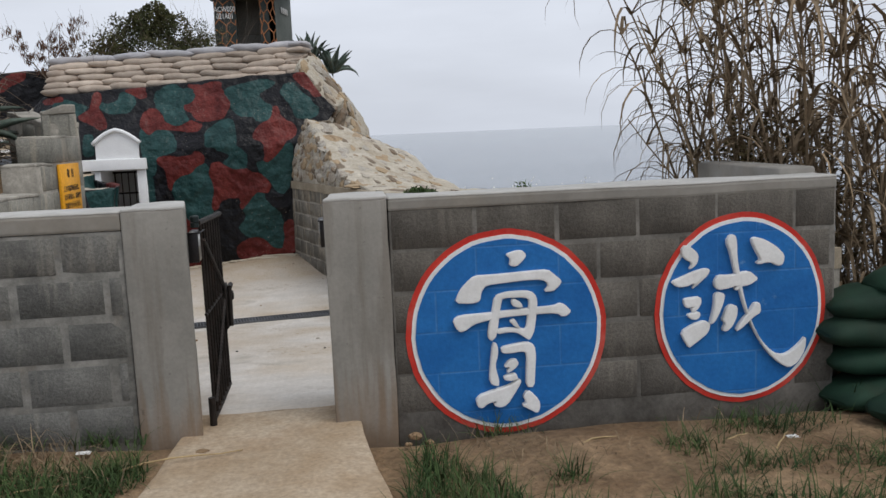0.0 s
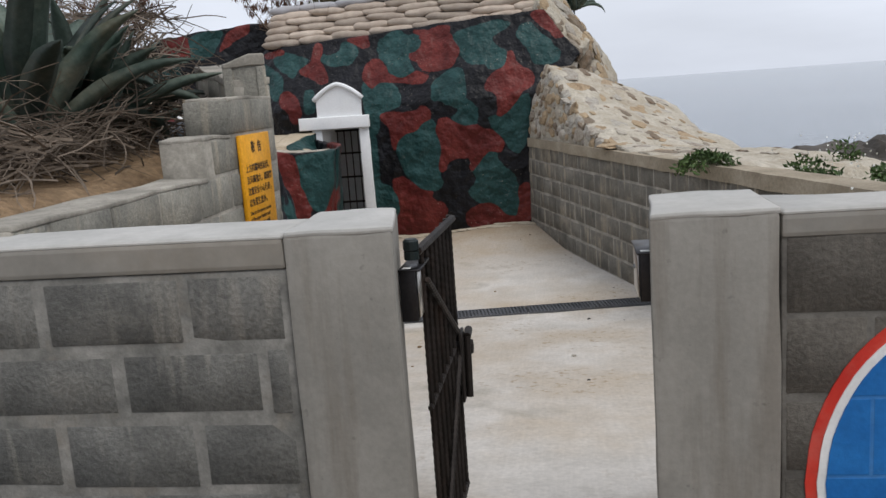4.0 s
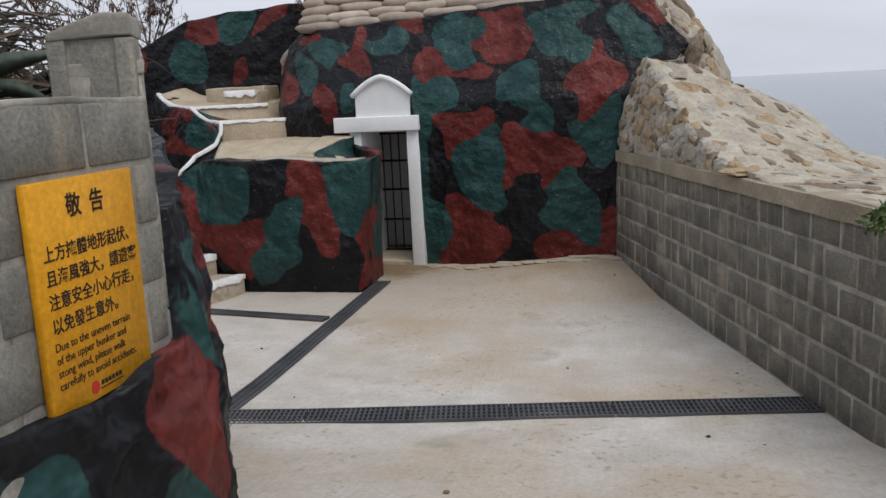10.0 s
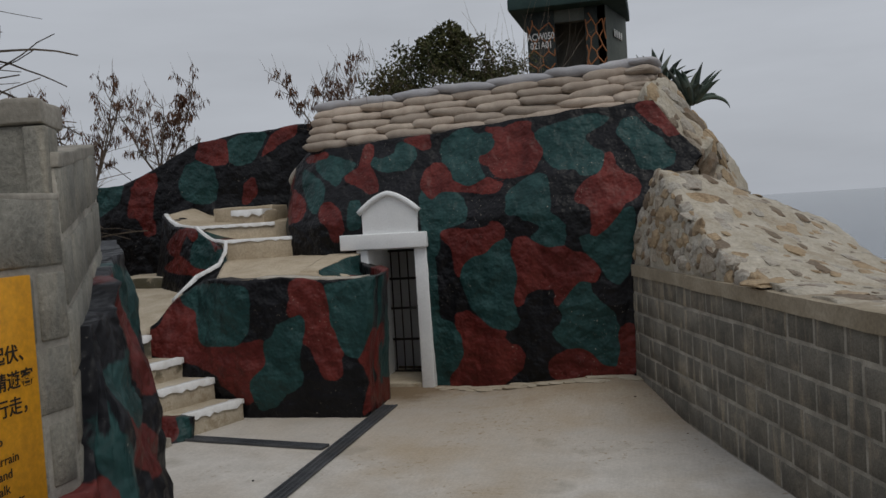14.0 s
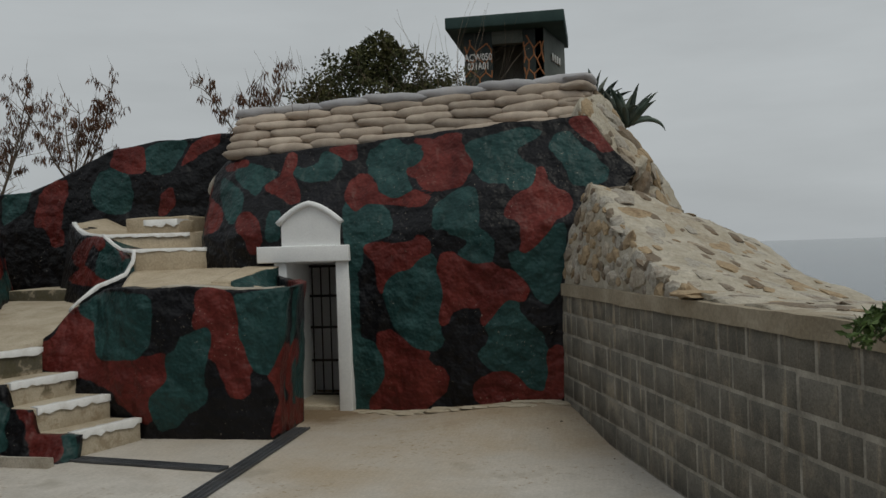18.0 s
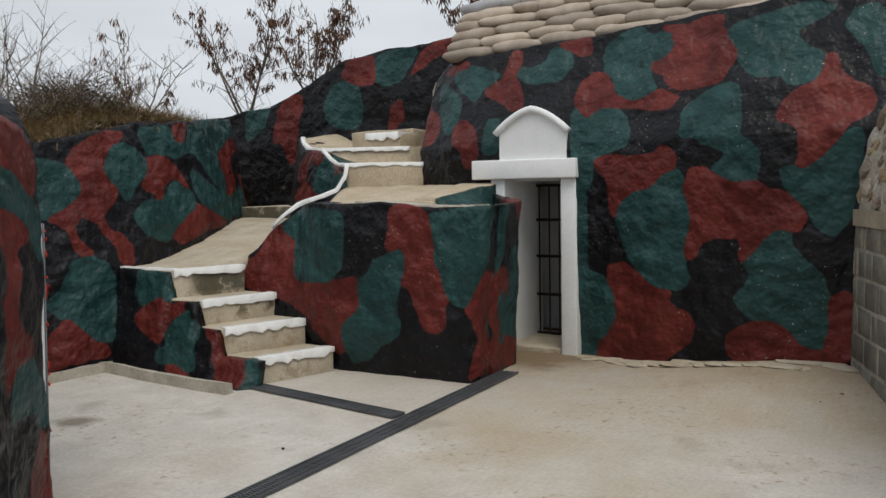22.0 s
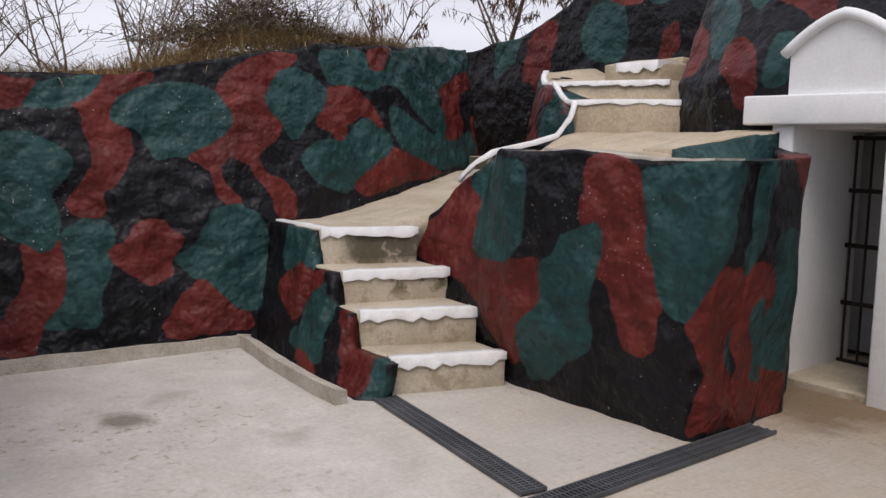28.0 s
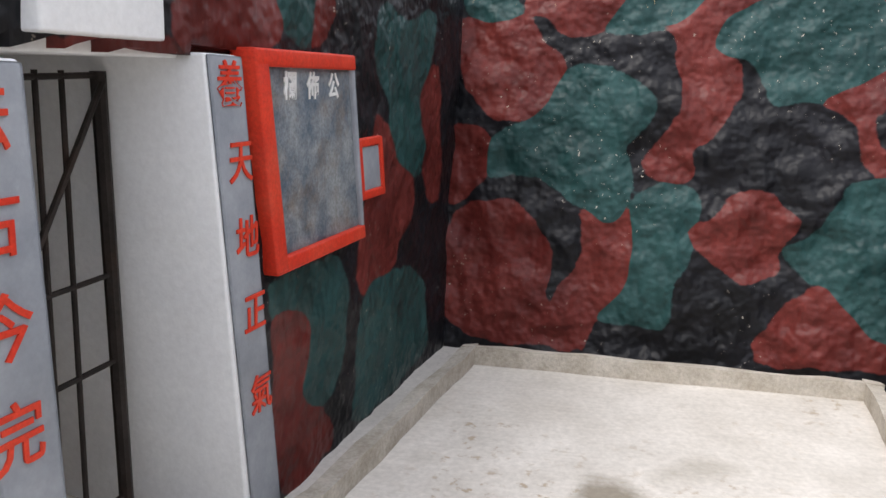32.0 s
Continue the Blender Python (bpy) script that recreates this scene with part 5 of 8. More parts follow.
# ---- the main bunker ----
def z_top(x):
    return bend(x, (-5.1, 2.15), (-4.8, 2.36), (-4.6, 2.56), (-4.34, 2.79), (-0.3, 3.0), (0.4, 3.0))


def camo(name, surf, nu, nv, depth, face, axes, label, relief=0.028, seed=0.0, category="wall", kind="structure", hole=None, grain=2.4):
    def uv(a, b):
        p = surf(a, b)
        return (p[0] if axes == "x" else p[1], p[2])
    ob = sheet(name, surf, nu, nv, depth, "camo", relief=relief, grain=grain, seed=seed, uv=uv, patches=PAINT.get(face, {}), hole=hole)
    return tagged(ob, label, category, kind=kind)


def bunker_surf(a, b):
    z = -0.08 + (z_top(-5.05 + 5.15 * a) + 0.08) * b
    x = -5.05 + (face_edge(z) + 5.05) * a
    return (x, face_y(x, z), z)


def in_door(a, b):
    x, y, z = bunker_surf(a, b)
    return -3.44 < x < -2.84 and z < 1.6


camo("wall_north", bunker_surf, 190, 110, (0.0, 0.7, 0.0), "face", "x", "camouflage-painted rough plaster bunker front", seed=1.0, hole=in_door)
roof_bm = prism([(-4.2, 13.6), (-0.3, 13.4), (0.0, 14.4), (-0.2, 16.0), (-4.6, 16.0)], 2.3, 2.86)
tagged(part("bunker_roof", rough_up(roof_bm, 1.0, 0.03, 3), "soil"), "earth-covered bunker roof", "roof", kind="structure")

# doorway: white surround, passage and iron grille
door = empty("door_1", -3.07, 12.73, 0.0)
tagged(door, "white cement bunker doorway with a gabled top", "doorway", kind="structure")
DO = -3.07


def white(name, x0, x1, y0, y1, z0, z1, label="", w=0.012):
    bm = bevel_box(x0 - DO, x1 - DO, y0 - 12.73, y1 - 12.73, z0, z1, w, 2)
    rough_up(bm, 4.0, 0.004)
    return part(name, bm, "white", door, label)


white("post", -2.86, -2.715, 12.73, 12.95, -0.03, 1.6)
white("lintel", -3.71, -2.69, 12.66, 12.95, 1.59, 1.765)
white("reveal", -3.54, -3.4, 12.72, 13.6, 0.0, 1.6, "thick white passage side")
white("reveal", -2.84, -2.76, 12.96, 13.95, 0.0, 1.6)
white("soffit", -3.9, -2.76, 12.96, 14.1, 1.57, 1.64)
gable = bmesh.new()
outline = [(-3.44, 1.765), (-2.79, 1.765), (-2.79, 2.0), (-2.83, 2.03)]
for k in range(9):
    u = k / 8
    x = -2.84 + (-3.39 + 2.84) * u
    outline.append((x, 2.04 + 0.145 * math.sin(u * math.pi) ** 0.8))
outline += [(-3.4, 2.03), (-3.44, 2.0)]
lo = [gable.verts.new((x - DO, 12.7 - 12.73, z)) for x, z in outline]
hi = [gable.verts.new((x - DO, 12.95 - 12.73, z)) for x, z in outline]
gable.faces.new(lo)
gable.faces.new(hi[::-1])
for i in range(len(lo)):
    j = (i + 1) % len(lo)
    gable.faces.new((lo[j], lo[i], hi[i], hi[j]))
bmesh.ops.recalc_face_normals(gable, faces=gable.faces)
part("gable", gable, "white", door)
rim = []
for k in range(15):
    u = k / 14
    rim.append((-2.76 + (-3.47 + 2.76) * u - DO, 12.68 - 12.73, 2.0 + 0.06 * (1 - abs(2 * u - 1)) + 0.15 * math.sin(u * math.pi) ** 0.9))
part("moulding", tube(rim, 0.032, sides=8), "white", door)
sill = bevel_box(-3.42 - DO, -2.86 - DO, 0.03, 0.9, -0.03, 0.05, 0.01)
part("threshold", rough_up(sill, 3.0, 0.01), "step", door, "sandy cement threshold")
back = bevel_box(-3.9 - DO, -2.76 - DO, 1.35, 1.42, 0.0, 1.7, 0.004)
part("passage_end", back, "white", door, "white end of the passage")
grille = empty("iron_grille_door", -3.13, 13.45, 0.03)
tagged(grille, "black iron bar door closing the bunker passage", "iron door")
for i in range(6):
    bm = bmesh.new()
    rod(bm, (-0.24 + i * 0.105, 0, 0.03), (-0.24 + i * 0.105, 0, 1.5), 0.009)
    part("bar", bm, "iron", grille)
for z in (0.03, 0.42, 0.8, 1.16, 1.5):
    part("rail", bevel_box(-0.27, 0.3, -0.012, 0.012, z - 0.014, z + 0.014, 0.003, 1), "iron", grille)

# ---- the rounded block beside the door, its landing and the upper steps ----
def lump_top(x):
    return bend(x, (-5.62, 0.84), (-5.48, 0.96), (-5.29, 1.2), (-5.05, 1.34), (-4.85, 1.4), (-4.45, 1.41), (-3.85, 1.41), (-3.34, 1.36), (-2.88, 1.38))


def lump_surf(a, b):
    """Front face, then round the corner and along the passage side."""
    if a < 0.72:
        x = -5.62 + (2.52 + 0.2 * b) * (a / 0.72)
        z = -0.06 + (lump_top(x) + 0.06) * b
        return (x, lump_y(x, z), z)
    k = (a - 0.72) / 0.28
    p = bend(k, (0, -3.1), (0.12, -3.04), (0.4, -3.06), (0.7, -3.3), (1, -3.52)) + 0.2 * b * max(0.0, 1 - 1.6 * k)
    q = bend(k, (0, 11.3), (0.12, 11.36), (0.4, 11.9), (0.7, 12.4), (1, 12.72))
    z = -0.06 + 1.43 * b + 0.08 * k * b
    s = 0.07 * (1 - min(1, max(0, z) / 0.4)) + 0.1 * max(0, z - 1.15)
    return (p, q + s * (1 - k), z)


def lump_paint(a, b):
    p = lump_surf(a, b)
    if a <= 0.72:
        return (p[0], p[2])
    return (-3.1 + 0.2 * b + (a - 0.72) / 0.28 * 1.5, p[2])


lump = sheet("painted_block", lump_surf, 140, 56, (-0.02, 0.3, 0.0), "camo", relief=0.026, grain=2.4, seed=2.5, uv=lump_paint, patches=PAINT["lump"])
tagged(lump, "camouflage-painted rounded plaster block beside the steps", "plaster block", kind="structure")


def top_surf(a, b):
    """The tan walkway on the block, from its front edge back to the upper steps."""
    x0 = -4.93 - 0.27 * b
    x = x0 + (-3.0 - x0) * a
    y0 = lump_y(x, lump_top(x)) + 0.02
    y1 = bend(x, (-5.5, 12.5), (-5.2, 12.8), (-4.5, 13.2), (-4.0, 12.98), (-3.78, 12.85), (-3.72, 12.8), (-3.68, 12.06), (-3.4, 12.04), (-3.0, 11.6))
    y = y0 + (y1 - y0) * b
    z0 = lump_top(x) - 0.01
    rise = min(1.55, 1.43 + 0.15 * (y - 11.97)) + (z0 - 0.005 - 1.43) * step01(-3.76, -3.64, x)
    return (x, y, z0 + (rise - z0) * step01(0, 0.75, b))


walk_top = sheet("walkway", top_surf, 50, 34, (0.0, 0.06, -0.12), "tan", relief=0.02, grain=2.6, seed=3.3)
tagged(walk_top, "sandy cement walkway on the painted block", "walkway", kind="structure")


def shoulder_edge(b):
    """The walkway's edge above the painted dip, running back to the door."""
    return (bend(b, (0, -3.69), (0.7, -3.6), (1, -3.46)), 11.95 + 0.82 * b, 1.425 + 0.13 * b)


def shoulder_surf(a, b):
    x, y, z = shoulder_edge(b)
    return (-3.9 + (x + 3.9) * a, y, z + 0.006)


part_shoulder = sheet("walkway_shoulder", shoulder_surf, 10, 16, (0.0, 0.03, -0.2), "tan", relief=0.012, grain=2.6, seed=3.4)
tagged(part_shoulder, "sandy cement shoulder of the walkway", "walkway", kind="structure")


def hollow_surf(a, b):
    """Painted dip between the walkway and the door's side."""
    x, y, z = shoulder_edge(b)
    return (x + (bend(b, (0, -3.12), (0.55, -3.36), (1, -3.5)) - x) * a, y + 0.02 * a, z - 0.004 - (z - 1.31) * math.sin(a * math.pi / 2))


patch("hollow", "green", (-3.9, 1.2), (-3.44, 1.2), (-3.42, 1.7), (-3.9, 1.7))
patch("hollow", "red", (-3.41, 1.2), (-3.0, 1.2), (-3.0, 1.7), (-3.39, 1.7))
camo("painted_hollow", hollow_surf, 20, 24, (0.0, 0.0, -0.3), "hollow", "x", "camouflage-painted dip beside the doorway", relief=0.01, seed=4.4)


def edge_line(points, width, name, parent=None, high=0.02):
    """A brushed white line along an edge: a thin uneven strip."""
    bm = bmesh.new()
    rng = random.Random(len(points) * 7 + int(points[0][0] * 100))
    pts = [Vector(p) for p in points]
    fine = []
    for p, q in zip(pts, pts[1:]):
        n = max(2, int((q - p).length / 0.05))
        fine += [p.lerp(q, i / n) for i in range(n)]
    fine.append(pts[-1])
    rows = []
    for i, p in enumerate(fine):
        t = fine[min(i + 1, len(fine) - 1)] - fine[max(i - 1, 0)]
        side = Vector((-t.y, t.x, 0))
        side = side.normalized() if side.length > 1e-4 else Vector((1, 0, 0))
        w = width * rng.uniform(0.75, 1.25)
        rows.append([bm.verts.new(p + side * (-0.012) + Vector((0, 0, -high * rng.uniform(0.8, 1.6)))), bm.verts.new(p + side * (-0.012) + Vector((0, 0, 0.006))), bm.verts.new(p + side * w + Vector((0, 0, 0.006))), bm.verts.new(p + side * w + Vector((0, 0, -0.03)))])
    for r0, r1 in zip(rows, rows[1:]):
        for k in range(3):
            bm.faces.new((r0[k], r1[k], r1[k + 1], r0[k + 1])).smooth = True
    bm.faces.new(rows[0])
    bm.faces.new(rows[-1][::-1])
    bmesh.ops.recalc_face_normals(bm, faces=bm.faces)
    return bm


def stair(points, z0, z1, parent, nose, material="step", wide=0.09):
    """One cement step with a brushed white nosing along its front edge."""
    bm = prism(points, z0, z1, 0.02, 2)
    rough_up(bm, 3.0, 0.012, 1)
    ob = part("step", bm, material, parent)
    part("nosing", edge_line(nose, wide, "nosing", high=0.045 * wide / 0.09), "edge_white", ob, "brushed white edge line")


lower = empty("lower_stairs", -4.45, 10.9, 0.0)
tagged(lower, "four sandy cement steps with white edges", "stairs", kind="structure")


def rel(ob, pts, z=None):
    c = ob.matrix_world.translation
    return [(p[0] - c.x, p[1] - c.y) + ((p[2] - c.z,) if len(p) > 2 else ()) for p in pts]


def step_row(parent, front_l, front_r, back, z0, z1):
    """front_l, front_r: plan of the step's front edge; back: how far it runs to the west."""
    (xl, yl), (xr, yr) = front_l, front_r
    pts = [(xl, yl), (xr, yr), (xr - back, yr + 0.12), (xl - back, yl + 0.02)]
    nose = [(xr, yr, z1), (xr * 0.5 + xl * 0.5 + 0.01, yr * 0.5 + yl * 0.5, z1), (xl, yl, z1)]
    stair(rel(parent, pts), z0, z1, parent, rel(parent, nose)[::-1])


step_row(lower, (-4.56, 10.62), (-4.33, 11.3), 0.75, -0.05, 0.205)
step_row(lower, (-4.93, 10.65), (-4.67, 11.36), 0.8, 0.0, 0.415)
step_row(lower, (-5.23, 10.71), (-5.06, 11.44), 0.8, 0.1, 0.615)
step_row(lower, (-5.62, 10.78), (-5.42, 11.44), 0.7, 0.2, 0.855)


def landing_surf(a, b):
    y = 10.78 + 3.52 * b
    xl = left_x(min(y, 13.7), 0.9) - 0.06
    xr = bend(y, (10.76, -5.72), (11.42, -5.58), (11.75, -5.52), (12.0, -5.3), (12.3, -5.1), (12.9, -5.5), (13.3, -6.05), (14.3, -6.3))
    x = xl + (xr - xl) * a
    return (x, y, bend(y, (10.7, 0.845), (11.2, 0.86), (11.5, 0.9), (12.3, 1.06), (13.2, 1.19), (14.3, 1.25)))


landing = sheet("landing", landing_surf, 24, 50, (0.0, 0.05, -0.4), "step", relief=0.008, grain=2.4, seed=5.1)
part("top_step", rough_up(prism([(-7.34, 13.5), (-6.3, 13.4), (-6.3, 14.4), (-7.5, 14.4)], 1.0, 1.34, 0.02), 2.0, 0.015, 1), "step", landing)
tagged(landing, "sandy cement landing ramp between painted walls", "landing", kind="structure")


def side_surf(a, b):
    """Painted cheek wall under the lower steps."""
    x = -6.32 + 1.84 * a
    y = bend(x, (-6.32, 10.6), (-5.3, 10.44), (-4.6, 10.36), (-4.48, 10.5))
    top = bend(x, (-6.32, 0.85), (-5.64, 0.845), (-5.6, 0.61), (-5.25, 0.605), (-5.21, 0.41), (-4.95, 0.405), (-4.91, 0.2), (-4.5, 0.19))
    z = -0.06 + (top + 0.06) * b
    y1 = bend(x, (-6.32, 10.78), (-5.6, 10.73), (-5.2, 10.645), (-4.9, 10.59), (-4.5, 10.56))
    return (x, y + (y1 - y) * b, z)


camo("stair_cheek", side_surf, 92, 26, (0.0, 0.07, 0.0), "side", "x", "camouflage-painted cheek wall of the steps", relief=0.016, seed=6.2)
cheek_edge = [(-6.34, 10.82, 0.862), (-5.62, 10.8, 0.862), (-5.56, 10.72, 0.6), (-5.24, 10.66, 0.6), (-5.22, 10.64, 0.41), (-4.9, 10.6, 0.4), (-4.87, 10.58, 0.2), (-4.56, 10.52, 0.19)]
tagged(part("edge_line", edge_line(cheek_edge[:2], 0.05, "edge_line"), "edge_white"), "brushed white line along the landing edge", "edge line", kind="structure")

# upper steps
upper_stairs = empty("upper_stairs", -5.0, 12.8, 1.4)
tagged(upper_stairs, "worn tan cement steps with white edges up to the roof", "stairs", kind="structure")


def up_step(front, back_y, z0, z1):
    pts = [(x, y) for x, y in front] + [(front[-1][0] + 0.1, back_y), (front[0][0] - 0.5, back_y)]
    nose = [(x, y, z1) for x, y in front]
    stair(rel(upper_stairs, pts), z0 - 1.4, z1 - 1.4, upper_stairs, rel(upper_stairs, nose), "tan", 0.05)


up_step([(-5.44, 12.93), (-5.3, 12.8), (-5.14, 12.7), (-4.95, 12.76), (-4.76, 12.86), (-4.47, 13.09)], 13.75, 1.3, 1.785)


def platform_edge(a):
    """Front edge of the platform, from its tip by the bank to the bunker."""
    x = bend(a, (0, -6.66), (0.12, -6.45), (0.3, -6.15), (0.55, -5.74), (0.75, -5.35), (1, -4.86))
    y = bend(a, (0, 13.86), (0.12, 13.62), (0.3, 13.36), (0.55, 13.06), (0.75, 13.22), (1, 13.44))
    z = bend(a, (0, 2.17), (0.12, 2.08), (0.3, 2.0), (0.55, 1.968), (1, 1.972))
    return x, y, z


def platform_surf(a, b):
    x, y, z = platform_edge(a)
    back = 14.5
    return (x + 0.08 * b, y + (back - y) * b, z + 0.06 * step01(0.1, 1.0, b))


c = upper_stairs.matrix_world.translation
plat = sheet("platform", lambda a, b: tuple(Vector(platform_surf(a, b)) - c), 40, 20, (0.0, 0.06, -0.75), "tan", upper_stairs, relief=0.012, grain=2.6, seed=3.9)
part("platform_edge", edge_line(rel(upper_stairs, [platform_edge(k / 14) for k in range(15)]), 0.04, "platform_edge", high=0.03), "edge_white", upper_stairs, "brushed white edge line")
part("top_step", rough_up(prism(rel(upper_stairs, [(-5.53, 13.6), (-5.07, 13.57), (-5.03, 13.9), (-5.52, 13.92)]), 0.55, 0.74, 0.025), 3.0, 0.014, 1), "tan", upper_stairs)
part("top_step_edge", edge_line(rel(upper_stairs, [(-5.53, 13.59, 2.145), (-5.07, 13.56, 2.145)]), 0.24, "top_step_edge", high=0.06), "edge_white", upper_stairs)
part("step", rough_up(prism(rel(upper_stairs, [(-5.98, 13.95), (-5.55, 13.86), (-5.1, 13.9), (-5.1, 14.4), (-6.0, 14.4)]), 0.55, 0.8, 0.025), 3.0, 0.014, 1), "tan", upper_stairs)


def knob_surf(a, b):
    """Painted flank below the platform, running down beside the steps to the walkway."""
    x = bend(a, (0, -6.68), (0.2, -6.28), (0.45, -5.76), (0.62, -5.44), (0.8, -5.18), (0.9, -5.2), (1.0, -5.24))
    y = bend(a, (0, 13.84), (0.2, 13.42), (0.45, 13.03), (0.62, 12.88), (0.8, 12.6), (0.9, 12.3), (1.0, 11.98))
    top = bend(a, (0, 2.15), (0.2, 2.0), (0.45, 1.95), (0.62, 1.78), (0.74, 1.72), (0.8, 1.5), (0.9, 1.44), (1.0, 1.36))
    z = 0.95 + (top - 0.95) * b
    return (x - 0.14 * (1 - b), y - 0.16 * (1 - b), z)


camo("painted_flank", knob_surf, 60, 34, (0.15, 0.4, 0.0), "knob", "x", "camouflage-painted flank below the upper steps", relief=0.014, seed=8.0)
part_edge = edge_line([(-5.75, 13.06, 1.975), (-5.56, 12.96, 1.86), (-5.43, 12.9, 1.8), (-5.3, 12.79, 1.795), (-5.15, 12.68, 1.78), (-5.14, 12.62, 1.66), (-5.17, 12.52, 1.53), (-5.2, 12.3, 1.47), (-5.2, 12.05, 1.425), (-5.12, 11.85, 1.4), (-5.16, 11.74, 1.33), (-5.3, 11.72, 1.2)], 0.028, "edge_line")
tagged(part("edge_line", part_edge, "edge_white"), "brushed white line along the upper steps", "edge line", kind="structure")
pale = rough_up(tube([(x, face_y(x, z) + 0.03, z) for x, z in ((-4.97, 2.36), (-4.9, 2.44), (-4.8, 2.5), (-4.66, 2.56), (-4.52, 2.6))], 0.075, sides=10, taper=0.6), 5.0, 0.03)
tagged(part("bare_edge", pale, "kerb"), "bare pale plaster strip at the bunker corner", "plaster edge", kind="structure")
front_lip = edge_line([(x, lump_y(x, lump_top(x)) + 0.035, lump_top(x) + 0.008) for x in (-3.0, -3.2, -3.5, -3.8, -4.1)][::-1], 0.2, "worn_edge", high=0.012)
tagged(part("worn_edge", front_lip, "kerb"), "pale worn cement lip along the walkway", "edge line", kind="structure")


def upper_surf(a, b):
    x = -9.2 + 4.6 * a
    top = bend(x, (-9.2, 2.5), (-8.3, 2.62), (-7.75, 2.64), (-7.15, 2.86), (-6.5, 3.16), (-5.1, 3.3), (-4.6, 3.3))
    z = 1.0 + (top - 1.0) * b
    return (x, 14.6 - 0.15 * math.sin(a * 3) + 0.1 * b, z)


camo("wall_upper", upper_surf, 130, 64, (0, 0.6, 0), "upper", "x", "camouflage-painted upper bunker wall behind the steps", seed=9.0)
def west_surf(a, b):
    y = 8.1 + 5.6 * a
    top = bend(y, (8.1, 1.86), (8.8, 1.82), (9.9, 1.88), (10.8, 2.09), (11.4, 2.2), (12.9, 2.34), (13.7, 2.44))
    z = -0.06 + (top + 0.06) * b
    return (left_x(y, z), y, z)


camo("wall_west", west_surf, 200, 84, (-0.45, 0, 0), "west", "y", "camouflage-painted rough plaster yard wall", relief=0.035, seed=10.0, grain=2.8)

# ---- second bunker with its doorway ----
def second_surf(a, b):
    x = -6.75 + 3.25 * a
    z = -0.06 + bend(x, (-6.7, 1.95), (-4.0, 2.12), (-3.65, 2.0), (-3.47, 1.8)) * b
    return (x, panel_y(x, z), z)


def in_second_door(a, b):
    x, y, z = second_surf(a, b)
    return -4.5 < x < -3.5 and z < 1.43


camo("wall_second_bunker", second_surf, 96, 60, (0, -0.5, 0), "second", "x", "camouflage-painted second bunker front", relief=0.014, seed=12.0, hole=in_second_door)



def second_side_surf(a, b):
    """The side of the second bunker, from the rock bank to its corner."""
    x, y = -3.03 - 0.455 * a, 7.4 + 0.605 * a
    top = bend(a, (0, 1.9), (0.6, 1.84), (1, 1.74))
    return (x, y, -0.06 + (top + 0.06) * b)


patch("flank", "red", (7.422, 1.87), (7.782, 1.82), (7.968, 1.71), (7.979, 1.51), (7.805, 1.6), (7.431, 1.68))
patch("flank", "green", (7.432, 1.68), (7.79, 1.62), (7.965, 1.49), (7.984, 1.22), (7.91, 1.34), (7.798, 1.45), (7.437, 1.55))
patch("flank", "red", (7.441, 1.47), (7.827, 1.42), (7.881, 1.34), (7.735, 1.29), (7.789, 1.21), (7.714, 1.01), (7.779, 0.92), (7.883, 0.88), (7.866, 0.81), (7.697, 0.79), (7.472, 0.58))
patch("flank", "green", (7.697, 0.79), (7.867, 0.83), (7.936, 0.69), (7.997, 0.66), (7.984, 0.48), (7.889, 0.51), (7.905, 0.59), (7.769, 0.6), (7.669, 0.58))
patch("flank", "red", (7.936, 0.48), (8.006, 0.29), (8.001, 0.11), (7.802, 0.11), (7.858, 0.37))
patch("flank", "green", (7.481, 0.23), (7.643, 0.22), (7.665, 0.11), (7.484, 0.11))
camo("wall_second_bunker_side", second_side_surf, 44, 60, (-0.15, -0.12, 0), "flank", "y", "camouflage-painted side of the second bunker", relief=0.018, seed=12.6)


# ---- wall with the notice, and the painted rock at its foot ----
sign_wall = empty("wall_notice", -1.62, 4.0, 0.4)
tagged(sign_wall, "pale grey concrete block wall stepped along its top", "wall", kind="structure")
NS, NA, NE = Vector((-1.6, 2.99)), Vector((-1.55, 5.25)), Vector((-2.17, 6.25))
COURSE = 0.172


def inward(p, q, far):
    d = (q - p).normalized()
    return Vector((-d.y, d.x)) * far


def tier(y):
    """Top of the stepped wall."""
    return 1.709 if y < 4.34 else 1.881 if y < 4.64 else 2.053


def wall_run(p, q, z0, z1, lip, fall=0.0, climb=0.0):
    """Mortar core of a stretch and the uneven cap on it; its top may climb along it."""
    n = inward(p, q, 1.0)
    e = (q - p).normalized()
    plan = [p + n * 0.006, q + n * 0.006, q + n * 0.21, p + n * 0.21]

    def tilted(bm):
        for v in bm.verts:
            if v.co.z > z0 - 0.2:
                k = (Vector((v.co.x - 1.62, v.co.y + 4.0)) - p).dot(e) / (q - p).length
                v.co.z += climb * k - fall
        return bm

    part("mortar", tilted(prism([(v.x + 1.62, v.y - 4.0) for v in plan], z0 - 0.4, z1 - 0.4, 0.004, 1)), "mortar", sign_wall)
    plan = [p + n * 0.001, q + n * 0.001, q + n * 0.212, p + n * 0.212]
    part("cap", tilted(rough_up(prism([(v.x + 1.62, v.y - 4.0) for v in plan], z1 - 0.404, z1 - 0.4 + lip, 0.006, 2), 6.0, 0.01, 5)), "mortar", sign_wall, "rough mortar cap")


def along_wall(y):
    return NS + (NA - NS) * ((y - NS.y) / (NA.y - NS.y))


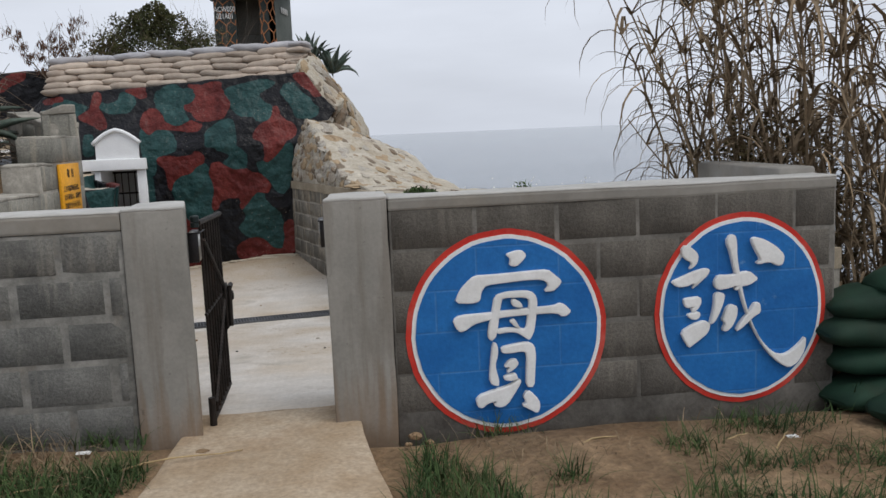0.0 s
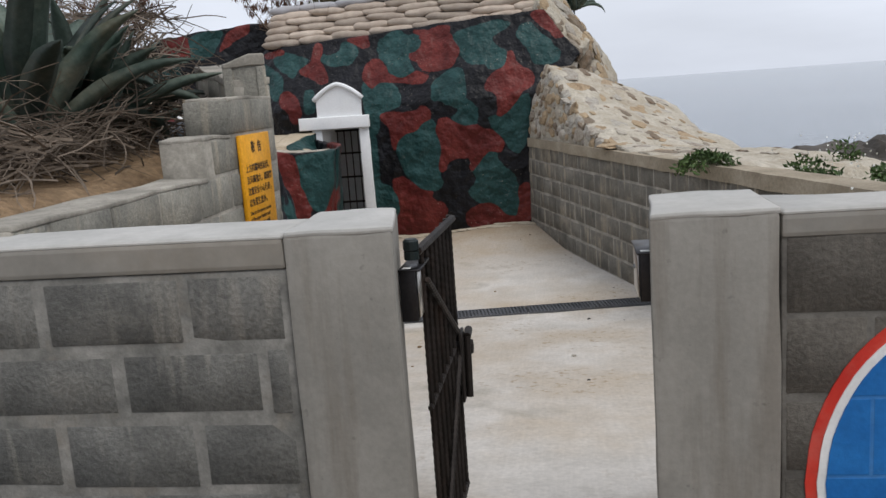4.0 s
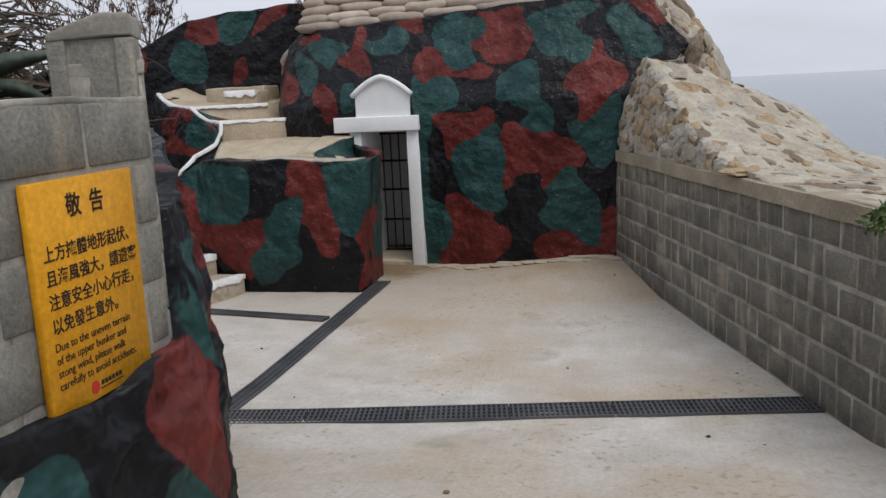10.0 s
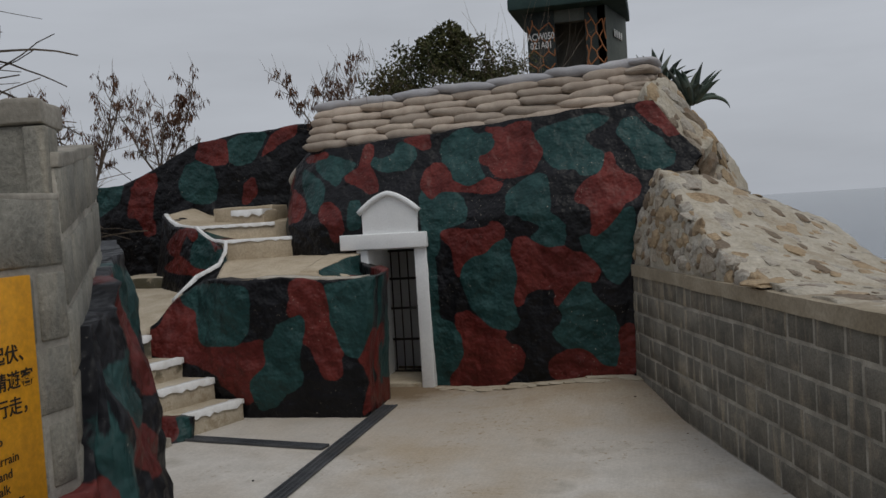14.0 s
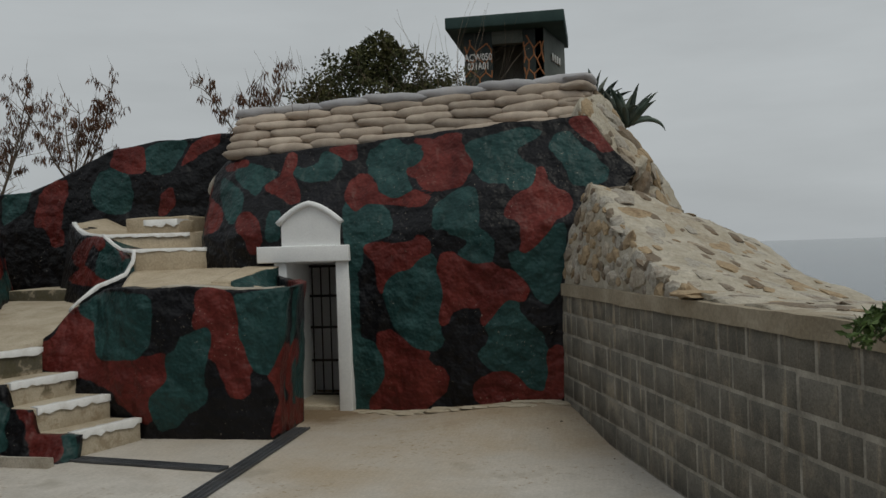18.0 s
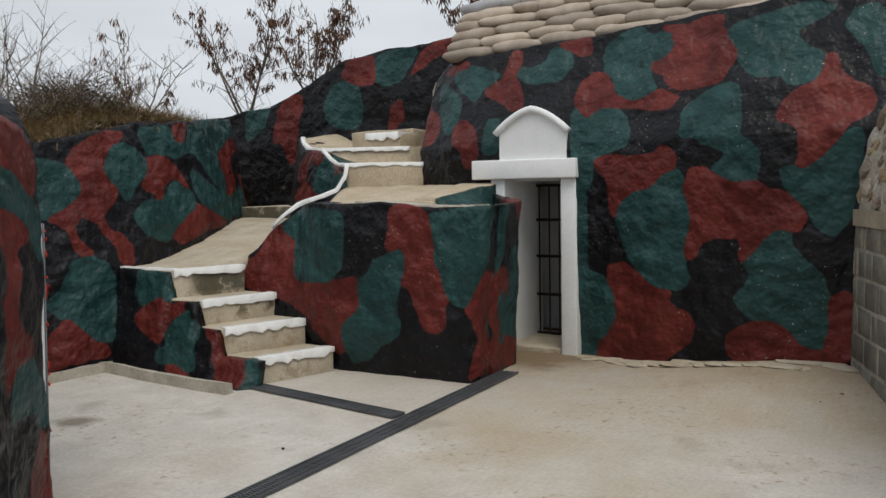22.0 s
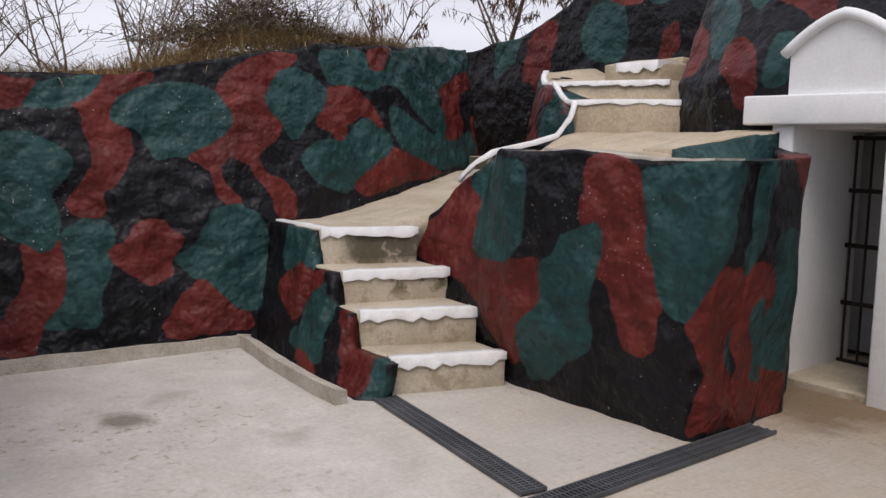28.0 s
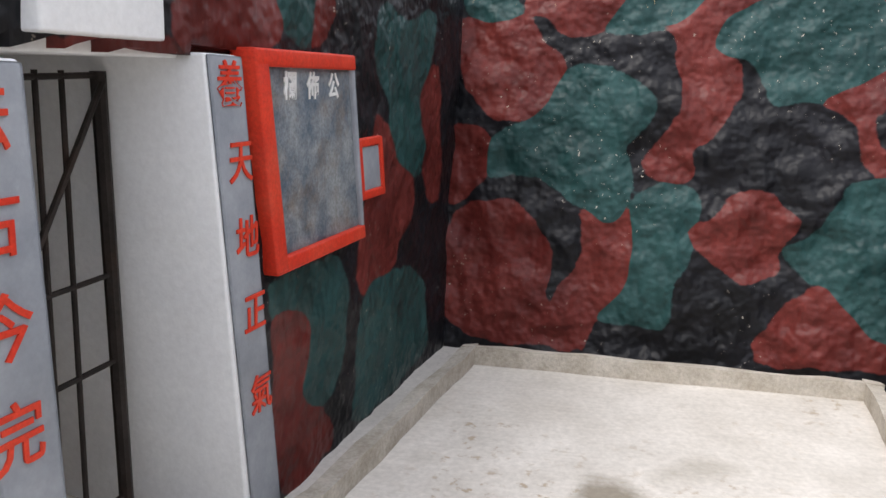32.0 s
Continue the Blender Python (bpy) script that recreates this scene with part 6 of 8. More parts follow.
for y0, y1 in ((2.99, 4.34), (4.34, 4.64), (4.64, 5.25)):
    wall_run(along_wall(y0), along_wall(y1), 0.5, tier((y0 + y1) / 2) - 0.004, 0.014)
wall_run(NA, NE, 1.0, 2.219, 0.035, 0.1, 0.13)
mid0, mid1 = NS + inward(NS, NA, 0.105), NA + inward(NS, NA, 0.105)
length = (NA - NS).length
block_wall(sign_wall, mid0, mid1, 1.365, 4, 0.21, "block_light", COURSE, 0.36, 0.011, 0.0005, 21, keep=lambda s, z: z < tier(NS.y + s / length * (NA.y - NS.y)), ragged=(0.0, 0.004, 0.01))
laid = set(sign_wall.children)
block_wall(sign_wall, NA + inward(NA, NE, 0.105), NE + inward(NA, NE, 0.105), 1.365, 5, 0.21, "block_light", COURSE, 0.36, 0.012, 0.0005, 22, ragged=(0.0, 0.004, 0.01))
for ob in sign_wall.children:
    if ob not in laid:
        k = (ob.matrix_world.translation.xy - NA).dot((NE - NA).normalized()) / (NE - NA).length
        ob.matrix_world = Matrix.Translation((0, 0, 0.13 * k - 0.1)) @ ob.matrix_world @ Matrix.Rotation(-0.11, 4, "Y")
stub = empty("wall_pier", -1.68, 5.2, 2.05)
bm = bevel_box(-0.11, 0.11, 0.012, 0.11, 0.004, 0.17, 0.006)
join(bm, bevel_box(-0.112, -0.062, 0.0, 0.05, 0.004, 0.168, 0.006))
join(bm, bevel_box(0.062, 0.112, 0.0, 0.05, 0.004, 0.168, 0.006))
part("block", rough_up(bm, 3.0, 0.005), "block_light", stub)
lump_cap = rough_up(bevel_box(-0.11, 0.11, -0.005, 0.16, 0.166, 0.19, 0.01), 6.0, 0.012, 2)
for v in lump_cap.verts:
    v.co.z += 0.035 * step01(-0.11, 0.03, v.co.x) * (v.co.z > 0.18)
part("mortar_cap", lump_cap, "mortar", stub, "lumpy mortar on top")
stub.matrix_world = pose(-1.655, 5.17, 2.05, rz=22)
tagged(stub, "upright concrete block end with mortar on top", "concrete block")


def rock_surf(a, b):
    y = 3.0 + 4.62 * a
    top = bend(y, (3.0, 1.4), (4.0, 1.42), (4.35, 1.37), (4.95, 1.325), (5.24, 1.34), (5.33, 1.45), (5.4, 1.71), (6.25, 1.87), (6.7, 1.93), (7.2, 1.8), (7.62, 1.85))
    f = floor_z(-1.7, y) - 0.06
    z = f + (top - f) * b
    x = bend(y, (3.0, -1.6), (4.4, -1.57), (5.2, -1.54), (5.35, -1.585), (5.6, -1.71), (6.0, -1.95), (6.5, -2.3), (7.1, -2.72), (7.5, -3.06), (7.62, -3.2))
    bulge = 0.08 * math.sin(min(1.0, b * 1.05) * math.pi) * step01(4.4, 5.4, y) * step01(7.6, 6.6, y)
    return (x + bulge + 0.05 * (1 - b), y + 0.05 * bulge, z)


camo("painted_rock", rock_surf, 150, 60, (-0.6, -0.05, 0), "rock", "y", "camouflage-painted rock bank below the notice wall", relief=0.05, seed=14.0)


# ---- kerb round the west corner of the yard ----
def kerb(points, width=0.075, z=0.075, rough=0.012):
    pts = [Vector(p) for p in points]
    bm = bmesh.new()
    for p, q in zip(pts, pts[1:]):
        d = (q - p).normalized()
        n = Vector((-d.y, d.x)) * width
        vs = []
        cuts = max(2, int((q - p).length / 0.12))
        for i in range(cuts + 1):
            c = p.lerp(q, i / cuts)
            vs.append([bm.verts.new((c.x + k * n.x, c.y + k * n.y, h)) for k, h in ((-0.1, -0.05), (0, z), (1, z + 0.012), (1, -0.05))])
        for r0, r1 in zip(vs, vs[1:]):
            for k in range(3):
                bm.faces.new((r0[k], r1[k], r1[k + 1], r0[k + 1]))
        bm.faces.new(vs[0][::-1])
        bm.faces.new(vs[-1])
    bmesh.ops.recalc_face_normals(bm, faces=bm.faces)
    rough_up(bm, 4.0, rough)
    return bm


kerb_line = [(-4.56, 10.33), (-5.0, 10.345), (-5.4, 10.39), (-6.16, 10.5), (-6.3, 8.58), (-4.65, 8.27), (-4.5, 8.24)]
kb = kerb(kerb_line)
foot_line = [(-5.4, 10.375), (-6.15, 10.49), (-6.29, 8.6), (-4.65, 8.285), (-4.5, 8.25)]
tagged(part("kerb_foot", kerb(foot_line, -0.085, 0.012, 0.005), "floor"), "thin cement fillet along the foot of the kerb", "kerb", kind="structure")
tagged(part("kerb", kb, "kerb"), "low grey cement kerb along the painted walls", "kerb", kind="structure")


# ---- writing ----
def letters(name, text, size, material, m, parent=None, depth=0.003, bold=0.0, label="", align="CENTER"):
    """Text as a mesh: it lies in the pose m's x-y plane and stands out along its z."""
    cu = bpy.data.curves.new(name, "FONT")
    cu.body, cu.size, cu.extrude, cu.offset, cu.align_x, cu.align_y = text, size, depth / 2, bold, align, "CENTER"
    cu.resolution_u = 3
    tmp = bpy.data.objects.new(name, cu)
    scene.collection.objects.link(tmp)
    me = bpy.data.meshes.new_from_object(tmp.evaluated_get(bpy.context.evaluated_depsgraph_get()))
    bpy.data.objects.remove(tmp)
    me.transform(Matrix.Translation((0, 0, depth / 2)))
    me.materials.clear()
    ob = part(name, me, material, parent, label)
    ob.matrix_world = m
    return ob


def facing(origin, right, up=(0, 0, 1)):
    """A pose whose x runs along right and whose y runs up."""
    r = Vector(right).normalized()
    u = Vector(up)
    u = (u - r * u.dot(r)).normalized()
    n = r.cross(u)
    return Matrix(((r.x, u.x, n.x, origin[0]), (r.y, u.y, n.y, origin[1]), (r.z, u.z, n.z, origin[2]), (0, 0, 0, 1)))


def disc(r, depth, sides=72, uneven=0.004, seed=0):
    bm = bmesh.new()
    rng = random.Random(seed)
    ring = []
    for k in range(sides):
        a = k * math.tau / sides
        q = r * (1 + uneven * math.sin(3 * a + seed) + rng.uniform(-uneven, uneven))
        ring.append((q * math.cos(a), q * math.sin(a)))
    lo = [bm.verts.new((x, y, 0)) for x, y in ring]
    hi = [bm.verts.new((x, y, depth)) for x, y in ring]
    bm.faces.new(hi)
    bm.faces.new(lo[::-1])
    for k in range(sides):
        bm.faces.new((lo[k], lo[(k + 1) % sides], hi[(k + 1) % sides], hi[k]))
    return bm


def motto(x, z, rx, rz, label, seed):
    """A painted roundel with a raised character."""
    ob = empty("roundel", x, GY - 0.001, z)
    base = facing((x, GY - 0.004, z), (1, 0, 0))
    for nm, k, d0, mt in (("red_ring", 1.0, 0.0, "red"), ("white_ring", 0.945, 0.004, "letter"), ("blue_field", 0.905, 0.008, "blue")):
        o = part(nm, disc(1.0, 0.004, seed=seed), mt, ob)
        o.matrix_world = base @ Matrix.Translation((0, 0, d0)) @ Matrix.Diagonal((rx * k, rz * k, 1, 1))
    return tagged(ob, label, "painted roundel", "roundels")


def stroke(ob, *outline):
    """One raised brush stroke of cement, with rounded edges; the outline is (x, z) on the wall."""
    pts = smooth_outline(list(outline), 1, 0.22)
    top_y = GY - 0.032 - 0.0012 * len(ob.children)
    bm = bmesh.new()
    lo = [bm.verts.new((x, GY - 0.012, z)) for x, z in pts]
    hi = [bm.verts.new((x, top_y, z)) for x, z in pts]
    top = bm.faces.new(hi)
    n = len(pts)
    for i in range(n):
        bm.faces.new((lo[i], lo[(i + 1) % n], hi[(i + 1) % n], hi[i]))
    bm.faces.new(lo[::-1])
    bmesh.ops.recalc_face_normals(bm, faces=bm.faces)
    bmesh.ops.bevel(bm, geom=list(top.edges), offset=0.0045, segments=2, affect="EDGES")
    bmesh.ops.triangulate(bm, faces=[fc for fc in bm.faces if len(fc.verts) > 4], ngon_method="EAR_CLIP")
    bmesh.ops.transform(bm, matrix=ob.matrix_world.inverted(), verts=bm.verts)
    part("stroke", bm, "letter", ob, "raised white brush stroke")


first = motto(1.03, 1.04, 0.49, 0.5, "blue roundel with red rim and raised white character", 1)
stroke(first, (1.028, 1.42), (1.075, 1.434), (1.11, 1.436), (1.132, 1.411), (1.109, 1.38), (1.08, 1.358), (1.045, 1.365), (1.053, 1.395))
stroke(first, (0.779, 1.2), (0.802, 1.256), (0.836, 1.294), (0.879, 1.327), (0.944, 1.326), (1.038, 1.329), (1.131, 1.333), (1.234, 1.336), (1.266, 1.308), (1.301, 1.277), (1.284, 1.25), (1.256, 1.228), (1.209, 1.228), (1.235, 1.262), (1.205, 1.288), (1.13, 1.29), (1.037, 1.284), (0.931, 1.277), (0.909, 1.249), (0.901, 1.202), (0.859, 1.193))
stroke(first, (0.765, 1.119), (0.798, 1.141), (0.916, 1.143), (1.034, 1.15), (1.151, 1.155), (1.264, 1.158), (1.288, 1.17), (1.316, 1.157), (1.346, 1.123), (1.304, 1.097), (1.269, 1.121), (1.175, 1.122), (1.033, 1.119), (0.939, 1.108), (0.867, 1.093), (0.829, 1.066), (0.8, 1.058), (0.777, 1.082))
stroke(first, (0.97, 1.226), (1.012, 1.224), (0.996, 1.165), (0.98, 1.057), (0.97, 1.023), (0.948, 1.005), (0.932, 1.021), (0.933, 1.06), (0.951, 1.131))
stroke(first, (0.972, 1.226), (1.036, 1.241), (1.129, 1.24), (1.164, 1.226), (1.178, 1.189), (1.17, 1.118), (1.159, 1.045), (1.144, 1.012), (1.13, 0.998), (1.107, 1.015), (1.074, 1.039), (1.031, 1.044), (0.977, 1.037), (0.978, 1.062), (1.032, 1.066), (1.091, 1.059), (1.117, 1.053), (1.127, 1.12), (1.138, 1.192), (1.117, 1.208), (1.023, 1.211), (1.007, 1.205))
stroke(first, (1.049, 1.197), (1.065, 1.206), (1.1, 1.182), (1.104, 1.158), (1.072, 1.162), (1.053, 1.173))
stroke(first, (1.037, 1.097), (1.061, 1.11), (1.079, 1.08), (1.093, 1.054), (1.06, 1.071))
stroke(first, (0.952, 1.0), (0.978, 0.988), (0.977, 0.935), (0.961, 0.886), (0.979, 0.811), (0.976, 0.781), (0.94, 0.793), (0.931, 0.824), (0.938, 0.888))
stroke(first, (0.992, 0.973), (1.054, 0.984), (1.125, 0.991), (1.156, 0.972), (1.162, 0.923), (1.156, 0.849), (1.15, 0.765), (1.109, 0.768), (1.113, 0.852), (1.117, 0.931), (1.096, 0.947), (1.041, 0.94), (0.996, 0.943))
stroke(first, (1.002, 0.874), (1.029, 0.907), (1.064, 0.912), (1.078, 0.889), (1.056, 0.863), (1.022, 0.843), (1.018, 0.853), (1.033, 0.872))
stroke(first, (1.001, 0.829), (1.032, 0.837), (1.063, 0.84), (1.072, 0.81), (1.038, 0.804), (1.005, 0.809))
stroke(first, (0.861, 0.718), (0.877, 0.742), (0.93, 0.759), (0.978, 0.771), (1.026, 0.783), (1.079, 0.809), (1.088, 0.799), (1.054, 0.744), (1.014, 0.688), (0.976, 0.676), (0.945, 0.693), (0.964, 0.712), (0.916, 0.7), (0.892, 0.679), (0.87, 0.688))
stroke(first, (1.092, 0.719), (1.111, 0.75), (1.135, 0.741), (1.173, 0.698), (1.175, 0.66), (1.16, 0.634), (1.124, 0.656), (1.084, 0.679), (1.11, 0.692))
second = motto(2.215, 1.075, 0.445, 0.48, "blue roundel with red rim and raised flowing white character", 4)
stroke(second, (1.897, 1.394), (1.918, 1.414), (1.958, 1.393), (1.984, 1.363), (1.98, 1.326), (1.958, 1.299), (1.932, 1.291), (1.952, 1.323), (1.919, 1.339), (1.898, 1.364))
stroke(second, (1.842, 1.237), (1.891, 1.255), (1.949, 1.278), (2.009, 1.293), (2.042, 1.289), (2.033, 1.261), (1.992, 1.225), (1.964, 1.203), (1.95, 1.194), (1.964, 1.224), (1.915, 1.206), (1.868, 1.209))
stroke(second, (1.907, 1.149), (1.951, 1.153), (1.991, 1.155), (1.999, 1.126), (1.981, 1.093), (1.953, 1.076), (1.943, 1.093), (1.957, 1.107), (1.924, 1.099), (1.907, 1.12))
stroke(second, (1.922, 1.068), (1.953, 1.078), (1.986, 1.081), (1.993, 1.059), (1.972, 1.038), (1.939, 1.045))
stroke(second, (1.888, 0.983), (1.954, 1.02), (2.015, 1.035), (2.044, 1.014), (2.031, 0.971), (1.984, 0.935), (1.956, 0.917), (1.932, 0.899), (1.913, 0.93))
stroke(second, (2.121, 1.42), (2.141, 1.452), (2.17, 1.45), (2.178, 1.403), (2.178, 1.347), (2.192, 1.262), (2.207, 1.177), (2.224, 1.105), (2.253, 1.017), (2.3, 0.922), (2.354, 0.86), (2.405, 0.832), (2.449, 0.837), (2.509, 0.882), (2.544, 0.922), (2.539, 0.85), (2.504, 0.789), (2.456, 0.761), (2.405, 0.786), (2.342, 0.846), (2.283, 0.935), (2.242, 1.018), (2.206, 1.12), (2.183, 1.207), (2.155, 1.307), (2.143, 1.363))
stroke(second, (2.062, 1.23), (2.082, 1.256), (2.14, 1.252), (2.207, 1.264), (2.242, 1.267), (2.271, 1.243), (2.288, 1.224), (2.242, 1.197), (2.198, 1.192), (2.177, 1.171), (2.166, 1.183), (2.183, 1.198), (2.125, 1.186), (2.082, 1.181), (2.062, 1.202))
stroke(second, (2.248, 1.423), (2.271, 1.435), (2.323, 1.418), (2.382, 1.38), (2.423, 1.338), (2.417, 1.294), (2.388, 1.282), (2.347, 1.307), (2.288, 1.297), (2.277, 1.307), (2.3, 1.319), (2.271, 1.369))
stroke(second, (2.061, 1.16), (2.082, 1.172), (2.116, 1.161), (2.107, 1.114), (2.084, 1.059), (2.06, 1.021), (2.037, 1.012), (2.055, 1.075), (2.061, 1.117))
stroke(second, (2.125, 1.093), (2.154, 1.107), (2.18, 1.094), (2.177, 1.043), (2.154, 0.997), (2.124, 0.971), (2.101, 0.978), (2.119, 1.014), (2.101, 1.029), (2.113, 1.057))
stroke(second, (2.271, 1.107), (2.297, 1.105), (2.3, 1.056), (2.265, 1.039), (2.218, 0.997), (2.177, 0.969), (2.174, 0.981), (2.206, 1.027), (2.242, 1.061), (2.256, 1.088))

for ob in (first, second):
    ob.location.z -= 0.02

# ---- the gate ----
gate = empty("iron_gate", -0.398, 2.93, 0.665)
tagged(gate, "black iron gate of ribbed bars, standing open", "gate")


def rebar(a, b, r):
    """A ribbed reinforcing bar."""
    a, b = Vector(a), Vector(b)
    n = max(4, int((b - a).length / 0.012))
    bm = bmesh.new()
    rings = []
    t = (b - a).normalized()
    s = t.orthogonal().normalized()
    u = t.cross(s)
    for i in range(n + 1):
        q = r * (1.14 if i % 2 else 0.95)
        p = a.lerp(b, i / n)
        rings.append([bm.verts.new(p + (s * math.cos(k * math.tau / 6) + u * math.sin(k * math.tau / 6)) * q) for k in range(6)])
    for r0, r1 in zip(rings, rings[1:]):
        for k in range(6):
            bm.faces.new((r0[k], r0[(k + 1) % 6], r1[(k + 1) % 6], r1[k]))
    bm.faces.new(rings[0][::-1])
    bm.faces.new(rings[-1])
    return bm


for i in range(8):
    y = 0.03 + i * 0.084
    part("bar", rebar((0.0, y, -0.02), (0.0, y, 0.945), 0.0085), "iron", gate)
part("top_rail", rebar((0.0, -0.01, 0.945), (0.01, 0.635, 0.93), 0.012), "iron", gate)
part("bottom_rail", rebar((0.0, -0.02, -0.02), (0.0, 0.63, -0.02), 0.011), "iron", gate)
part("brace", rebar((0.014, 0.02, 0.86), (0.014, 0.61, 0.53), 0.008), "iron", gate)
part("brace", rebar((0.014, 0.02, 0.06), (0.014, 0.61, 0.5), 0.008), "iron", gate)
part("middle_rail", rebar((0.0, 0.0, 0.5), (0.0, 0.62, 0.5), 0.008), "iron", gate)
hinge = bmesh.new()
rod(hinge, (-0.016, -0.02, 0.925), (-0.016, -0.02, 0.948), 0.02, 14)
rod(hinge, (-0.016, -0.02, 0.951), (-0.016, -0.02, 0.974), 0.021, 14)
rod(hinge, (-0.016, -0.02, 0.974), (-0.016, -0.02, 0.98), 0.021, 14, 0.015)
part("hinge_cap", hinge, "cap_dark", gate, "dark green hinge cap")
foot = bmesh.new()
rod(foot, (0, -0.03, -0.06), (0, -0.03, 0.1), 0.017, 12)
part("hinge_foot", foot, "iron", gate)
latch = part("latch_plate", bevel_box(0.012, 0.024, 0.56, 0.64, 0.3, 0.55, 0.008), "iron", gate)
bolt = bmesh.new()
rod(bolt, (0.036, 0.6, 0.31), (0.036, 0.625, 0.52), 0.012, 10)
part("bolt", bolt, "iron", latch)
knob = bmesh.new()
rod(knob, (0.036, 0.62, 0.52), (0.036, 0.675, 0.53), 0.014, 10)
part("bolt_knob", knob, "iron", latch)
ringpts = [(0.045, 0.665 + 0.022 * math.cos(a), 0.47 + 0.022 * math.sin(a)) for a in [k * math.tau / 12 for k in range(13)]]
part("ring", tube(ringpts, 0.005, sides=5), "iron", latch)


def lock_box(x0, x1, y0, y1, z0, z1, plate, side, label):
    ob = empty("sensor_box", (x0 + x1) / 2, (y0 + y1) / 2, z0)
    cx, cy = (x0 + x1) / 2, (y0 + y1) / 2
    part("case", bevel_box(x0 - cx, x1 - cx, y0 - cy, y1 - cy, 0, z1 - z0, 0.003), "dark_sheet", ob)
    px0, px1, py0, py1 = plate
    lid = part("lid", bevel_box(px0 - cx, px1 - cx, py0 - cy, py1 - cy, z1 - z0, z1 - z0 + 0.005, 0.001, 1), "dark_sheet", ob, "dark overhanging lid")
    part("sticker", bevel_box(px0 - cx + 0.01, px0 - cx + 0.032, py0 - cy + 0.012, py0 - cy + 0.03, z1 - z0 + 0.006, z1 - z0 + 0.007, 0.0003, 1), "paper", lid, "white barcode sticker")
    plate_x = x1 - cx + 0.001 if side > 0 else x0 - cx - 0.004
    part("face_plate", bevel_box(plate_x, plate_x + 0.003, y0 - cy + 0.012, y1 - cy - 0.004, 0.008, z1 - z0 - 0.006, 0.001, 1), "plate", ob, "brushed steel face plate")
    screw = bmesh.new()
    rod(screw, (plate_x - 0.004, (y1 - y0) * 0.25, (z1 - z0) * 0.55), (plate_x + 0.008, (y1 - y0) * 0.25, (z1 - z0) * 0.55), 0.006, 8)
    part("screw", screw, "steel", ob)
    return tagged(ob, label, "sensor box", "boxes on the gate pillars")


lock_box(-0.448, -0.403, 2.885, 3.015, 1.425, 1.563, (-0.448, -0.388, 2.875, 3.035), 1, "dark metal box with steel plate on the hinge pillar")
lock_box(0.168, 0.235, 2.84, 2.985, 1.47, 1.594, (0.16, 0.235, 2.815, 2.995), -1, "dark metal box with steel plate on the latch pillar")


# ---- drains ----
def drain(a, b, half, label, step=0.028, lanes=3):
    """A steel grating on a dark sheet for its shaded channel, in pieces of about 0.6 m."""
    a, b = Vector(a), Vector(b)
    d = b - a
    turn = math.degrees(math.atan2(d.y, d.x))
    n = max(1, round(d.length / 0.62))
    length = d.length / n
    bm = bmesh.new()
    for sgn in (-1, 1):
        box(bm, 0.002, length - 0.002, sgn * half - 0.006 - 0.006 * sgn, sgn * half + 0.006 - 0.006 * sgn, 0.004, 0.022)
    frame_me = bpy.data.meshes.new("frame")
    bm.to_mesh(frame_me)
    bm.free()
    frame_me.materials.append(M["grate"])
    bm = bmesh.new()
    x = 0.008
    while x < length - 0.006:
        box(bm, x, x + step * 0.42, -half + 0.008, half - 0.008, 0.005, 0.019)
        x += step
    for k in range(1, lanes):
        y = -half + 2 * half * k / lanes
        box(bm, 0.004, length - 0.004, y - 0.005, y + 0.005, 0.0055, 0.0205)
    bars_me = bpy.data.meshes.new("bars")
    bm.to_mesh(bars_me)
    bm.free()
    bars_me.materials.append(M["grate"])
    # no channel is cut: its shade is put into this sheet's near-black colour
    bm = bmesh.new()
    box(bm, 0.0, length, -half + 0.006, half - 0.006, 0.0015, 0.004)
    shade_bed_me = bpy.data.meshes.new("bed")
    bm.to_mesh(shade_bed_me)
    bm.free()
    shade_bed_me.materials.append(M["dark"])
    for i in range(n):
        p, q = a + d * (i / n), a + d * ((i + 1) / n)
        z, z2 = floor_z(p.x, p.y), floor_z(q.x, q.y)
        ob = new("drain_grate")
        ob.empty_display_size = 0.1
        ob.matrix_world = pose(p.x, p.y, z, 0, -math.degrees(math.atan2(z2 - z, length)), turn)
        for nm, me in (("frame", frame_me), ("grid", bars_me), ("bed", shade_bed_me)):
            o = part(nm, me, None, ob)
            if nm == "bars":
                o["kind"] = "stuff"
        tagged(ob, label, "drain grate", "drain gratings")


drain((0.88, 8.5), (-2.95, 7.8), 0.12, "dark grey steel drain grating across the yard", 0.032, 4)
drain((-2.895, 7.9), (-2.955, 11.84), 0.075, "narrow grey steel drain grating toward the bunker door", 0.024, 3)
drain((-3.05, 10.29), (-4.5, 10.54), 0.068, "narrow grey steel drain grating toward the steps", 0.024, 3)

# ---- notice board on the block wall ----
notice = empty("notice_sign", -1.55, 4.9, 1.32)
tagged(notice, "yellow warning notice in Chinese and English on the wall", "sign")
NB = facing((-1.543, 4.909, 1.599), (0, 1, 0)) @ Matrix.Diagonal((0.94, 0.97, 1, 1))
pl = part("panel", bevel_box(-0.22, 0.22, -0.285, 0.285, -0.016, 0.004, 0.002, 1), "sign", notice)
pl.matrix_world = NB


def line(text, y, size, x=0.0, align="CENTER", bold=0.0):
    letters("writing", text, size, "ink", NB @ Matrix.Translation((x, y, 0.0045)), notice, 0.001, bold, align=align)


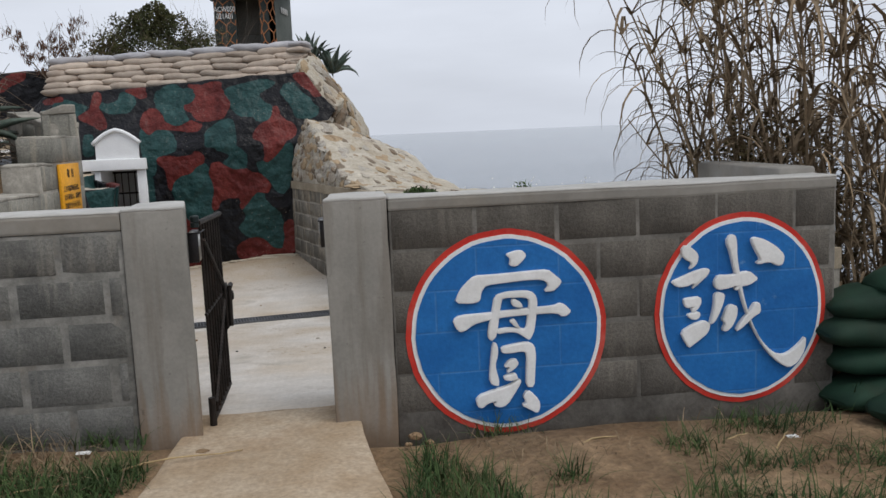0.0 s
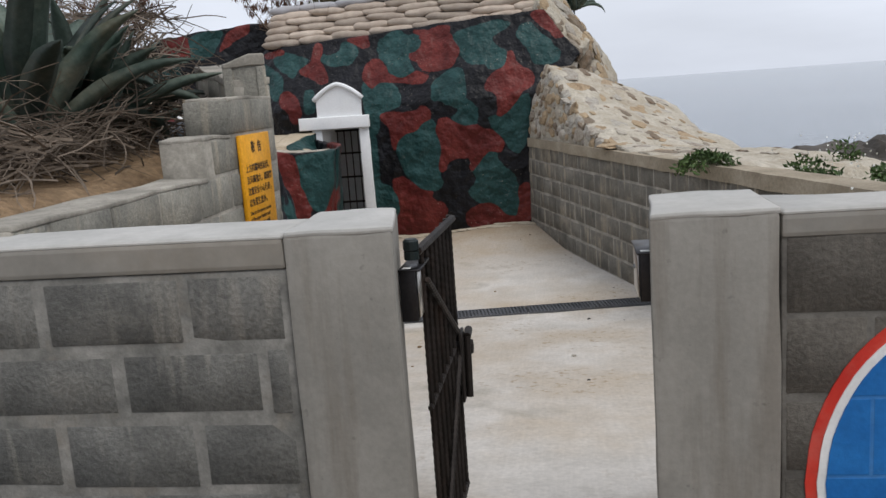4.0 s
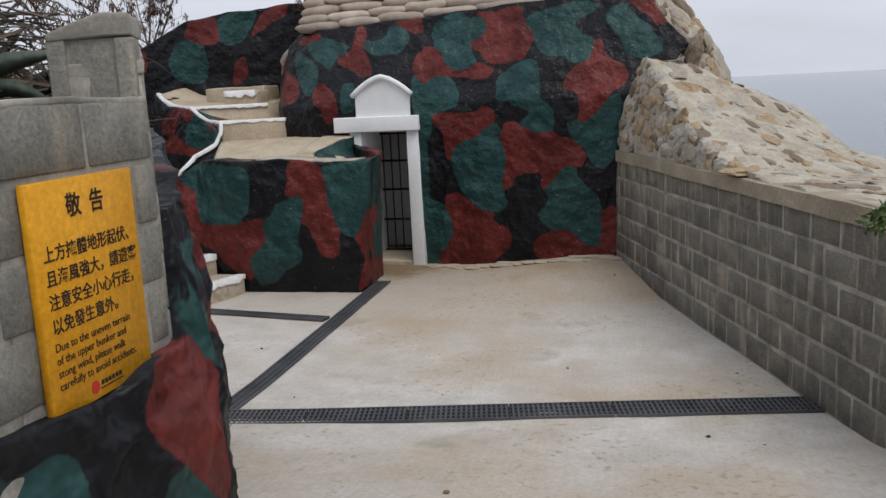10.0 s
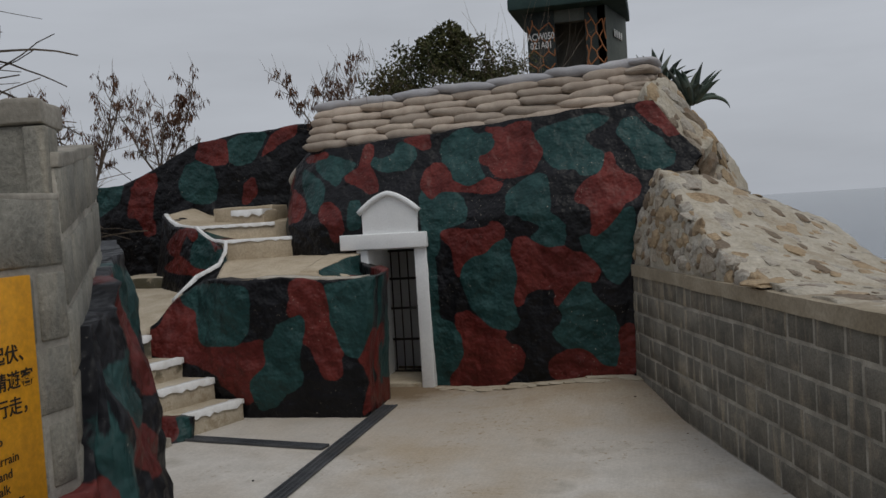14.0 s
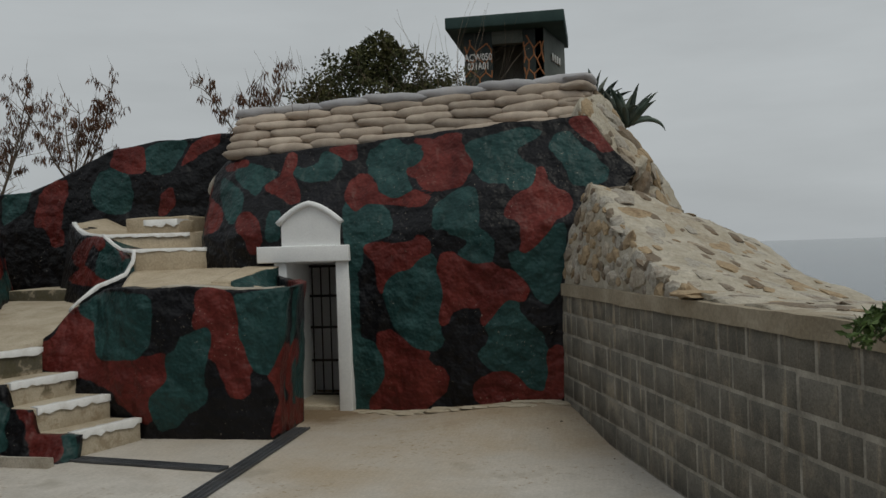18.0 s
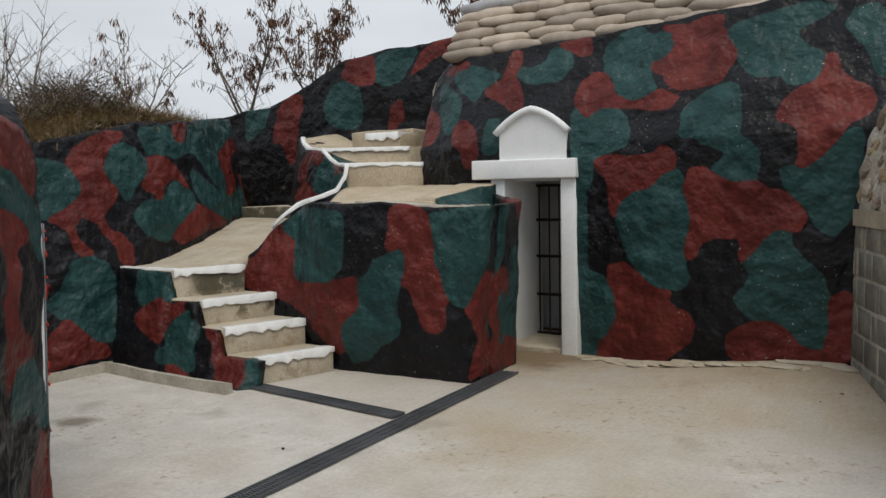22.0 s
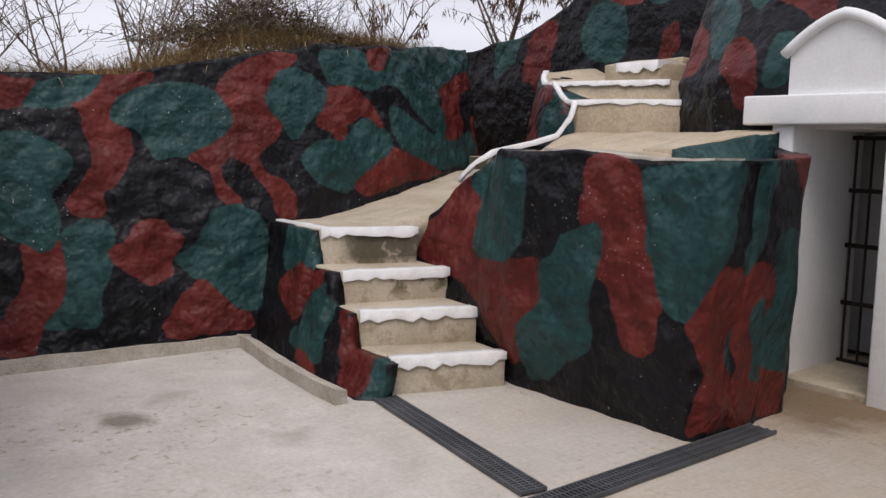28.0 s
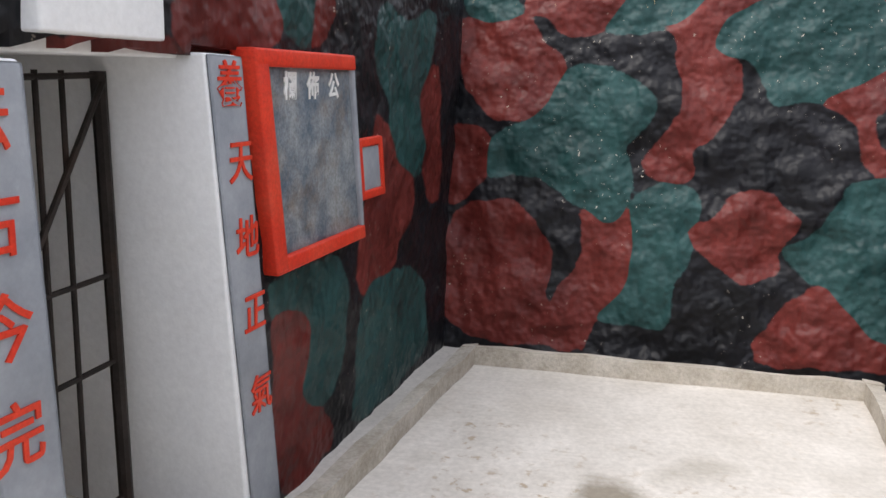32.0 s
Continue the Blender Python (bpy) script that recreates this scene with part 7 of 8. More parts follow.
line("敬  告", 0.215, 0.062, bold=0.001)
for i, text in enumerate(("上方掩體地形起伏、", "且海風強大，請遊客", "注意安全小心行走，", "以免發生意外。")):
    line(text, 0.112 - i * 0.058, 0.043, -0.185, "LEFT", 0.0005)
for i, text in enumerate(("Due to the uneven terrain", "of the upper bunker and", "stong wind, please walk", "carefully to avoid accidents.")):
    line(text, -0.112 - i * 0.032, 0.03, -0.185, "LEFT")
logo = disc(0.017, 0.001, 20, 0.0)
o = part("emblem", logo, "red", notice, "small red round emblem")
o.matrix_world = NB @ Matrix.Translation((-0.05, -0.252, 0.0045))
for k in range(6):
    bar = part("mark", bevel_box(-0.006, 0.006, -0.006, 0.006, 0, 0.001, 0.0003, 1), "ink", notice)
    bar.matrix_world = NB @ Matrix.Translation((-0.018 + k * 0.016, -0.248, 0.0045))
bar = part("mark", bevel_box(-0.05, 0.05, -0.002, 0.002, 0, 0.001, 0.0003, 1), "ink", notice)
bar.matrix_world = NB @ Matrix.Translation((0.022, -0.262, 0.0045))

# ---- second bunker: doorway, couplet, notice board ----
sx = Vector((0.989, -0.148, 0)).normalized()


def on_panel(x, out, z):
    """A place on the second bunker's front, out metres in front of it."""
    y = panel_y(x, 0)
    n = Vector((-sx.y, sx.x, 0))
    return (x + n.x * out, y + n.y * out, z)


door2 = empty("door_2", *on_panel(-4.05, 0.0, 0.0))
tagged(door2, "second bunker doorway with white sides and red couplet", "doorway", kind="structure")


def slab2(name, x0, x1, out0, out1, z0, z1, material, label="", parent=None, w=0.008, lean=0.085):
    """A box on the front: x along it, out in front of it, its edges leaning out of true towards the foot."""
    m = facing(on_panel(x0, 0.0, 0.0), -sx)
    ln = (Vector(on_panel(x1, 0, 0)) - Vector(on_panel(x0, 0, 0))).length
    bm = bevel_box(-ln, 0, z0, z1, out0, out1, w, 2)
    rough_up(bm, 4.0, 0.004)
    for v in bm.verts:
        v.co.x += lean * (1.47 - v.co.y)
    o = part(name, bm, material, parent or door2, label)
    o.matrix_world = m
    return o


slab2("jamb", -4.4, -4.24, -0.8, 0.045, -0.05, 1.42, "white", "white plastered door side", lean=0.127)
slab2("jamb_face", -4.405, -4.245, 0.046, 0.054, 0.02, 1.417, "greyblue", "grey-blue front with red characters", lean=0.14)
slab2("jamb", -3.65, -3.49, -0.8, 0.045, -0.05, 1.39, "white", lean=0.047)
slab2("jamb_face", -3.648, -3.49, 0.046, 0.054, 0.02, 1.385, "greyblue", "grey-blue front with red characters", lean=0.047)
slab2("lintel", -4.3, -3.6, -0.8, -0.03, 1.405, 1.44, "white", "white plastered soffit", lean=0.0)
slab2("plaque", -4.09, -3.71, -0.1, 0.05, 1.44, 1.95, "white", "blank white plaque above the door", lean=0.0)
slab2("passage_end", -4.9, -3.1, -0.86, -0.78, -0.05, 1.5, "tower_light", "pale end of the passage")
for ch, x, z in zip("養天地正氣", (-4.347, -4.395, -4.423, -4.456, -4.485), (1.337, 1.136, 0.924, 0.706, 0.455)):
    letters("character", ch, 0.125, "bright_red", facing(on_panel(x, 0.055, z), -sx), door2, 0.004, 0.001)
for ch, x, z in zip("法古今完人", (-3.545, -3.555, -3.567, -3.577, -3.59), (1.285, 1.095, 0.9, 0.69, 0.47)):
    letters("character", ch, 0.14, "bright_red", facing(on_panel(x, 0.055, z), -sx), door2, 0.004, 0.001)
gr2 = empty("iron_grille_door", *on_panel(-4.0, -0.25, 0.0))
for i in range(8):
    x = -4.23 + (0.13 + (i - 1) * 0.086 if i else 0.0)
    bm = bmesh.new()
    rod(bm, on_panel(x - (0.0 if i else 0.035), -0.25, -0.03), on_panel(x, -0.25, 1.37), 0.0075 if i else 0.02)
    part("bar", bm, "iron", gr2)
for z in (0.2, 0.6, 0.84, 1.36):
    bm = bmesh.new()
    rod(bm, on_panel(-4.24, -0.25, z), on_panel(-3.5, -0.25, z - 0.02), 0.008)
    part("rail", bm, "iron", gr2)
bm = bmesh.new()
rod(bm, on_panel(-4.225, -0.235, 1.34), on_panel(-3.75, -0.235, 0.62), 0.009)
part("brace", bm, "iron", gr2)
for o in gr2.children:
    o.matrix_parent_inverse = gr2.matrix_world.inverted()
tagged(gr2, "black iron bar door set back in the doorway", "iron door")

board = empty("notice_board", *on_panel(-4.9, 0.03, 0.78))
tagged(board, "worn grey notice board in a painted red frame", "notice board")
slab2("panel", -5.150, -4.515, -0.02, 0.04, 0.82, 1.41, "board", "scuffed grey-blue panel", board, lean=0.185)
slab2("frame", -5.155, -4.465, -0.02, 0.062, 1.395, 1.445, "bright_red", "", board, lean=0.185)
slab2("frame", -5.155, -4.470, -0.02, 0.06, 0.785, 0.835, "bright_red", "", board, lean=0.185)
slab2("frame", -4.535, -4.465, -0.02, 0.063, 0.79, 1.44, "bright_red", "", board, lean=0.185)
slab2("frame", -5.160, -5.135, -0.02, 0.056, 0.8, 1.43, "greyblue", "", board, lean=0.185)
for i, ch in enumerate("欄佈公"):
    letters("character", ch, 0.088, "letter", facing(on_panel(-4.71 - i * 0.155, 0.041, 1.335), -sx), board, 0.003, 0.002)
small = empty("small_board", *on_panel(-5.4, 0.02, 0.9))
tagged(small, "small grey board in a red frame", "notice board")
slab2("panel", -5.435, -5.215, -0.02, 0.022, 0.94, 1.13, "greyblue", "", small, lean=0.2)
for z0, z1 in ((1.115, 1.15), (0.915, 0.95)):
    slab2("frame", -5.445, -5.200, -0.02, 0.03, z0, z1, "bright_red", "", small, lean=0.2)
for x0, x1 in ((-5.235, -5.2), (-5.445, -5.415)):
    slab2("frame", x0, x1, -0.02, 0.031, 0.92, 1.145, "bright_red", "", small, lean=0.2)

# ---- sandbags ----
def bag_mesh(name, seed, material, length=0.56, width=0.34, high=0.125):
    """A filled sack: flattened, slumped, with pinched sewn ends."""
    rng = random.Random(seed)
    bm = bmesh.new()
    rings, sides = 16, 14
    rows = []
    for i in range(rings + 1):
        u = -1 + 2 * i / rings
        prof = max(0.0, 1 - abs(u) ** 5.0) ** 0.5
        prof = 0.18 * (1 - abs(u)) + 0.82 * prof
        w = width / 2 * (0.62 + 0.38 * prof)
        h = high / 2 * max(0.13, prof)
        row = []
        for k in range(sides):
            a = k * math.tau / sides
            c, s = math.cos(a), math.sin(a)
            x = u * length / 2
            y = w * math.copysign(abs(c) ** 0.75, c)
            z = h * math.copysign(abs(s) ** 0.8, s)
            v = Vector((x, y, z))
            v += wander(v, 7.0, 0.014, seed * 3.1) + wander(v, 22.0, 0.004, seed * 1.3)
            row.append(bm.verts.new(v))
        rows.append(row)
    for r0, r1 in zip(rows, rows[1:]):
        for k in range(sides):
            bm.faces.new((r0[k], r0[(k + 1) % sides], r1[(k + 1) % sides], r1[k])).smooth = True
    bm.faces.new(rows[0][::-1])
    bm.faces.new(rows[-1])
    me = bpy.data.meshes.new(name)
    bm.to_mesh(me)
    bm.free()
    me.materials.append(M[material])
    return me


tan_bags = [bag_mesh("sandbag", k, "bag") for k in range(6)]
top_bags = [bag_mesh("sandbag", k + 20, "bag_top", 0.62, 0.36, 0.12) for k in range(4)]
green_bags = [bag_mesh("sandbag", k + 40, "bag_green", 0.6, 0.36, 0.17) for k in range(4)]
rng = random.Random(17)
LAYER = 0.098
for layer in range(6):
    x = -4.3 + 0.02 * layer
    k = 0
    while x < -0.34:
        length = rng.uniform(0.46, 0.64) * (1.12 if layer == 5 else 1.0) * (0.62 if k == 0 and layer % 2 else 1.0)
        xe = min(x + length, -0.22)
        cx = (x + xe) / 2
        if xe - x > 0.2:
            z = bend(cx, (-4.3, 2.835), (-2.2, 2.93), (-0.3, 3.02)) + layer * LAYER * bend(cx, (-4.3, 1.0), (-0.3, 0.98))
            y = 13.25 + 0.045 * layer + rng.uniform(-0.015, 0.015)
            src = top_bags if layer == 5 else tan_bags
            me = src[rng.randrange(len(src))]
            ob = new("sandbag", me)
            ob.matrix_world = pose(cx, y + 0.1, z, rng.uniform(-4, 4), rng.uniform(-2.5, 2.5) - 1.4, rng.uniform(-3, 3) + (180 if k % 2 else 0)) @ Matrix.Diagonal(((xe - x) / 0.56 * 1.12, 1, rng.uniform(1.1, 1.3), 1))
            tagged(ob, "weathered grey sandbag on top of the parapet" if layer == 5 else "tan cloth sandbag stacked in the parapet", "sandbag", "sandbag parapet")
        x = xe
        k += 1
for layer in range(6):
    for j in range(2):
        me = (top_bags if layer == 5 else tan_bags)[(layer + j) % 4]
        ob = new("sandbag", me)
        ob.matrix_world = pose(-0.33 + 0.015 * layer, 13.55 + 0.5 * j + (0.1 if layer % 2 else 0), 3.03 + layer * 0.096, 0, rng.uniform(-3, 3), 82 + rng.uniform(-6, 6))
        tagged(ob, "weathered grey sandbag on top of the parapet" if layer == 5 else "tan cloth sandbag stacked in the parapet", "sandbag", "sandbag parapet")


def heap(places, label, group):
    for i, (x, y, z, turn) in enumerate(places):
        ob = new("sandbag", green_bags[i % 4])
        ob.matrix_world = pose(x, y, z, 0, (i * 37 % 11) - 5, turn)
        tagged(ob, label, "sandbag", group)


heap([(-1.83, 2.5, 0.74, 14), (-1.88, 2.52, 0.87, -9), (-1.95, 2.5, 1.0, 12), (-2.4, 2.5, 0.76, 0), (-2.42, 2.48, 0.9, 8), (-2.38, 2.5, 1.03, -6), (-1.75, 2.2, 0.72, 40), (-2.15, 2.15, 0.74, 15)], "dark green woven sandbag heaped against the wall", "green sandbags by the west wall")
heap([(2.95, 2.75, 0.6, 10), (2.98, 2.8, 0.75, -5), (2.9, 2.8, 0.9, 8), (2.98, 2.78, 1.05, -10), (3.45, 2.7, 0.58, 0), (3.5, 2.72, 0.73, 12), (3.42, 2.7, 0.88, -6), (3.5, 2.74, 1.03, 5), (3.0, 2.45, 0.58, 25), (3.5, 2.4, 0.56, -12), (3.2, 2.4, 0.7, 5), (3.2, 2.75, 1.15, 0)], "dark green woven sandbag heaped at the wall's end", "green sandbags by the east corner")


# ---- guard post on the roof ----
post = empty("guard_post", -1.3, 17.3, 3.0)
tagged(post, "dark concrete guard post with a green slab roof", "guard post")


def gp(name, x0, x1, y0, y1, z0, z1, material, label="", parent=None, w=0.01):
    return part(name, bevel_box(x0 + 1.3, x1 + 1.3, y0 - 17.3, y1 - 17.3, z0 - 3.0, z1 - 3.0, w), material, parent or post, label)


gp("front_wall", -2.04, -1.61, 17.0, 17.14, 2.9, 4.98, "tower_dark")
gp("front_wall", -1.14, -0.82, 17.0, 17.14, 2.9, 4.98, "tower_dark")
gp("beam", -1.61, -1.14, 17.0, 17.14, 4.78, 4.98, "tower_grey")
east_side = gp("side_wall", -0.96, -0.82, 17.0, 18.2, 2.9, 4.98, "tower_grey")
for v in east_side.data.vertices:
    v.co.x += 0.22 * (v.co.y + 0.3)
gp("side_wall", -2.0, -1.86, 17.14, 18.2, 2.9, 4.98, "tower_grey")
gp("back_wall", -1.86, -0.94, 18.06, 18.2, 2.9, 4.2, "tower_light")
gp("back_wall", -1.86, -1.22, 18.06, 18.2, 4.2, 4.98, "tower_light")
gp("back_wall", -1.22, -0.94, 18.06, 18.2, 4.42, 4.98, "tower_light")
roof = gp("roof", -2.28, -0.5, 16.7, 18.5, 4.98, 5.16, "tower_green", "dark green overhanging slab roof", None, 0.02)
for cx0, cx1 in ((-2.03, -1.62), (-1.13, -0.83)):
    rr = random.Random(int(cx0 * 100))
    bm = bmesh.new()
    wide, tall = (cx1 - cx0) / 2, 0.155
    knots = {(c, k): (min(cx1, max(cx0, cx0 + wide * (c + 0.5 * (k // 2 % 2)) + rr.uniform(-0.035, 0.035))), 2.95 + tall * (0.66 * k) + rr.uniform(-0.03, 0.03)) for c in range(-1, 4) for k in range(20)}
    for (c, k), (x, z) in knots.items():
        ends = [(c, k + 1)] if k % 2 == 0 else [(c, k + 1), (c + (1 if k // 2 % 2 else -1), k + 1)]
        for end in ends:
            q = knots.get(end)
            if q and z < 4.8 and q[1] < 4.9 and (abs(q[0] - x) > 0.01 or cx0 < x < cx1):
                rod(bm, (x + 1.3, -0.302, z - 3.0), (q[0] + 1.3, -0.302, q[1] - 3.0), 0.011, 4)
    part("net_pattern", bm, "brown_net", post, "brown painted net lines")["kind"] = "stuff"
for i, text in enumerate(("ACW050", "021A01")):
    letters("writing", text, 0.15, "letter", facing((-1.825, 16.985, 4.59 - i * 0.135), (1, 0, 0)) @ Matrix.Diagonal((0.72, 1, 1, 1)), post, 0.004, 0.002)
for i in range(4):
    gp("mark", -0.81 + 0.22 * (0.4 + i * 0.13), -0.79 + 0.22 * (0.4 + i * 0.13), 17.35 + i * 0.13, 17.44 + i * 0.13, 4.55, 4.66, "letter", "", None, 0.001)

# ---- plants ----
def blade(verts, faces, base, heading, length, width, rise, droop, rng, segs=4):
    """A grass blade: a tapering, bending strip with a folded middle, added to verts and faces."""
    d = Vector((math.cos(heading), math.sin(heading), 0))
    side = Vector((-d.y, d.x, 0))
    p = Vector(base)
    up = rise
    n0 = len(verts)
    for i in range(segs + 1):
        k = i / segs
        w = width * (1 - k) ** 0.7 * 0.5 + 0.0004
        verts.append(tuple(p - side * w))
        verts.append(tuple(p + Vector((0, 0, -w * 0.5))))
        verts.append(tuple(p + side * w))
        step = length / segs
        p = p + d * (math.cos(up) * step) + Vector((0, 0, math.sin(up) * step))
        up -= droop / segs
    for i in range(segs):
        a = n0 + i * 3
        faces.append((a, a + 1, a + 4, a + 3))
        faces.append((a + 1, a + 2, a + 5, a + 4))


def sprig(verts, faces, pts, r, sides=4, taper=0.35):
    """A twig along points, added to verts and faces."""
    n0 = len(verts)
    pts = [Vector(p) for p in pts]
    last = None
    for i, p in enumerate(pts):
        t = (pts[min(i + 1, len(pts) - 1)] - pts[max(i - 1, 0)])
        t = t.normalized() if t.length > 1e-6 else Vector((0, 0, 1))
        side = t.orthogonal().normalized() if last is None else (last - t * last.dot(t))
        side = side.normalized() if side.length > 1e-5 else t.orthogonal().normalized()
        last = side
        up = t.cross(side)
        rr = r * (1 + (taper - 1) * i / max(1, len(pts) - 1))
        for k in range(sides):
            verts.append(tuple(p + (side * math.cos(k * math.tau / sides) + up * math.sin(k * math.tau / sides)) * rr))
    for i in range(len(pts) - 1):
        for k in range(sides):
            a, b = n0 + i * sides + k, n0 + i * sides + (k + 1) % sides
            faces.append((a, b, b + sides, a + sides))


def leaflet(verts, faces, base, direction, length, width, rng):
    """A small folded leaf."""
    d = Vector(direction).normalized()
    side = d.orthogonal().normalized()
    side = Matrix.Rotation(rng.uniform(0, math.tau), 3, d) @ side
    nrm = d.cross(side)
    b = Vector(base)
    n0 = len(verts)
    for q in (b, b + d * length * 0.45 + side * width * 0.5 + nrm * width * 0.2, b + d * length * 0.5 - nrm * width * 0.08, b + d * length * 0.45 - side * width * 0.5 + nrm * width * 0.2, b + d * length):
        verts.append(tuple(q))
    for f in ((0, 1, 2), (0, 2, 3), (1, 4, 2), (2, 4, 3)):
        faces.append(tuple(n0 + i for i in f))


def meander(base, heading, length, rise, rng, steps=6, wild=0.35, sag=0.0):
    """Points of a crooked branch."""
    p = Vector(base)
    d = Vector((math.cos(heading) * math.cos(rise), math.sin(heading) * math.cos(rise), math.sin(rise)))
    out = [p.copy()]
    for _ in range(steps):
        d = (d + Vector((rng.uniform(-wild, wild), rng.uniform(-wild, wild), rng.uniform(-wild, wild) * 0.7 - sag)) * 0.5).normalized()
        p = p + d * (length / steps)
        out.append(p.copy())
    return out


def stuff(name, verts, faces, material, label, category, parent=None):
    ob = raw_mesh(name, verts, faces, material, parent, label if parent else "")
    ob["kind"] = "stuff"
    if not parent:
        tagged(ob, label, category, kind="stuff")
    return ob


# agaves on the bank behind the notice wall and on the roof edge
def agave_leaf_mesh(seed, length, width, arch):
    """A thick channelled leaf along x, rising, with a spine at its tip."""
    rng = random.Random(seed)
    bm = bmesh.new()
    rows = []
    p, up = Vector((0, 0, 0)), 0.0
    n = 12
    for i in range(n + 1):
        k = i / n
        w = width * 0.5 * bend(k, (0, 0.75), (0.12, 0.7), (0.45, 1.0), (0.75, 0.72), (0.94, 0.2), (1, 0.02))
        th = 0.03 * (1 - k) + 0.004
        lift = 0.45 * w
        across = Vector((-math.sin(up), 0, math.cos(up)))
        sway = math.sin(k * 3 + seed) * 0.03
        rows.append([bm.verts.new(p + Vector((0, -w + sway, 0)) + across * lift), bm.verts.new(p + Vector((0, -w * 0.4 + sway, 0)) + across * lift * 0.2), bm.verts.new(p + Vector((0, w * 0.4 + sway, 0)) + across * lift * 0.2), bm.verts.new(p + Vector((0, w + sway, 0)) + across * lift), bm.verts.new(p + Vector((0, w * 0.4 + sway, 0)) - across * th), bm.verts.new(p + Vector((0, -w * 0.4 + sway, 0)) - across * th)])
        p = p + Vector((math.cos(up), 0, math.sin(up))) * (length / n)
        up -= arch / n * (0.4 + 1.2 * k)
    for r0, r1 in zip(rows, rows[1:]):
        for j in range(6):
            bm.faces.new((r0[j], r1[j], r1[(j + 1) % 6], r0[(j + 1) % 6])).smooth = True
    bm.faces.new(rows[0])
    bm.faces.new(rows[-1][::-1])
    bmesh.ops.recalc_face_normals(bm, faces=bm.faces)
    me = bpy.data.meshes.new("leaf")
    bm.to_mesh(me)
    bm.free()
    me.materials.append(M["agave"])
    return me


def agave(x, y, z, count, size, seed, label):
    rng = random.Random(seed)
    ob = empty("agave", x, y, z)
    kinds = [agave_leaf_mesh(seed * 10 + i, size * q, size * 0.19 * g, ar) for i, (q, g, ar) in enumerate(((1.0, 1.0, 0.35), (0.9, 0.95, 0.75), (1.05, 0.85, 1.3), (0.75, 1.0, 0.2), (0.95, 0.9, 2.0)))]
    for i in range(count):
        k = i / count
        yaw = math.degrees(i * 2.399) + rng.uniform(-12, 12)
        rise = 84 - 66 * k + rng.uniform(-7, 7)
        me = kinds[rng.choice((0, 0, 3, 1)) if k < 0.4 else rng.choice((0, 1, 2, 4, 1))]
        lf = new("leaf", me)
        lf.parent = ob
        lf.matrix_world = Matrix.Translation((x, y, z)) @ Matrix.Rotation(math.radians(yaw), 4, "Z") @ Matrix.Translation((0.05 + 0.04 * k, 0, 0)) @ Matrix.Rotation(-math.radians(rise), 4, "Y") @ Matrix.Rotation(math.radians(rng.uniform(-20, 20)), 4, "X")
    return tagged(ob, label, "agave", "agaves")


agave(-2.6, 4.75, 1.95, 26, 0.92, 1, "large grey-green agave with thick arching leaves on the bank")
agave(-3.15, 5.5, 1.95, 24, 1.0, 2, "tall grey-green agave standing in dry vines on the bank")
agave(-2.75, 5.9, 1.9, 18, 0.6, 3, "low agave with drooping leaves behind the block wall")
agave(-2.6, 5.25, 1.98, 24, 0.72, 6, "agave with broad drooping grey-green leaves by the wall end")
agave(-3.4, 4.2, 1.75, 20, 0.8, 4, "old agave half buried in dry vines")
agave(-0.15, 15.0, 3.3, 20, 0.6, 5, "spiky dark agave on the bunker roof edge")
agave(0.24, 14.6, 3.12, 22, 0.5, 7, "agave with leaves hanging over the bunker edge")

# heap of dry vines over the bank
def vine_heap(x0, x1, y0, y1, top, count, seed, label, long=0.5, r=0.0045, material="twig"):
    rng = random.Random(seed)
    verts, faces = [], []
    for _ in range(count):
        x, y = rng.uniform(x0, x1), rng.uniform(y0, y1)
        z = top(x, y) * rng.uniform(0.0, 1.0) ** 0.6 + ground_z(x, y) - 0.02
        pts = meander((x, y, z), rng.uniform(0, math.tau), long * rng.uniform(0.5, 1.4), rng.uniform(-0.4, 0.6), rng, 6, 0.5, 0.12)
        if max(q.x for q in pts) > (-1.86 if y < 5.3 else -2.05 if y < 6.0 else -2.45):
            continue
        sprig(verts, faces, pts, r * rng.uniform(0.6, 1.5), 3, 0.5)
    return stuff("dry_vines", verts, faces, material, label, "dry vines")


vine_heap(-3.6, -1.98, 3.15, 5.0, lambda x, y: 0.3 * min(1, (-1.7 - x) * 1.6) * min(1, (y - 2.9) * 2), 900, 31, "tangle of dry brown vines heaped on the bank", 0.55, 0.0045)
vine_heap(-2.8, -2.05, 3.2, 4.6, lambda x, y: 0.2, 160, 32, "bleached dry stems hanging over the block wall", 0.5, 0.005)
vine_heap(-3.4, -2.2, 5.2, 7.3, lambda x, y: 0.25, 350, 33, "dry scrub on the bank behind the painted rock", 0.5, 0.0045)


vine_heap(-3.6, -2.1, 5.25, 6.3, lambda x, y: min(0.85, (-1.95 - x) * 1.1 + 0.4), 1100, 34, "high heap of dry brown brush behind the block wall", 0.45, 0.0045)
vine_heap(-3.6, -2.2, 5.3, 6.3, lambda x, y: min(0.95, (-1.95 - x) * 1.1 + 0.5), 200, 35, "pale dry stalks standing in the brush heap", 0.4, 0.0035)


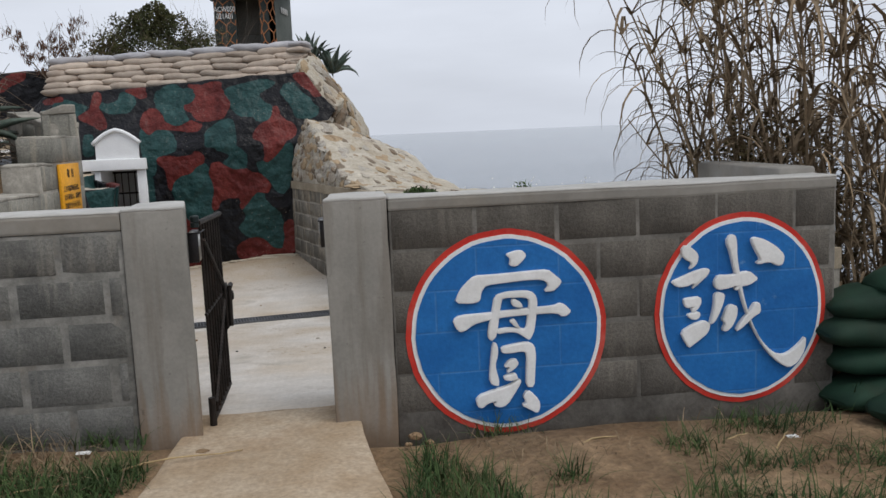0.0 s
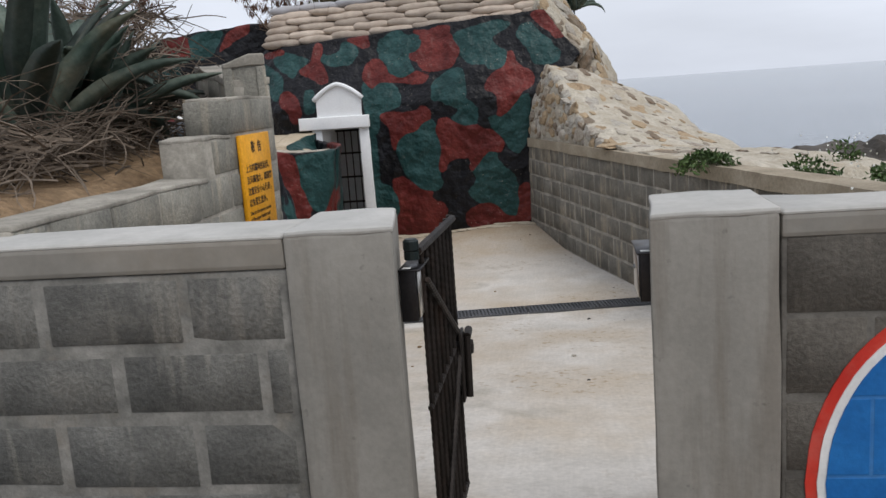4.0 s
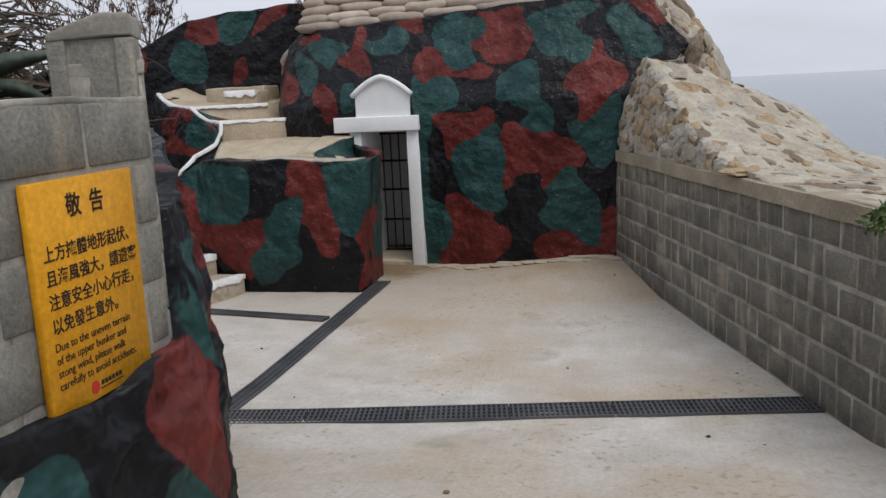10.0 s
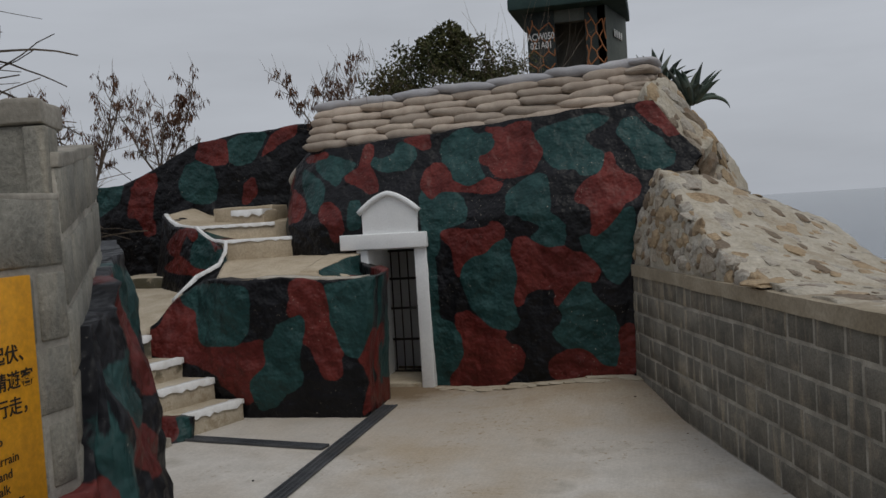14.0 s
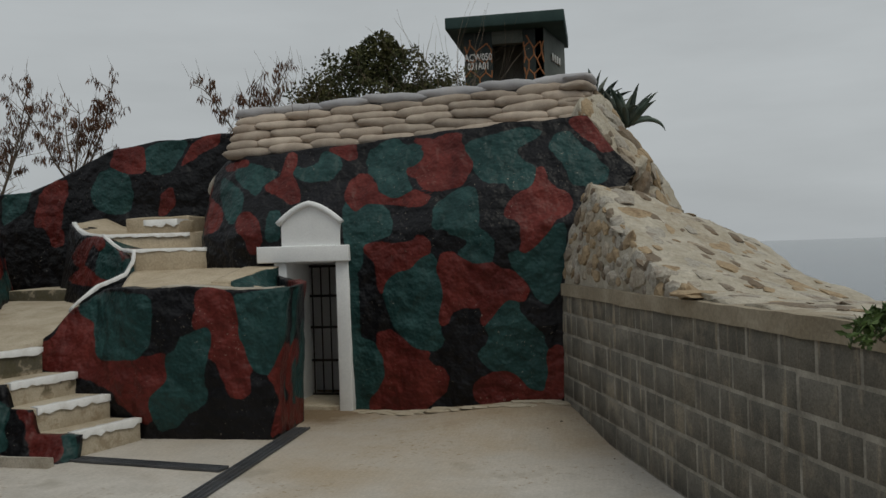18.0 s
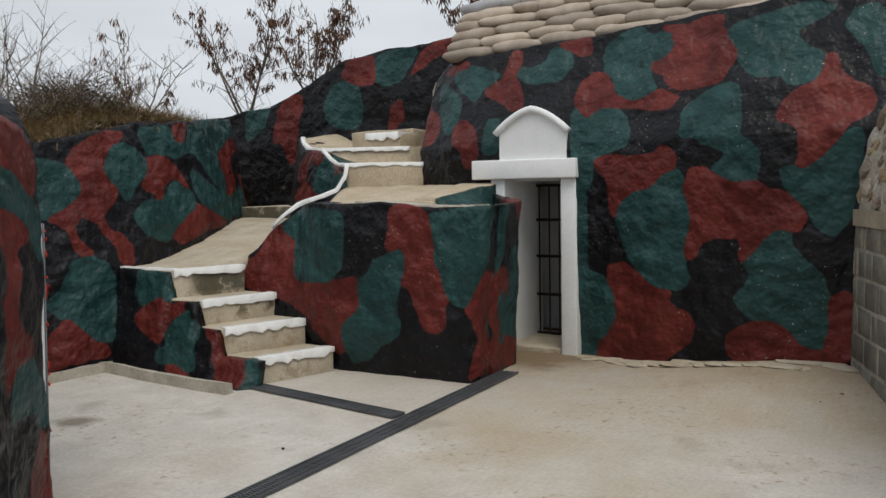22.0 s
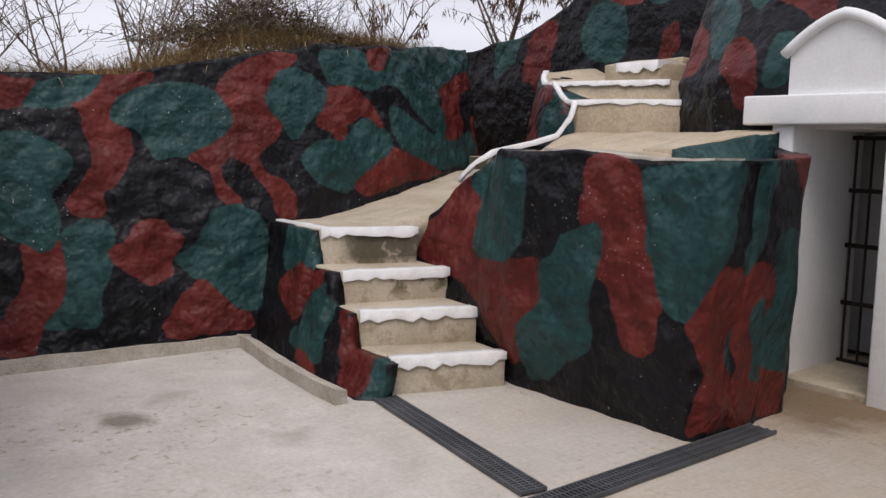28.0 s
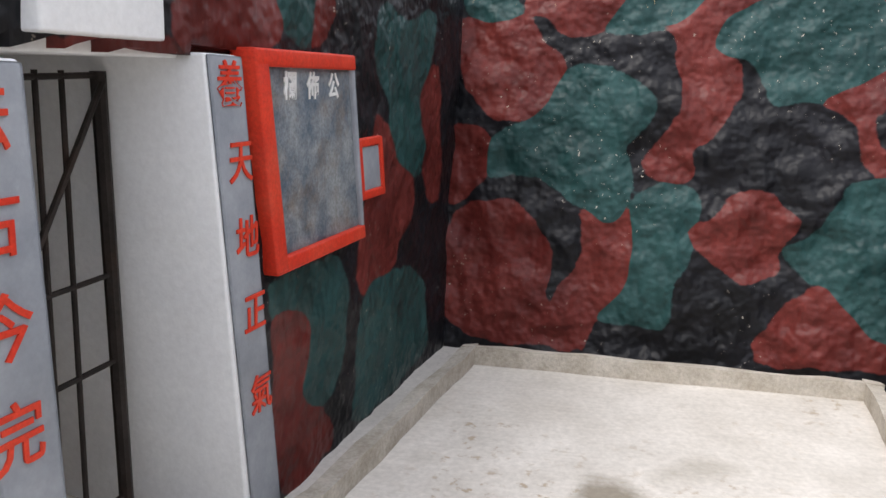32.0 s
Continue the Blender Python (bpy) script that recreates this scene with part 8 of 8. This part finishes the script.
# grass: one sheet of blades for each stretch
def grass(name, spots, seed, material, label, size=0.16, width=0.006, wild=0.9):
    rng = random.Random(seed)
    verts, faces = [], []
    for (x, y, rx, ry, n) in spots:
        for _ in range(n):
            a, q = rng.uniform(0, math.tau), rng.uniform(0, 1) ** 0.7
            px, py = x + rx * q * math.cos(a), y + ry * q * math.sin(a)
            blade(verts, faces, (px, py, ground_z(px, py) - 0.01), rng.uniform(0, math.tau), size * rng.uniform(0.5, 1.4), width * rng.uniform(0.6, 1.4), rng.uniform(0.7, 1.5), rng.uniform(0.2, 2.0) * wild, rng)
    return stuff(name, verts, faces, material, label, "grass")


grass("grass", [(0.68, 1.9, 0.25, 0.35, 650), (0.95, 1.55, 0.35, 0.3, 600), (0.6, 2.3, 0.12, 0.2, 160), (0.95, 2.68, 0.22, 0.05, 50), (1.35, 1.35, 0.4, 0.2, 260), (1.15, 2.1, 0.1, 0.08, 60), (1.75, 2.3, 0.16, 0.1, 150), (1.95, 2.05, 0.3, 0.12, 220), (2.25, 2.5, 0.35, 0.14, 320), (2.05, 1.6, 0.3, 0.2, 350), (2.5, 2.0, 0.4, 0.25, 420), (1.7, 1.75, 0.25, 0.15, 260)], 41, "grass", "green grass tufts growing in sandy soil", 0.13)
grass("grass", [(-1.0, 2.0, 0.35, 0.4, 1900), (-1.5, 2.35, 0.4, 0.25, 900), (-0.72, 2.3, 0.14, 0.2, 360), (-1.3, 1.6, 0.6, 0.4, 2200), (-2.0, 2.2, 0.5, 0.4, 400), (-0.85, 2.72, 0.2, 0.04, 60), (-1.4, 2.72, 0.3, 0.05, 60), (-1.7, 1.3, 0.7, 0.3, 300)], 42, "grass", "green grass and weeds along the wall foot", 0.11)
grass("grass", [(2.9, 3.2, 0.4, 0.5, 500), (3.3, 4.0, 0.5, 0.6, 500), (2.0, 4.6, 0.5, 0.6, 350)], 43, "grass", "green grass below the reeds", 0.3, 0.009)
grass("dry_grass", [(-1.25, 2.5, 0.4, 0.22, 260), (-0.95, 2.25, 0.3, 0.3, 160), (1.0, 2.4, 0.4, 0.3, 60), (1.9, 2.4, 0.6, 0.25, 130), (-1.9, 2.3, 0.6, 0.4, 240)], 44, "straw_dark", "dead straw lying on the sandy soil", 0.16, 0.004, 2.6)

# dry grass on the west wall, leaning over its edge
rng = random.Random(51)
verts, faces = [], []
for _ in range(13000):
    y = rng.uniform(8.0, 13.3)
    w = rng.uniform(0, 1) ** 0.8
    edge = left_x(y, bend(y, (8.1, 1.86), (8.8, 1.82), (9.9, 1.88), (10.8, 2.09), (11.4, 2.2), (12.9, 2.3)))
    x = edge - 0.1 - 1.1 * w
    hump = 0.16 * math.exp(-((y - 11.2) / 0.75) ** 2) + 0.06 * math.exp(-((y - 12.4) / 0.6) ** 2)
    z = bend(y, (8.1, 1.8), (8.8, 1.78), (9.9, 1.85), (10.8, 2.07), (11.4, 2.19), (12.9, 2.31)) + hump * min(1, w * 2.5)
    blade(verts, faces, (x, y, z - 0.02), rng.gauss(-0.9, 1.1), rng.uniform(0.1, 0.3), 0.005, rng.uniform(0.1, 1.2), rng.uniform(0.3, 1.8), rng)
stuff("dry_grass", verts, faces, "straw", "mat of dry straw-coloured grass along the wall top", "dry grass")
verge_pts, verge_f = [], []
for j in range(41):
    for i in range(7):
        y = 7.9 + 5.4 * j / 40
        q = i / 6
        edge = left_x(y, 1.9)
        z = bend(y, (8.1, 1.76), (8.8, 1.74), (9.9, 1.8), (10.8, 2.02), (11.4, 2.14), (12.9, 2.24)) + 0.16 * math.exp(-((y - 11.2) / 0.75) ** 2) * q
        verge_pts.append((edge - 0.22 - 1.6 * q, y, z + 0.03 * noise.noise((y * 3, q * 5, 0))))
for j in range(40):
    for i in range(6):
        a = j * 7 + i
        verge_f.append((a, a + 7, a + 8, a + 1))
verge = raw_mesh("bank_soil", verge_pts, verge_f, "soil", smooth=True)
sol = verge.modifiers.new("thickness", "SOLIDIFY")
sol.thickness = 0.3
sol.offset = -1.0
tagged(verge, "sandy soil bank behind the painted wall", "bank", kind="structure")


# bare shrubs and withered trees
def bare_shrub(x, y, z, height, stems, seed, label, lean=0.0, r=0.011, wild=0.3, material="twig", fine=5):
    rng = random.Random(seed)
    ob = empty("bare_shrub", x, y, z)
    for s in range(stems):
        verts, faces = [], []
        main = meander((rng.uniform(-0.1, 0.1), rng.uniform(-0.1, 0.1), -0.05), rng.uniform(0, math.tau), height * rng.uniform(0.65, 1.1), rng.uniform(0.95, 1.45), rng, 8, wild)
        sprig(verts, faces, main, r * rng.uniform(0.6, 1.1), 5, 0.2)
        for i in range(2, 9):
            for _ in range(rng.choice((1, 1, 2))):
                side = meander(main[i - 1], rng.uniform(0, math.tau), height * rng.uniform(0.14, 0.34), rng.uniform(0.3, 1.2), rng, 5, 0.4)
                sprig(verts, faces, side, r * 0.4, 3, 0.3)
                for _ in range(fine):
                    q = side[rng.randrange(1, 6)]
                    sprig(verts, faces, meander(q, rng.uniform(0, math.tau), height * rng.uniform(0.03, 0.12), rng.uniform(0, 1.3), rng, 3, 0.4), r * 0.2, 3, 0.4)
        raw_mesh("branch", verts, faces, material, ob)
    return tagged(ob, label, "shrub", "bare shrubs")


def withered_tree(x, y, z, height, spread, seed, clusters, label):
    """Thin crooked stems with bunches of hanging brown pods and leaves."""
    rng = random.Random(seed)
    ob = empty("withered_tree", x, y, z)
    lv, lf = [], []
    for s in range(5):
        verts, faces = [], []
        main = meander((rng.uniform(-0.08, 0.08), 0, -0.1), s * 1.4 + rng.uniform(-0.4, 0.4), height * rng.uniform(0.75, 1.08), rng.uniform(1.0, 1.4), rng, 9, 0.28)
        sprig(verts, faces, main, 0.02 * height / 1.8, 6, 0.18)
        for i in range(2, 10):
            for _ in range(2):
                side = meander(main[i - 1], rng.uniform(0, math.tau), spread * rng.uniform(0.3, 0.8), rng.uniform(0.3, 1.1), rng, 6, 0.35)
                sprig(verts, faces, side, 0.006, 4, 0.3)
                if i > 3:
                    for q in side[3:]:
                        if rng.random() < clusters:
                            for _ in range(rng.randint(5, 14)):
                                leaflet(lv, lf, q + Vector((rng.uniform(-0.05, 0.05), rng.uniform(-0.05, 0.05), rng.uniform(-0.05, 0.03))), (rng.uniform(-0.5, 0.5), rng.uniform(-0.5, 0.5), -1), rng.uniform(0.06, 0.13), rng.uniform(0.012, 0.024), rng)
                sprig(verts, faces, meander(side[-2], rng.uniform(0, math.tau), 0.2, 1.2, rng, 3, 0.3), 0.003, 3, 0.4)
        raw_mesh("trunk" if s == 0 else "branch", verts, faces, "twig", ob)
    stuff("crown", lv, lf, "brownleaf", "hanging withered brown leaves and pods", "", ob)
    return tagged(ob, label, "tree", "withered trees")


withered_tree(-8.85, 15.3, 2.6, 1.9, 0.75, 61, 0.55, "withered small tree with bunches of brown pods")
withered_tree(-7.65, 15.4, 2.75, 1.75, 0.7, 62, 0.7, "thin withered tree with hanging brown leaves")
withered_tree(-4.42, 14.5, 3.0, 1.35, 0.35, 63, 0.35, "thin dry sapling with few hanging leaves behind the sandbags")
withered_tree(-9.9, 14.2, 2.3, 1.5, 0.8, 64, 0.25, "half-bare withered tree on the bank")
for i, (x, y, h, st) in enumerate(((-7.5, 9.1, 1.3, 5), (-7.6, 9.7, 1.5, 6), (-7.4, 10.3, 1.45, 6), (-7.7, 10.9, 1.5, 6), (-7.35, 11.2, 0.95, 7), (-7.3, 11.6, 0.7, 7), (-7.8, 8.4, 1.2, 5), (-7.7, 12.1, 0.6, 5), (-8.4, 12.6, 0.8, 6), (-8.6, 10.6, 1.6, 6), (-8.6, 9.2, 1.4, 6))):
    z = bend(y, (8.1, 1.75), (9.9, 1.8), (10.8, 2.05), (11.4, 2.2), (12.9, 2.28))
    bare_shrub(x, y, z, h, st, 70 + i, "bare thorny shrub rising from dry grass" if h > 1 else "low dense tangle of dry twigs on the wall bank", fine=3 if h > 1 else 8, r=0.011 if h > 1 else 0.006, wild=0.3 if h > 1 else 0.6)
rng = random.Random(88)
verts, faces = [], []
for _ in range(1500):
    y = rng.gauss(11.25, 0.45)
    x = rng.uniform(-8.0, -6.95)
    z = 2.2 + 0.42 * math.exp(-((y - 11.2) / 0.5) ** 2) * rng.random()
    sprig(verts, faces, meander((x, y, z), rng.uniform(0, math.tau), rng.uniform(0.15, 0.45), rng.uniform(-0.2, 1.0), rng, 4, 0.6, 0.05), 0.0035, 3, 0.5)
stuff("dry_vines", verts, faces, "twig", "matted dry creeper heap on the wall top", "dry vines")
lv, lf = [], []
for _ in range(1600):
    y = rng.gauss(11.2, 0.4)
    x = rng.uniform(-7.9, -6.95)
    z = 2.22 + 0.38 * math.exp(-((y - 11.2) / 0.5) ** 2) * rng.random()
    leaflet(lv, lf, (x, y, z), (rng.uniform(-1, 1), rng.uniform(-1, 1), rng.uniform(-0.5, 0.8)), rng.uniform(0.03, 0.06), 0.02, rng)
stuff("creeper_leaves", lv, lf, "dryleaf", "small olive and brown creeper leaves on the heap", "creeper")


# leafy bush behind the sandbags
def bush(name, x, y, z, rx, ry, rz, leaves, twigs, seed, label, leaf=0.04, material="leaf", group=""):
    rng = random.Random(seed)
    ob = empty(name, x, y, z)
    verts, faces = [], []
    for _ in range(twigs):
        sprig(verts, faces, meander((rng.uniform(-rx, rx) * 0.6, rng.uniform(-ry, ry) * 0.6, 0), rng.uniform(0, math.tau), rz * rng.uniform(0.7, 1.0) * (1.7 if 12 < twigs and rz < 1.2 else 1.0), rng.uniform(0.7, 1.4), rng, 8, 0.5), 0.005, 4, 0.25)
    raw_mesh("twigwork", verts, faces, "twig", ob)["kind"] = "stuff"
    lv, lf = [], []
    for _ in range(leaves):
        a, e, q = rng.uniform(0, math.tau), rng.uniform(0, 1.45), rng.uniform(0.35, 1.0) ** 0.5
        p = Vector((rx * q * math.cos(a) * math.cos(e), ry * q * math.sin(a) * math.cos(e), rz * q * math.sin(e)))
        lump = noise.noise(p * 3.5 + Vector((seed, 0, 0)))
        if lump < -0.2 and q > 0.6:
            continue
        p *= 1 + 0.22 * lump
        leaflet(lv, lf, p, (rng.uniform(-1, 1), rng.uniform(-1, 1), rng.uniform(-0.6, 1)), leaf * rng.uniform(0.6, 1.4), leaf * 0.55, rng)
    stuff("crown", lv, lf, material, "small dark green leaves", "", ob)
    return tagged(ob, label, "bush", group)


bush("bush", -2.75, 14.15, 2.95, 1.2, 0.5, 1.3, 15000, 60, 91, "dense olive green bush with bare twigs behind the sandbags", 0.055, "leaf_olive")
bush("bush", -3.4, 14.05, 2.9, 0.62, 0.4, 0.85, 3200, 22, 92, "low reddish-green bush beside the sandbags", 0.04, "dryleaf")
bush("bush", -1.9, 14.1, 3.0, 0.6, 0.4, 1.0, 3200, 34, 93, "thin half-bare bush before the guard post", 0.035, "leaf_olive")
bush("plant", 1.08, 7.55, 1.26, 0.26, 0.2, 0.15, 700, 8, 94, "small leafy plant growing by the wall top", 0.045)
for i, (x, y, q) in enumerate(((1.75, 7.2, 0.3), (2.1, 6.6, 0.35), (2.3, 8.3, 0.3), (1.9, 5.6, 0.3), (2.2, 4.9, 0.32), (2.9, 7.6, 0.45))):
    bush("flowering_bush", x, y, 0.75 if x < 2.5 else 0.5, q, q, 0.62, 900, 10, 95 + i, "low green coastal bush with tiny white flowers", 0.05, group="coastal bushes")
    rng = random.Random(120 + i)
    lv, lf = [], []
    for _ in range(22):
        leaflet(lv, lf, (x + rng.uniform(-q, q), y + rng.uniform(-q, q), 1.28 + rng.uniform(-0.15, 0.15)), (rng.uniform(-1, 1), rng.uniform(-1, 1), 1), 0.02, 0.02, rng)
    ob = stuff("petals", lv, lf, "petal", "", "")
    tagged(ob, "tiny white flowers scattered on a coastal bush", "flowers", kind="stuff")


# dry reeds beyond the gate wall
def reed_clump(x, y, count, seed, label, high=3.2, lean=0.25):
    rng = random.Random(seed)
    base = ground_z(x, y)
    ob = empty("reed_clump", x, y, base)
    for _ in range(count):
        verts, faces = [], []
        main = meander((rng.uniform(-0.45, 0.45), rng.uniform(-0.45, 0.45), -0.1), rng.uniform(2.3, 4.4), high * rng.uniform(0.6, 1.1), rng.uniform(1.1, 1.5), rng, 10, 0.16, 0.02)
        sprig(verts, faces, main, 0.013, 6, 0.3)
        for i in range(3, 11):
            for _ in range(4):
                blade(verts, faces, main[i - 1], rng.uniform(0, math.tau), rng.uniform(0.4, 0.85), rng.uniform(0.014, 0.034), rng.uniform(0.2, 1.1), rng.uniform(2.0, 3.2), rng, 6)
        raw_mesh("reed", verts, faces, "straw_dark", ob)
    return tagged(ob, label, "reeds", "dry reeds")


reed_clump(3.35, 4.4, 9, 131, "tall dry reeds with drooping brown leaves")
reed_clump(3.55, 3.9, 11, 132, "tall dry reeds with drooping brown leaves")
reed_clump(3.9, 4.6, 11, 133, "tall dry reeds with drooping brown leaves", 3.6)
reed_clump(3.3, 4.9, 12, 135, "tall dry reeds with drooping brown leaves", 3.6)
reed_clump(4.3, 3.9, 12, 136, "tall dry reeds with drooping brown leaves", 3.4)
reed_clump(4.9, 4.4, 12, 137, "tall dry reeds with drooping brown leaves", 3.4)
bush("bush", 3.2, 4.4, 0.5, 0.7, 0.6, 1.5, 2600, 14, 134, "tangled olive brush among the reeds", 0.06, "dryleaf")

# ---- stones ----
def stone_mesh(seed, flat=0.55):
    rng = random.Random(seed)
    bm = bmesh.new()
    bmesh.ops.create_icosphere(bm, subdivisions=2, radius=0.5)
    for v in bm.verts:
        d = v.co.normalized()
        q = 1 + 0.5 * noise.noise(d * 1.6 + Vector((seed, 0, 0))) + 0.2 * noise.noise(d * 4 + Vector((0, seed, 0)))
        v.co = Vector((d.x * q * 0.5, d.y * q * 0.5 * 0.8, d.z * q * 0.5 * flat))
        m = max(abs(v.co.x) / 0.42, abs(v.co.y) / 0.34, abs(v.co.z) / (0.36 * flat))
        if m > 1:
            v.co /= 0.35 + 0.65 * m
    me = bpy.data.meshes.new("stone")
    bm.to_mesh(me)
    bm.free()
    me.materials.append(M["stone"])
    return me


STONES = [stone_mesh(i * 3.7 + 1) for i in range(10)]


def stones_on(owner, surf, count, seed, a0, a1, b0, b1, lo, hi, sink=0.3, near=0.0, thick=1.0):
    """Stones bedded in a slope, each a part of it, kept apart from one another."""
    rng = random.Random(seed)
    placed, tries = [], 0
    inv = owner.matrix_world.inverted()
    while len(placed) < count and tries < count * 25:
        tries += 1
        a, b = rng.uniform(a0, a1), rng.uniform(b0, b1)
        p = Vector(surf(a, b))
        s = rng.uniform(lo, hi) * rng.choice((1, 1, 0.7, 0.55))
        if any((p - q).length < (s + t) * 0.42 + near for q, t in placed):
            continue
        e = 0.004
        du = Vector(surf(a + e, b)) - Vector(surf(a - e, b))
        dv = Vector(surf(a, b + e)) - Vector(surf(a, b - e))
        nrm = du.cross(dv).normalized()
        if nrm.z < -0.2 or abs(nrm.z) <= 0.2 and nrm.x > 0:
            nrm = -nrm
        placed.append((p, s))
        x = (du.normalized() * math.cos(tries) + dv.normalized() * math.sin(tries))
        if rng.random() < 0.7:
            x = du.normalized() * 1.0 + dv.normalized() * rng.uniform(-0.4, 0.4)
        x = (x - nrm * x.dot(nrm)).normalized()
        rot = Matrix((x, nrm.cross(x), nrm)).transposed().to_4x4()
        ob = new("stone", rng.choice(STONES))
        ob.parent = owner
        p = p + wander(p, 2.6, 0.045, 7.0)
        ob.matrix_world = Matrix.Translation(p - nrm * s * sink * 0.1) @ rot @ Matrix.Diagonal((s * rng.uniform(1.1, 1.9), s * rng.uniform(0.9, 1.3), s * thick * rng.uniform(0.8, 1.3), 1))


stones_on(mound, mound_surf, 110, 201, 0.03, 0.5, 0.035, 0.2, 0.12, 0.23, 0.5)
stones_on(mound, mound_surf, 185, 212, 0.04, 0.72, 0.22, 0.72, 0.11, 0.34, 0.6, 0.015, 0.36)
stones_on(crag, crag_surf, 60, 203, 0.02, 0.98, 0.05, 0.95, 0.14, 0.34, 0.5)


def boulder(x, y, z, sx, sy, sz, seed, material, label, category="rock", sub=4, group=""):
    bm = bmesh.new()
    bmesh.ops.create_icosphere(bm, subdivisions=sub, radius=1.0)
    for v in bm.verts:
        d = v.co.normalized()
        q = 1 + 0.35 * noise.noise(d * 1.7 + Vector((seed, 0, 0))) + 0.16 * noise.noise(d * 4.5 + Vector((0, seed, 0))) + 0.07 * noise.noise(d * 11)
        v.co = Vector((d.x * sx, d.y * sy, d.z * sz)) * q
    ob = part("rock" if sub > 2 else "pebble", bm, material)
    ob.location = (x, y, z)
    return tagged(ob, label, category, group)


for i, (x, y, z, a, b, c) in enumerate(((6.6, 25.5, -1.2, 1.5, 1.3, 1.0), (8.4, 26.2, -1.4, 1.9, 1.4, 1.2), (10.4, 27.0, -1.6, 2.2, 1.6, 1.2), (12.6, 27.5, -2.0, 2.2, 1.8, 1.3), (5.2, 27.0, -1.9, 1.4, 1.3, 0.9), (7.5, 24.2, -2.2, 2.2, 1.2, 0.9))):
    boulder(x, y, z, a, b, c, i * 5.3, "searock", "dark weathered shore rock above the sea", "shore rock", 4, "shore rocks")
base_rock = [(6.5, 25.8, -4.5, 3.5, 2.6, 3.0), (10.5, 27.0, -5.0, 4.5, 3.0, 3.2)]
for i, (x, y, z, a, b, c) in enumerate(base_rock):
    boulder(x, y, z, a, b, c, 40 + i * 3.1, "searock", "broad dark rock shelf rising from the sea", "shore rock", 4, "shore rocks")

# litter and loose stones
rng = random.Random(301)
for i in range(46):
    x, y = rng.uniform(-6.0, 1.0), rng.uniform(5.0, 12.2)
    if y < 8 and x < -1.2 or y > 10.4 and x < -3.0 or x > 0.6:
        continue
    q = rng.uniform(0.007, 0.02)
    boulder(x, y, floor_z(x, y) + q * 0.3, q, q * 0.8, q * 0.55, i, rng.choice(("dark", "stone", "soil")), "small loose pebble lying on the yard floor", "pebble", 1, "pebbles")
for i, (x, y, q) in enumerate(((0.56, 2.7, 0.03), (0.62, 2.62, 0.02), (0.52, 2.6, 0.018), (-0.4, 2.55, 0.03), (1.15, 2.3, 0.02))):
    boulder(x, y, ground_z(x, y) + q * 0.3, q, q * 0.85, q * 0.6, 7 + i, "soil", "small broken stone lying at the pillar foot", "stone", 2, "loose stones")
for x, y in ((2.27, 2.36), (-0.91, 2.57)):
    bm = bmesh.new()
    bmesh.ops.create_grid(bm, x_segments=4, y_segments=3, size=0.5, matrix=Matrix.Diagonal((0.06, 0.035, 1, 1)))
    for v in bm.verts:
        v.co.z = 0.012 * noise.noise(v.co * 60) + 0.012
    bmesh.ops.solidify(bm, geom=bm.faces, thickness=0.002)
    ob = part("litter", bm, "paper")
    ob.location = (x, y, ground_z(x, y) + 0.01)
    tagged(ob, "crumpled scrap of pale paper on the soil", "litter")
sticks = random.Random(77)
for i, (x, y, a, ln) in enumerate(((1.3, 2.45, 0.2, 0.3), (1.9, 2.3, 0.6, 0.35), (-0.7, 2.35, 0.3, 0.5), (-1.1, 2.1, 0.5, 0.3), (2.1, 2.2, 0.9, 0.4), (-1.5, 2.5, 2.6, 0.4))):
    z = ground_z(x, y) + 0.02
    pts = [(x + ln * k / 5 * math.cos(a) + sticks.uniform(-0.01, 0.01), y + ln * k / 5 * math.sin(a) + sticks.uniform(-0.01, 0.01), z + 0.012 * math.sin(k)) for k in range(6)]
    tagged(part("dry_stick", tube(pts, 0.005, sides=5, taper=0.5), "straw"), "thin dry stick lying on the soil", "stick", "dry sticks")

# broken cement lip along the foot of the bunker
lip = empty("cement_rubble", -1.4, 12.3, 0.08)
rng = random.Random(404)
for i in range(26):
    x = -2.6 + 2.1 * i / 25 + rng.uniform(-0.05, 0.05)
    y = face_y(x, 0.1) - rng.uniform(0.06, 0.22)
    s = rng.uniform(0.1, 0.26)
    ob = new("stone", rng.choice(STONES[:6]))
    ob.parent = lip
    ob.matrix_world = Matrix.Translation((x, y, floor_z(x, y) + 0.004)) @ Matrix.Rotation(rng.uniform(-0.4, 0.4), 4, "Z") @ Matrix.Diagonal((s * 1.7, s * 0.9, 0.06 * rng.uniform(0.6, 1.0), 1))
    ob.material_slots[0].link = "OBJECT"
    ob.material_slots[0].material = M["step"]
tagged(lip, "flat broken cement pieces along the bunker foot", "rubble", kind="structure")
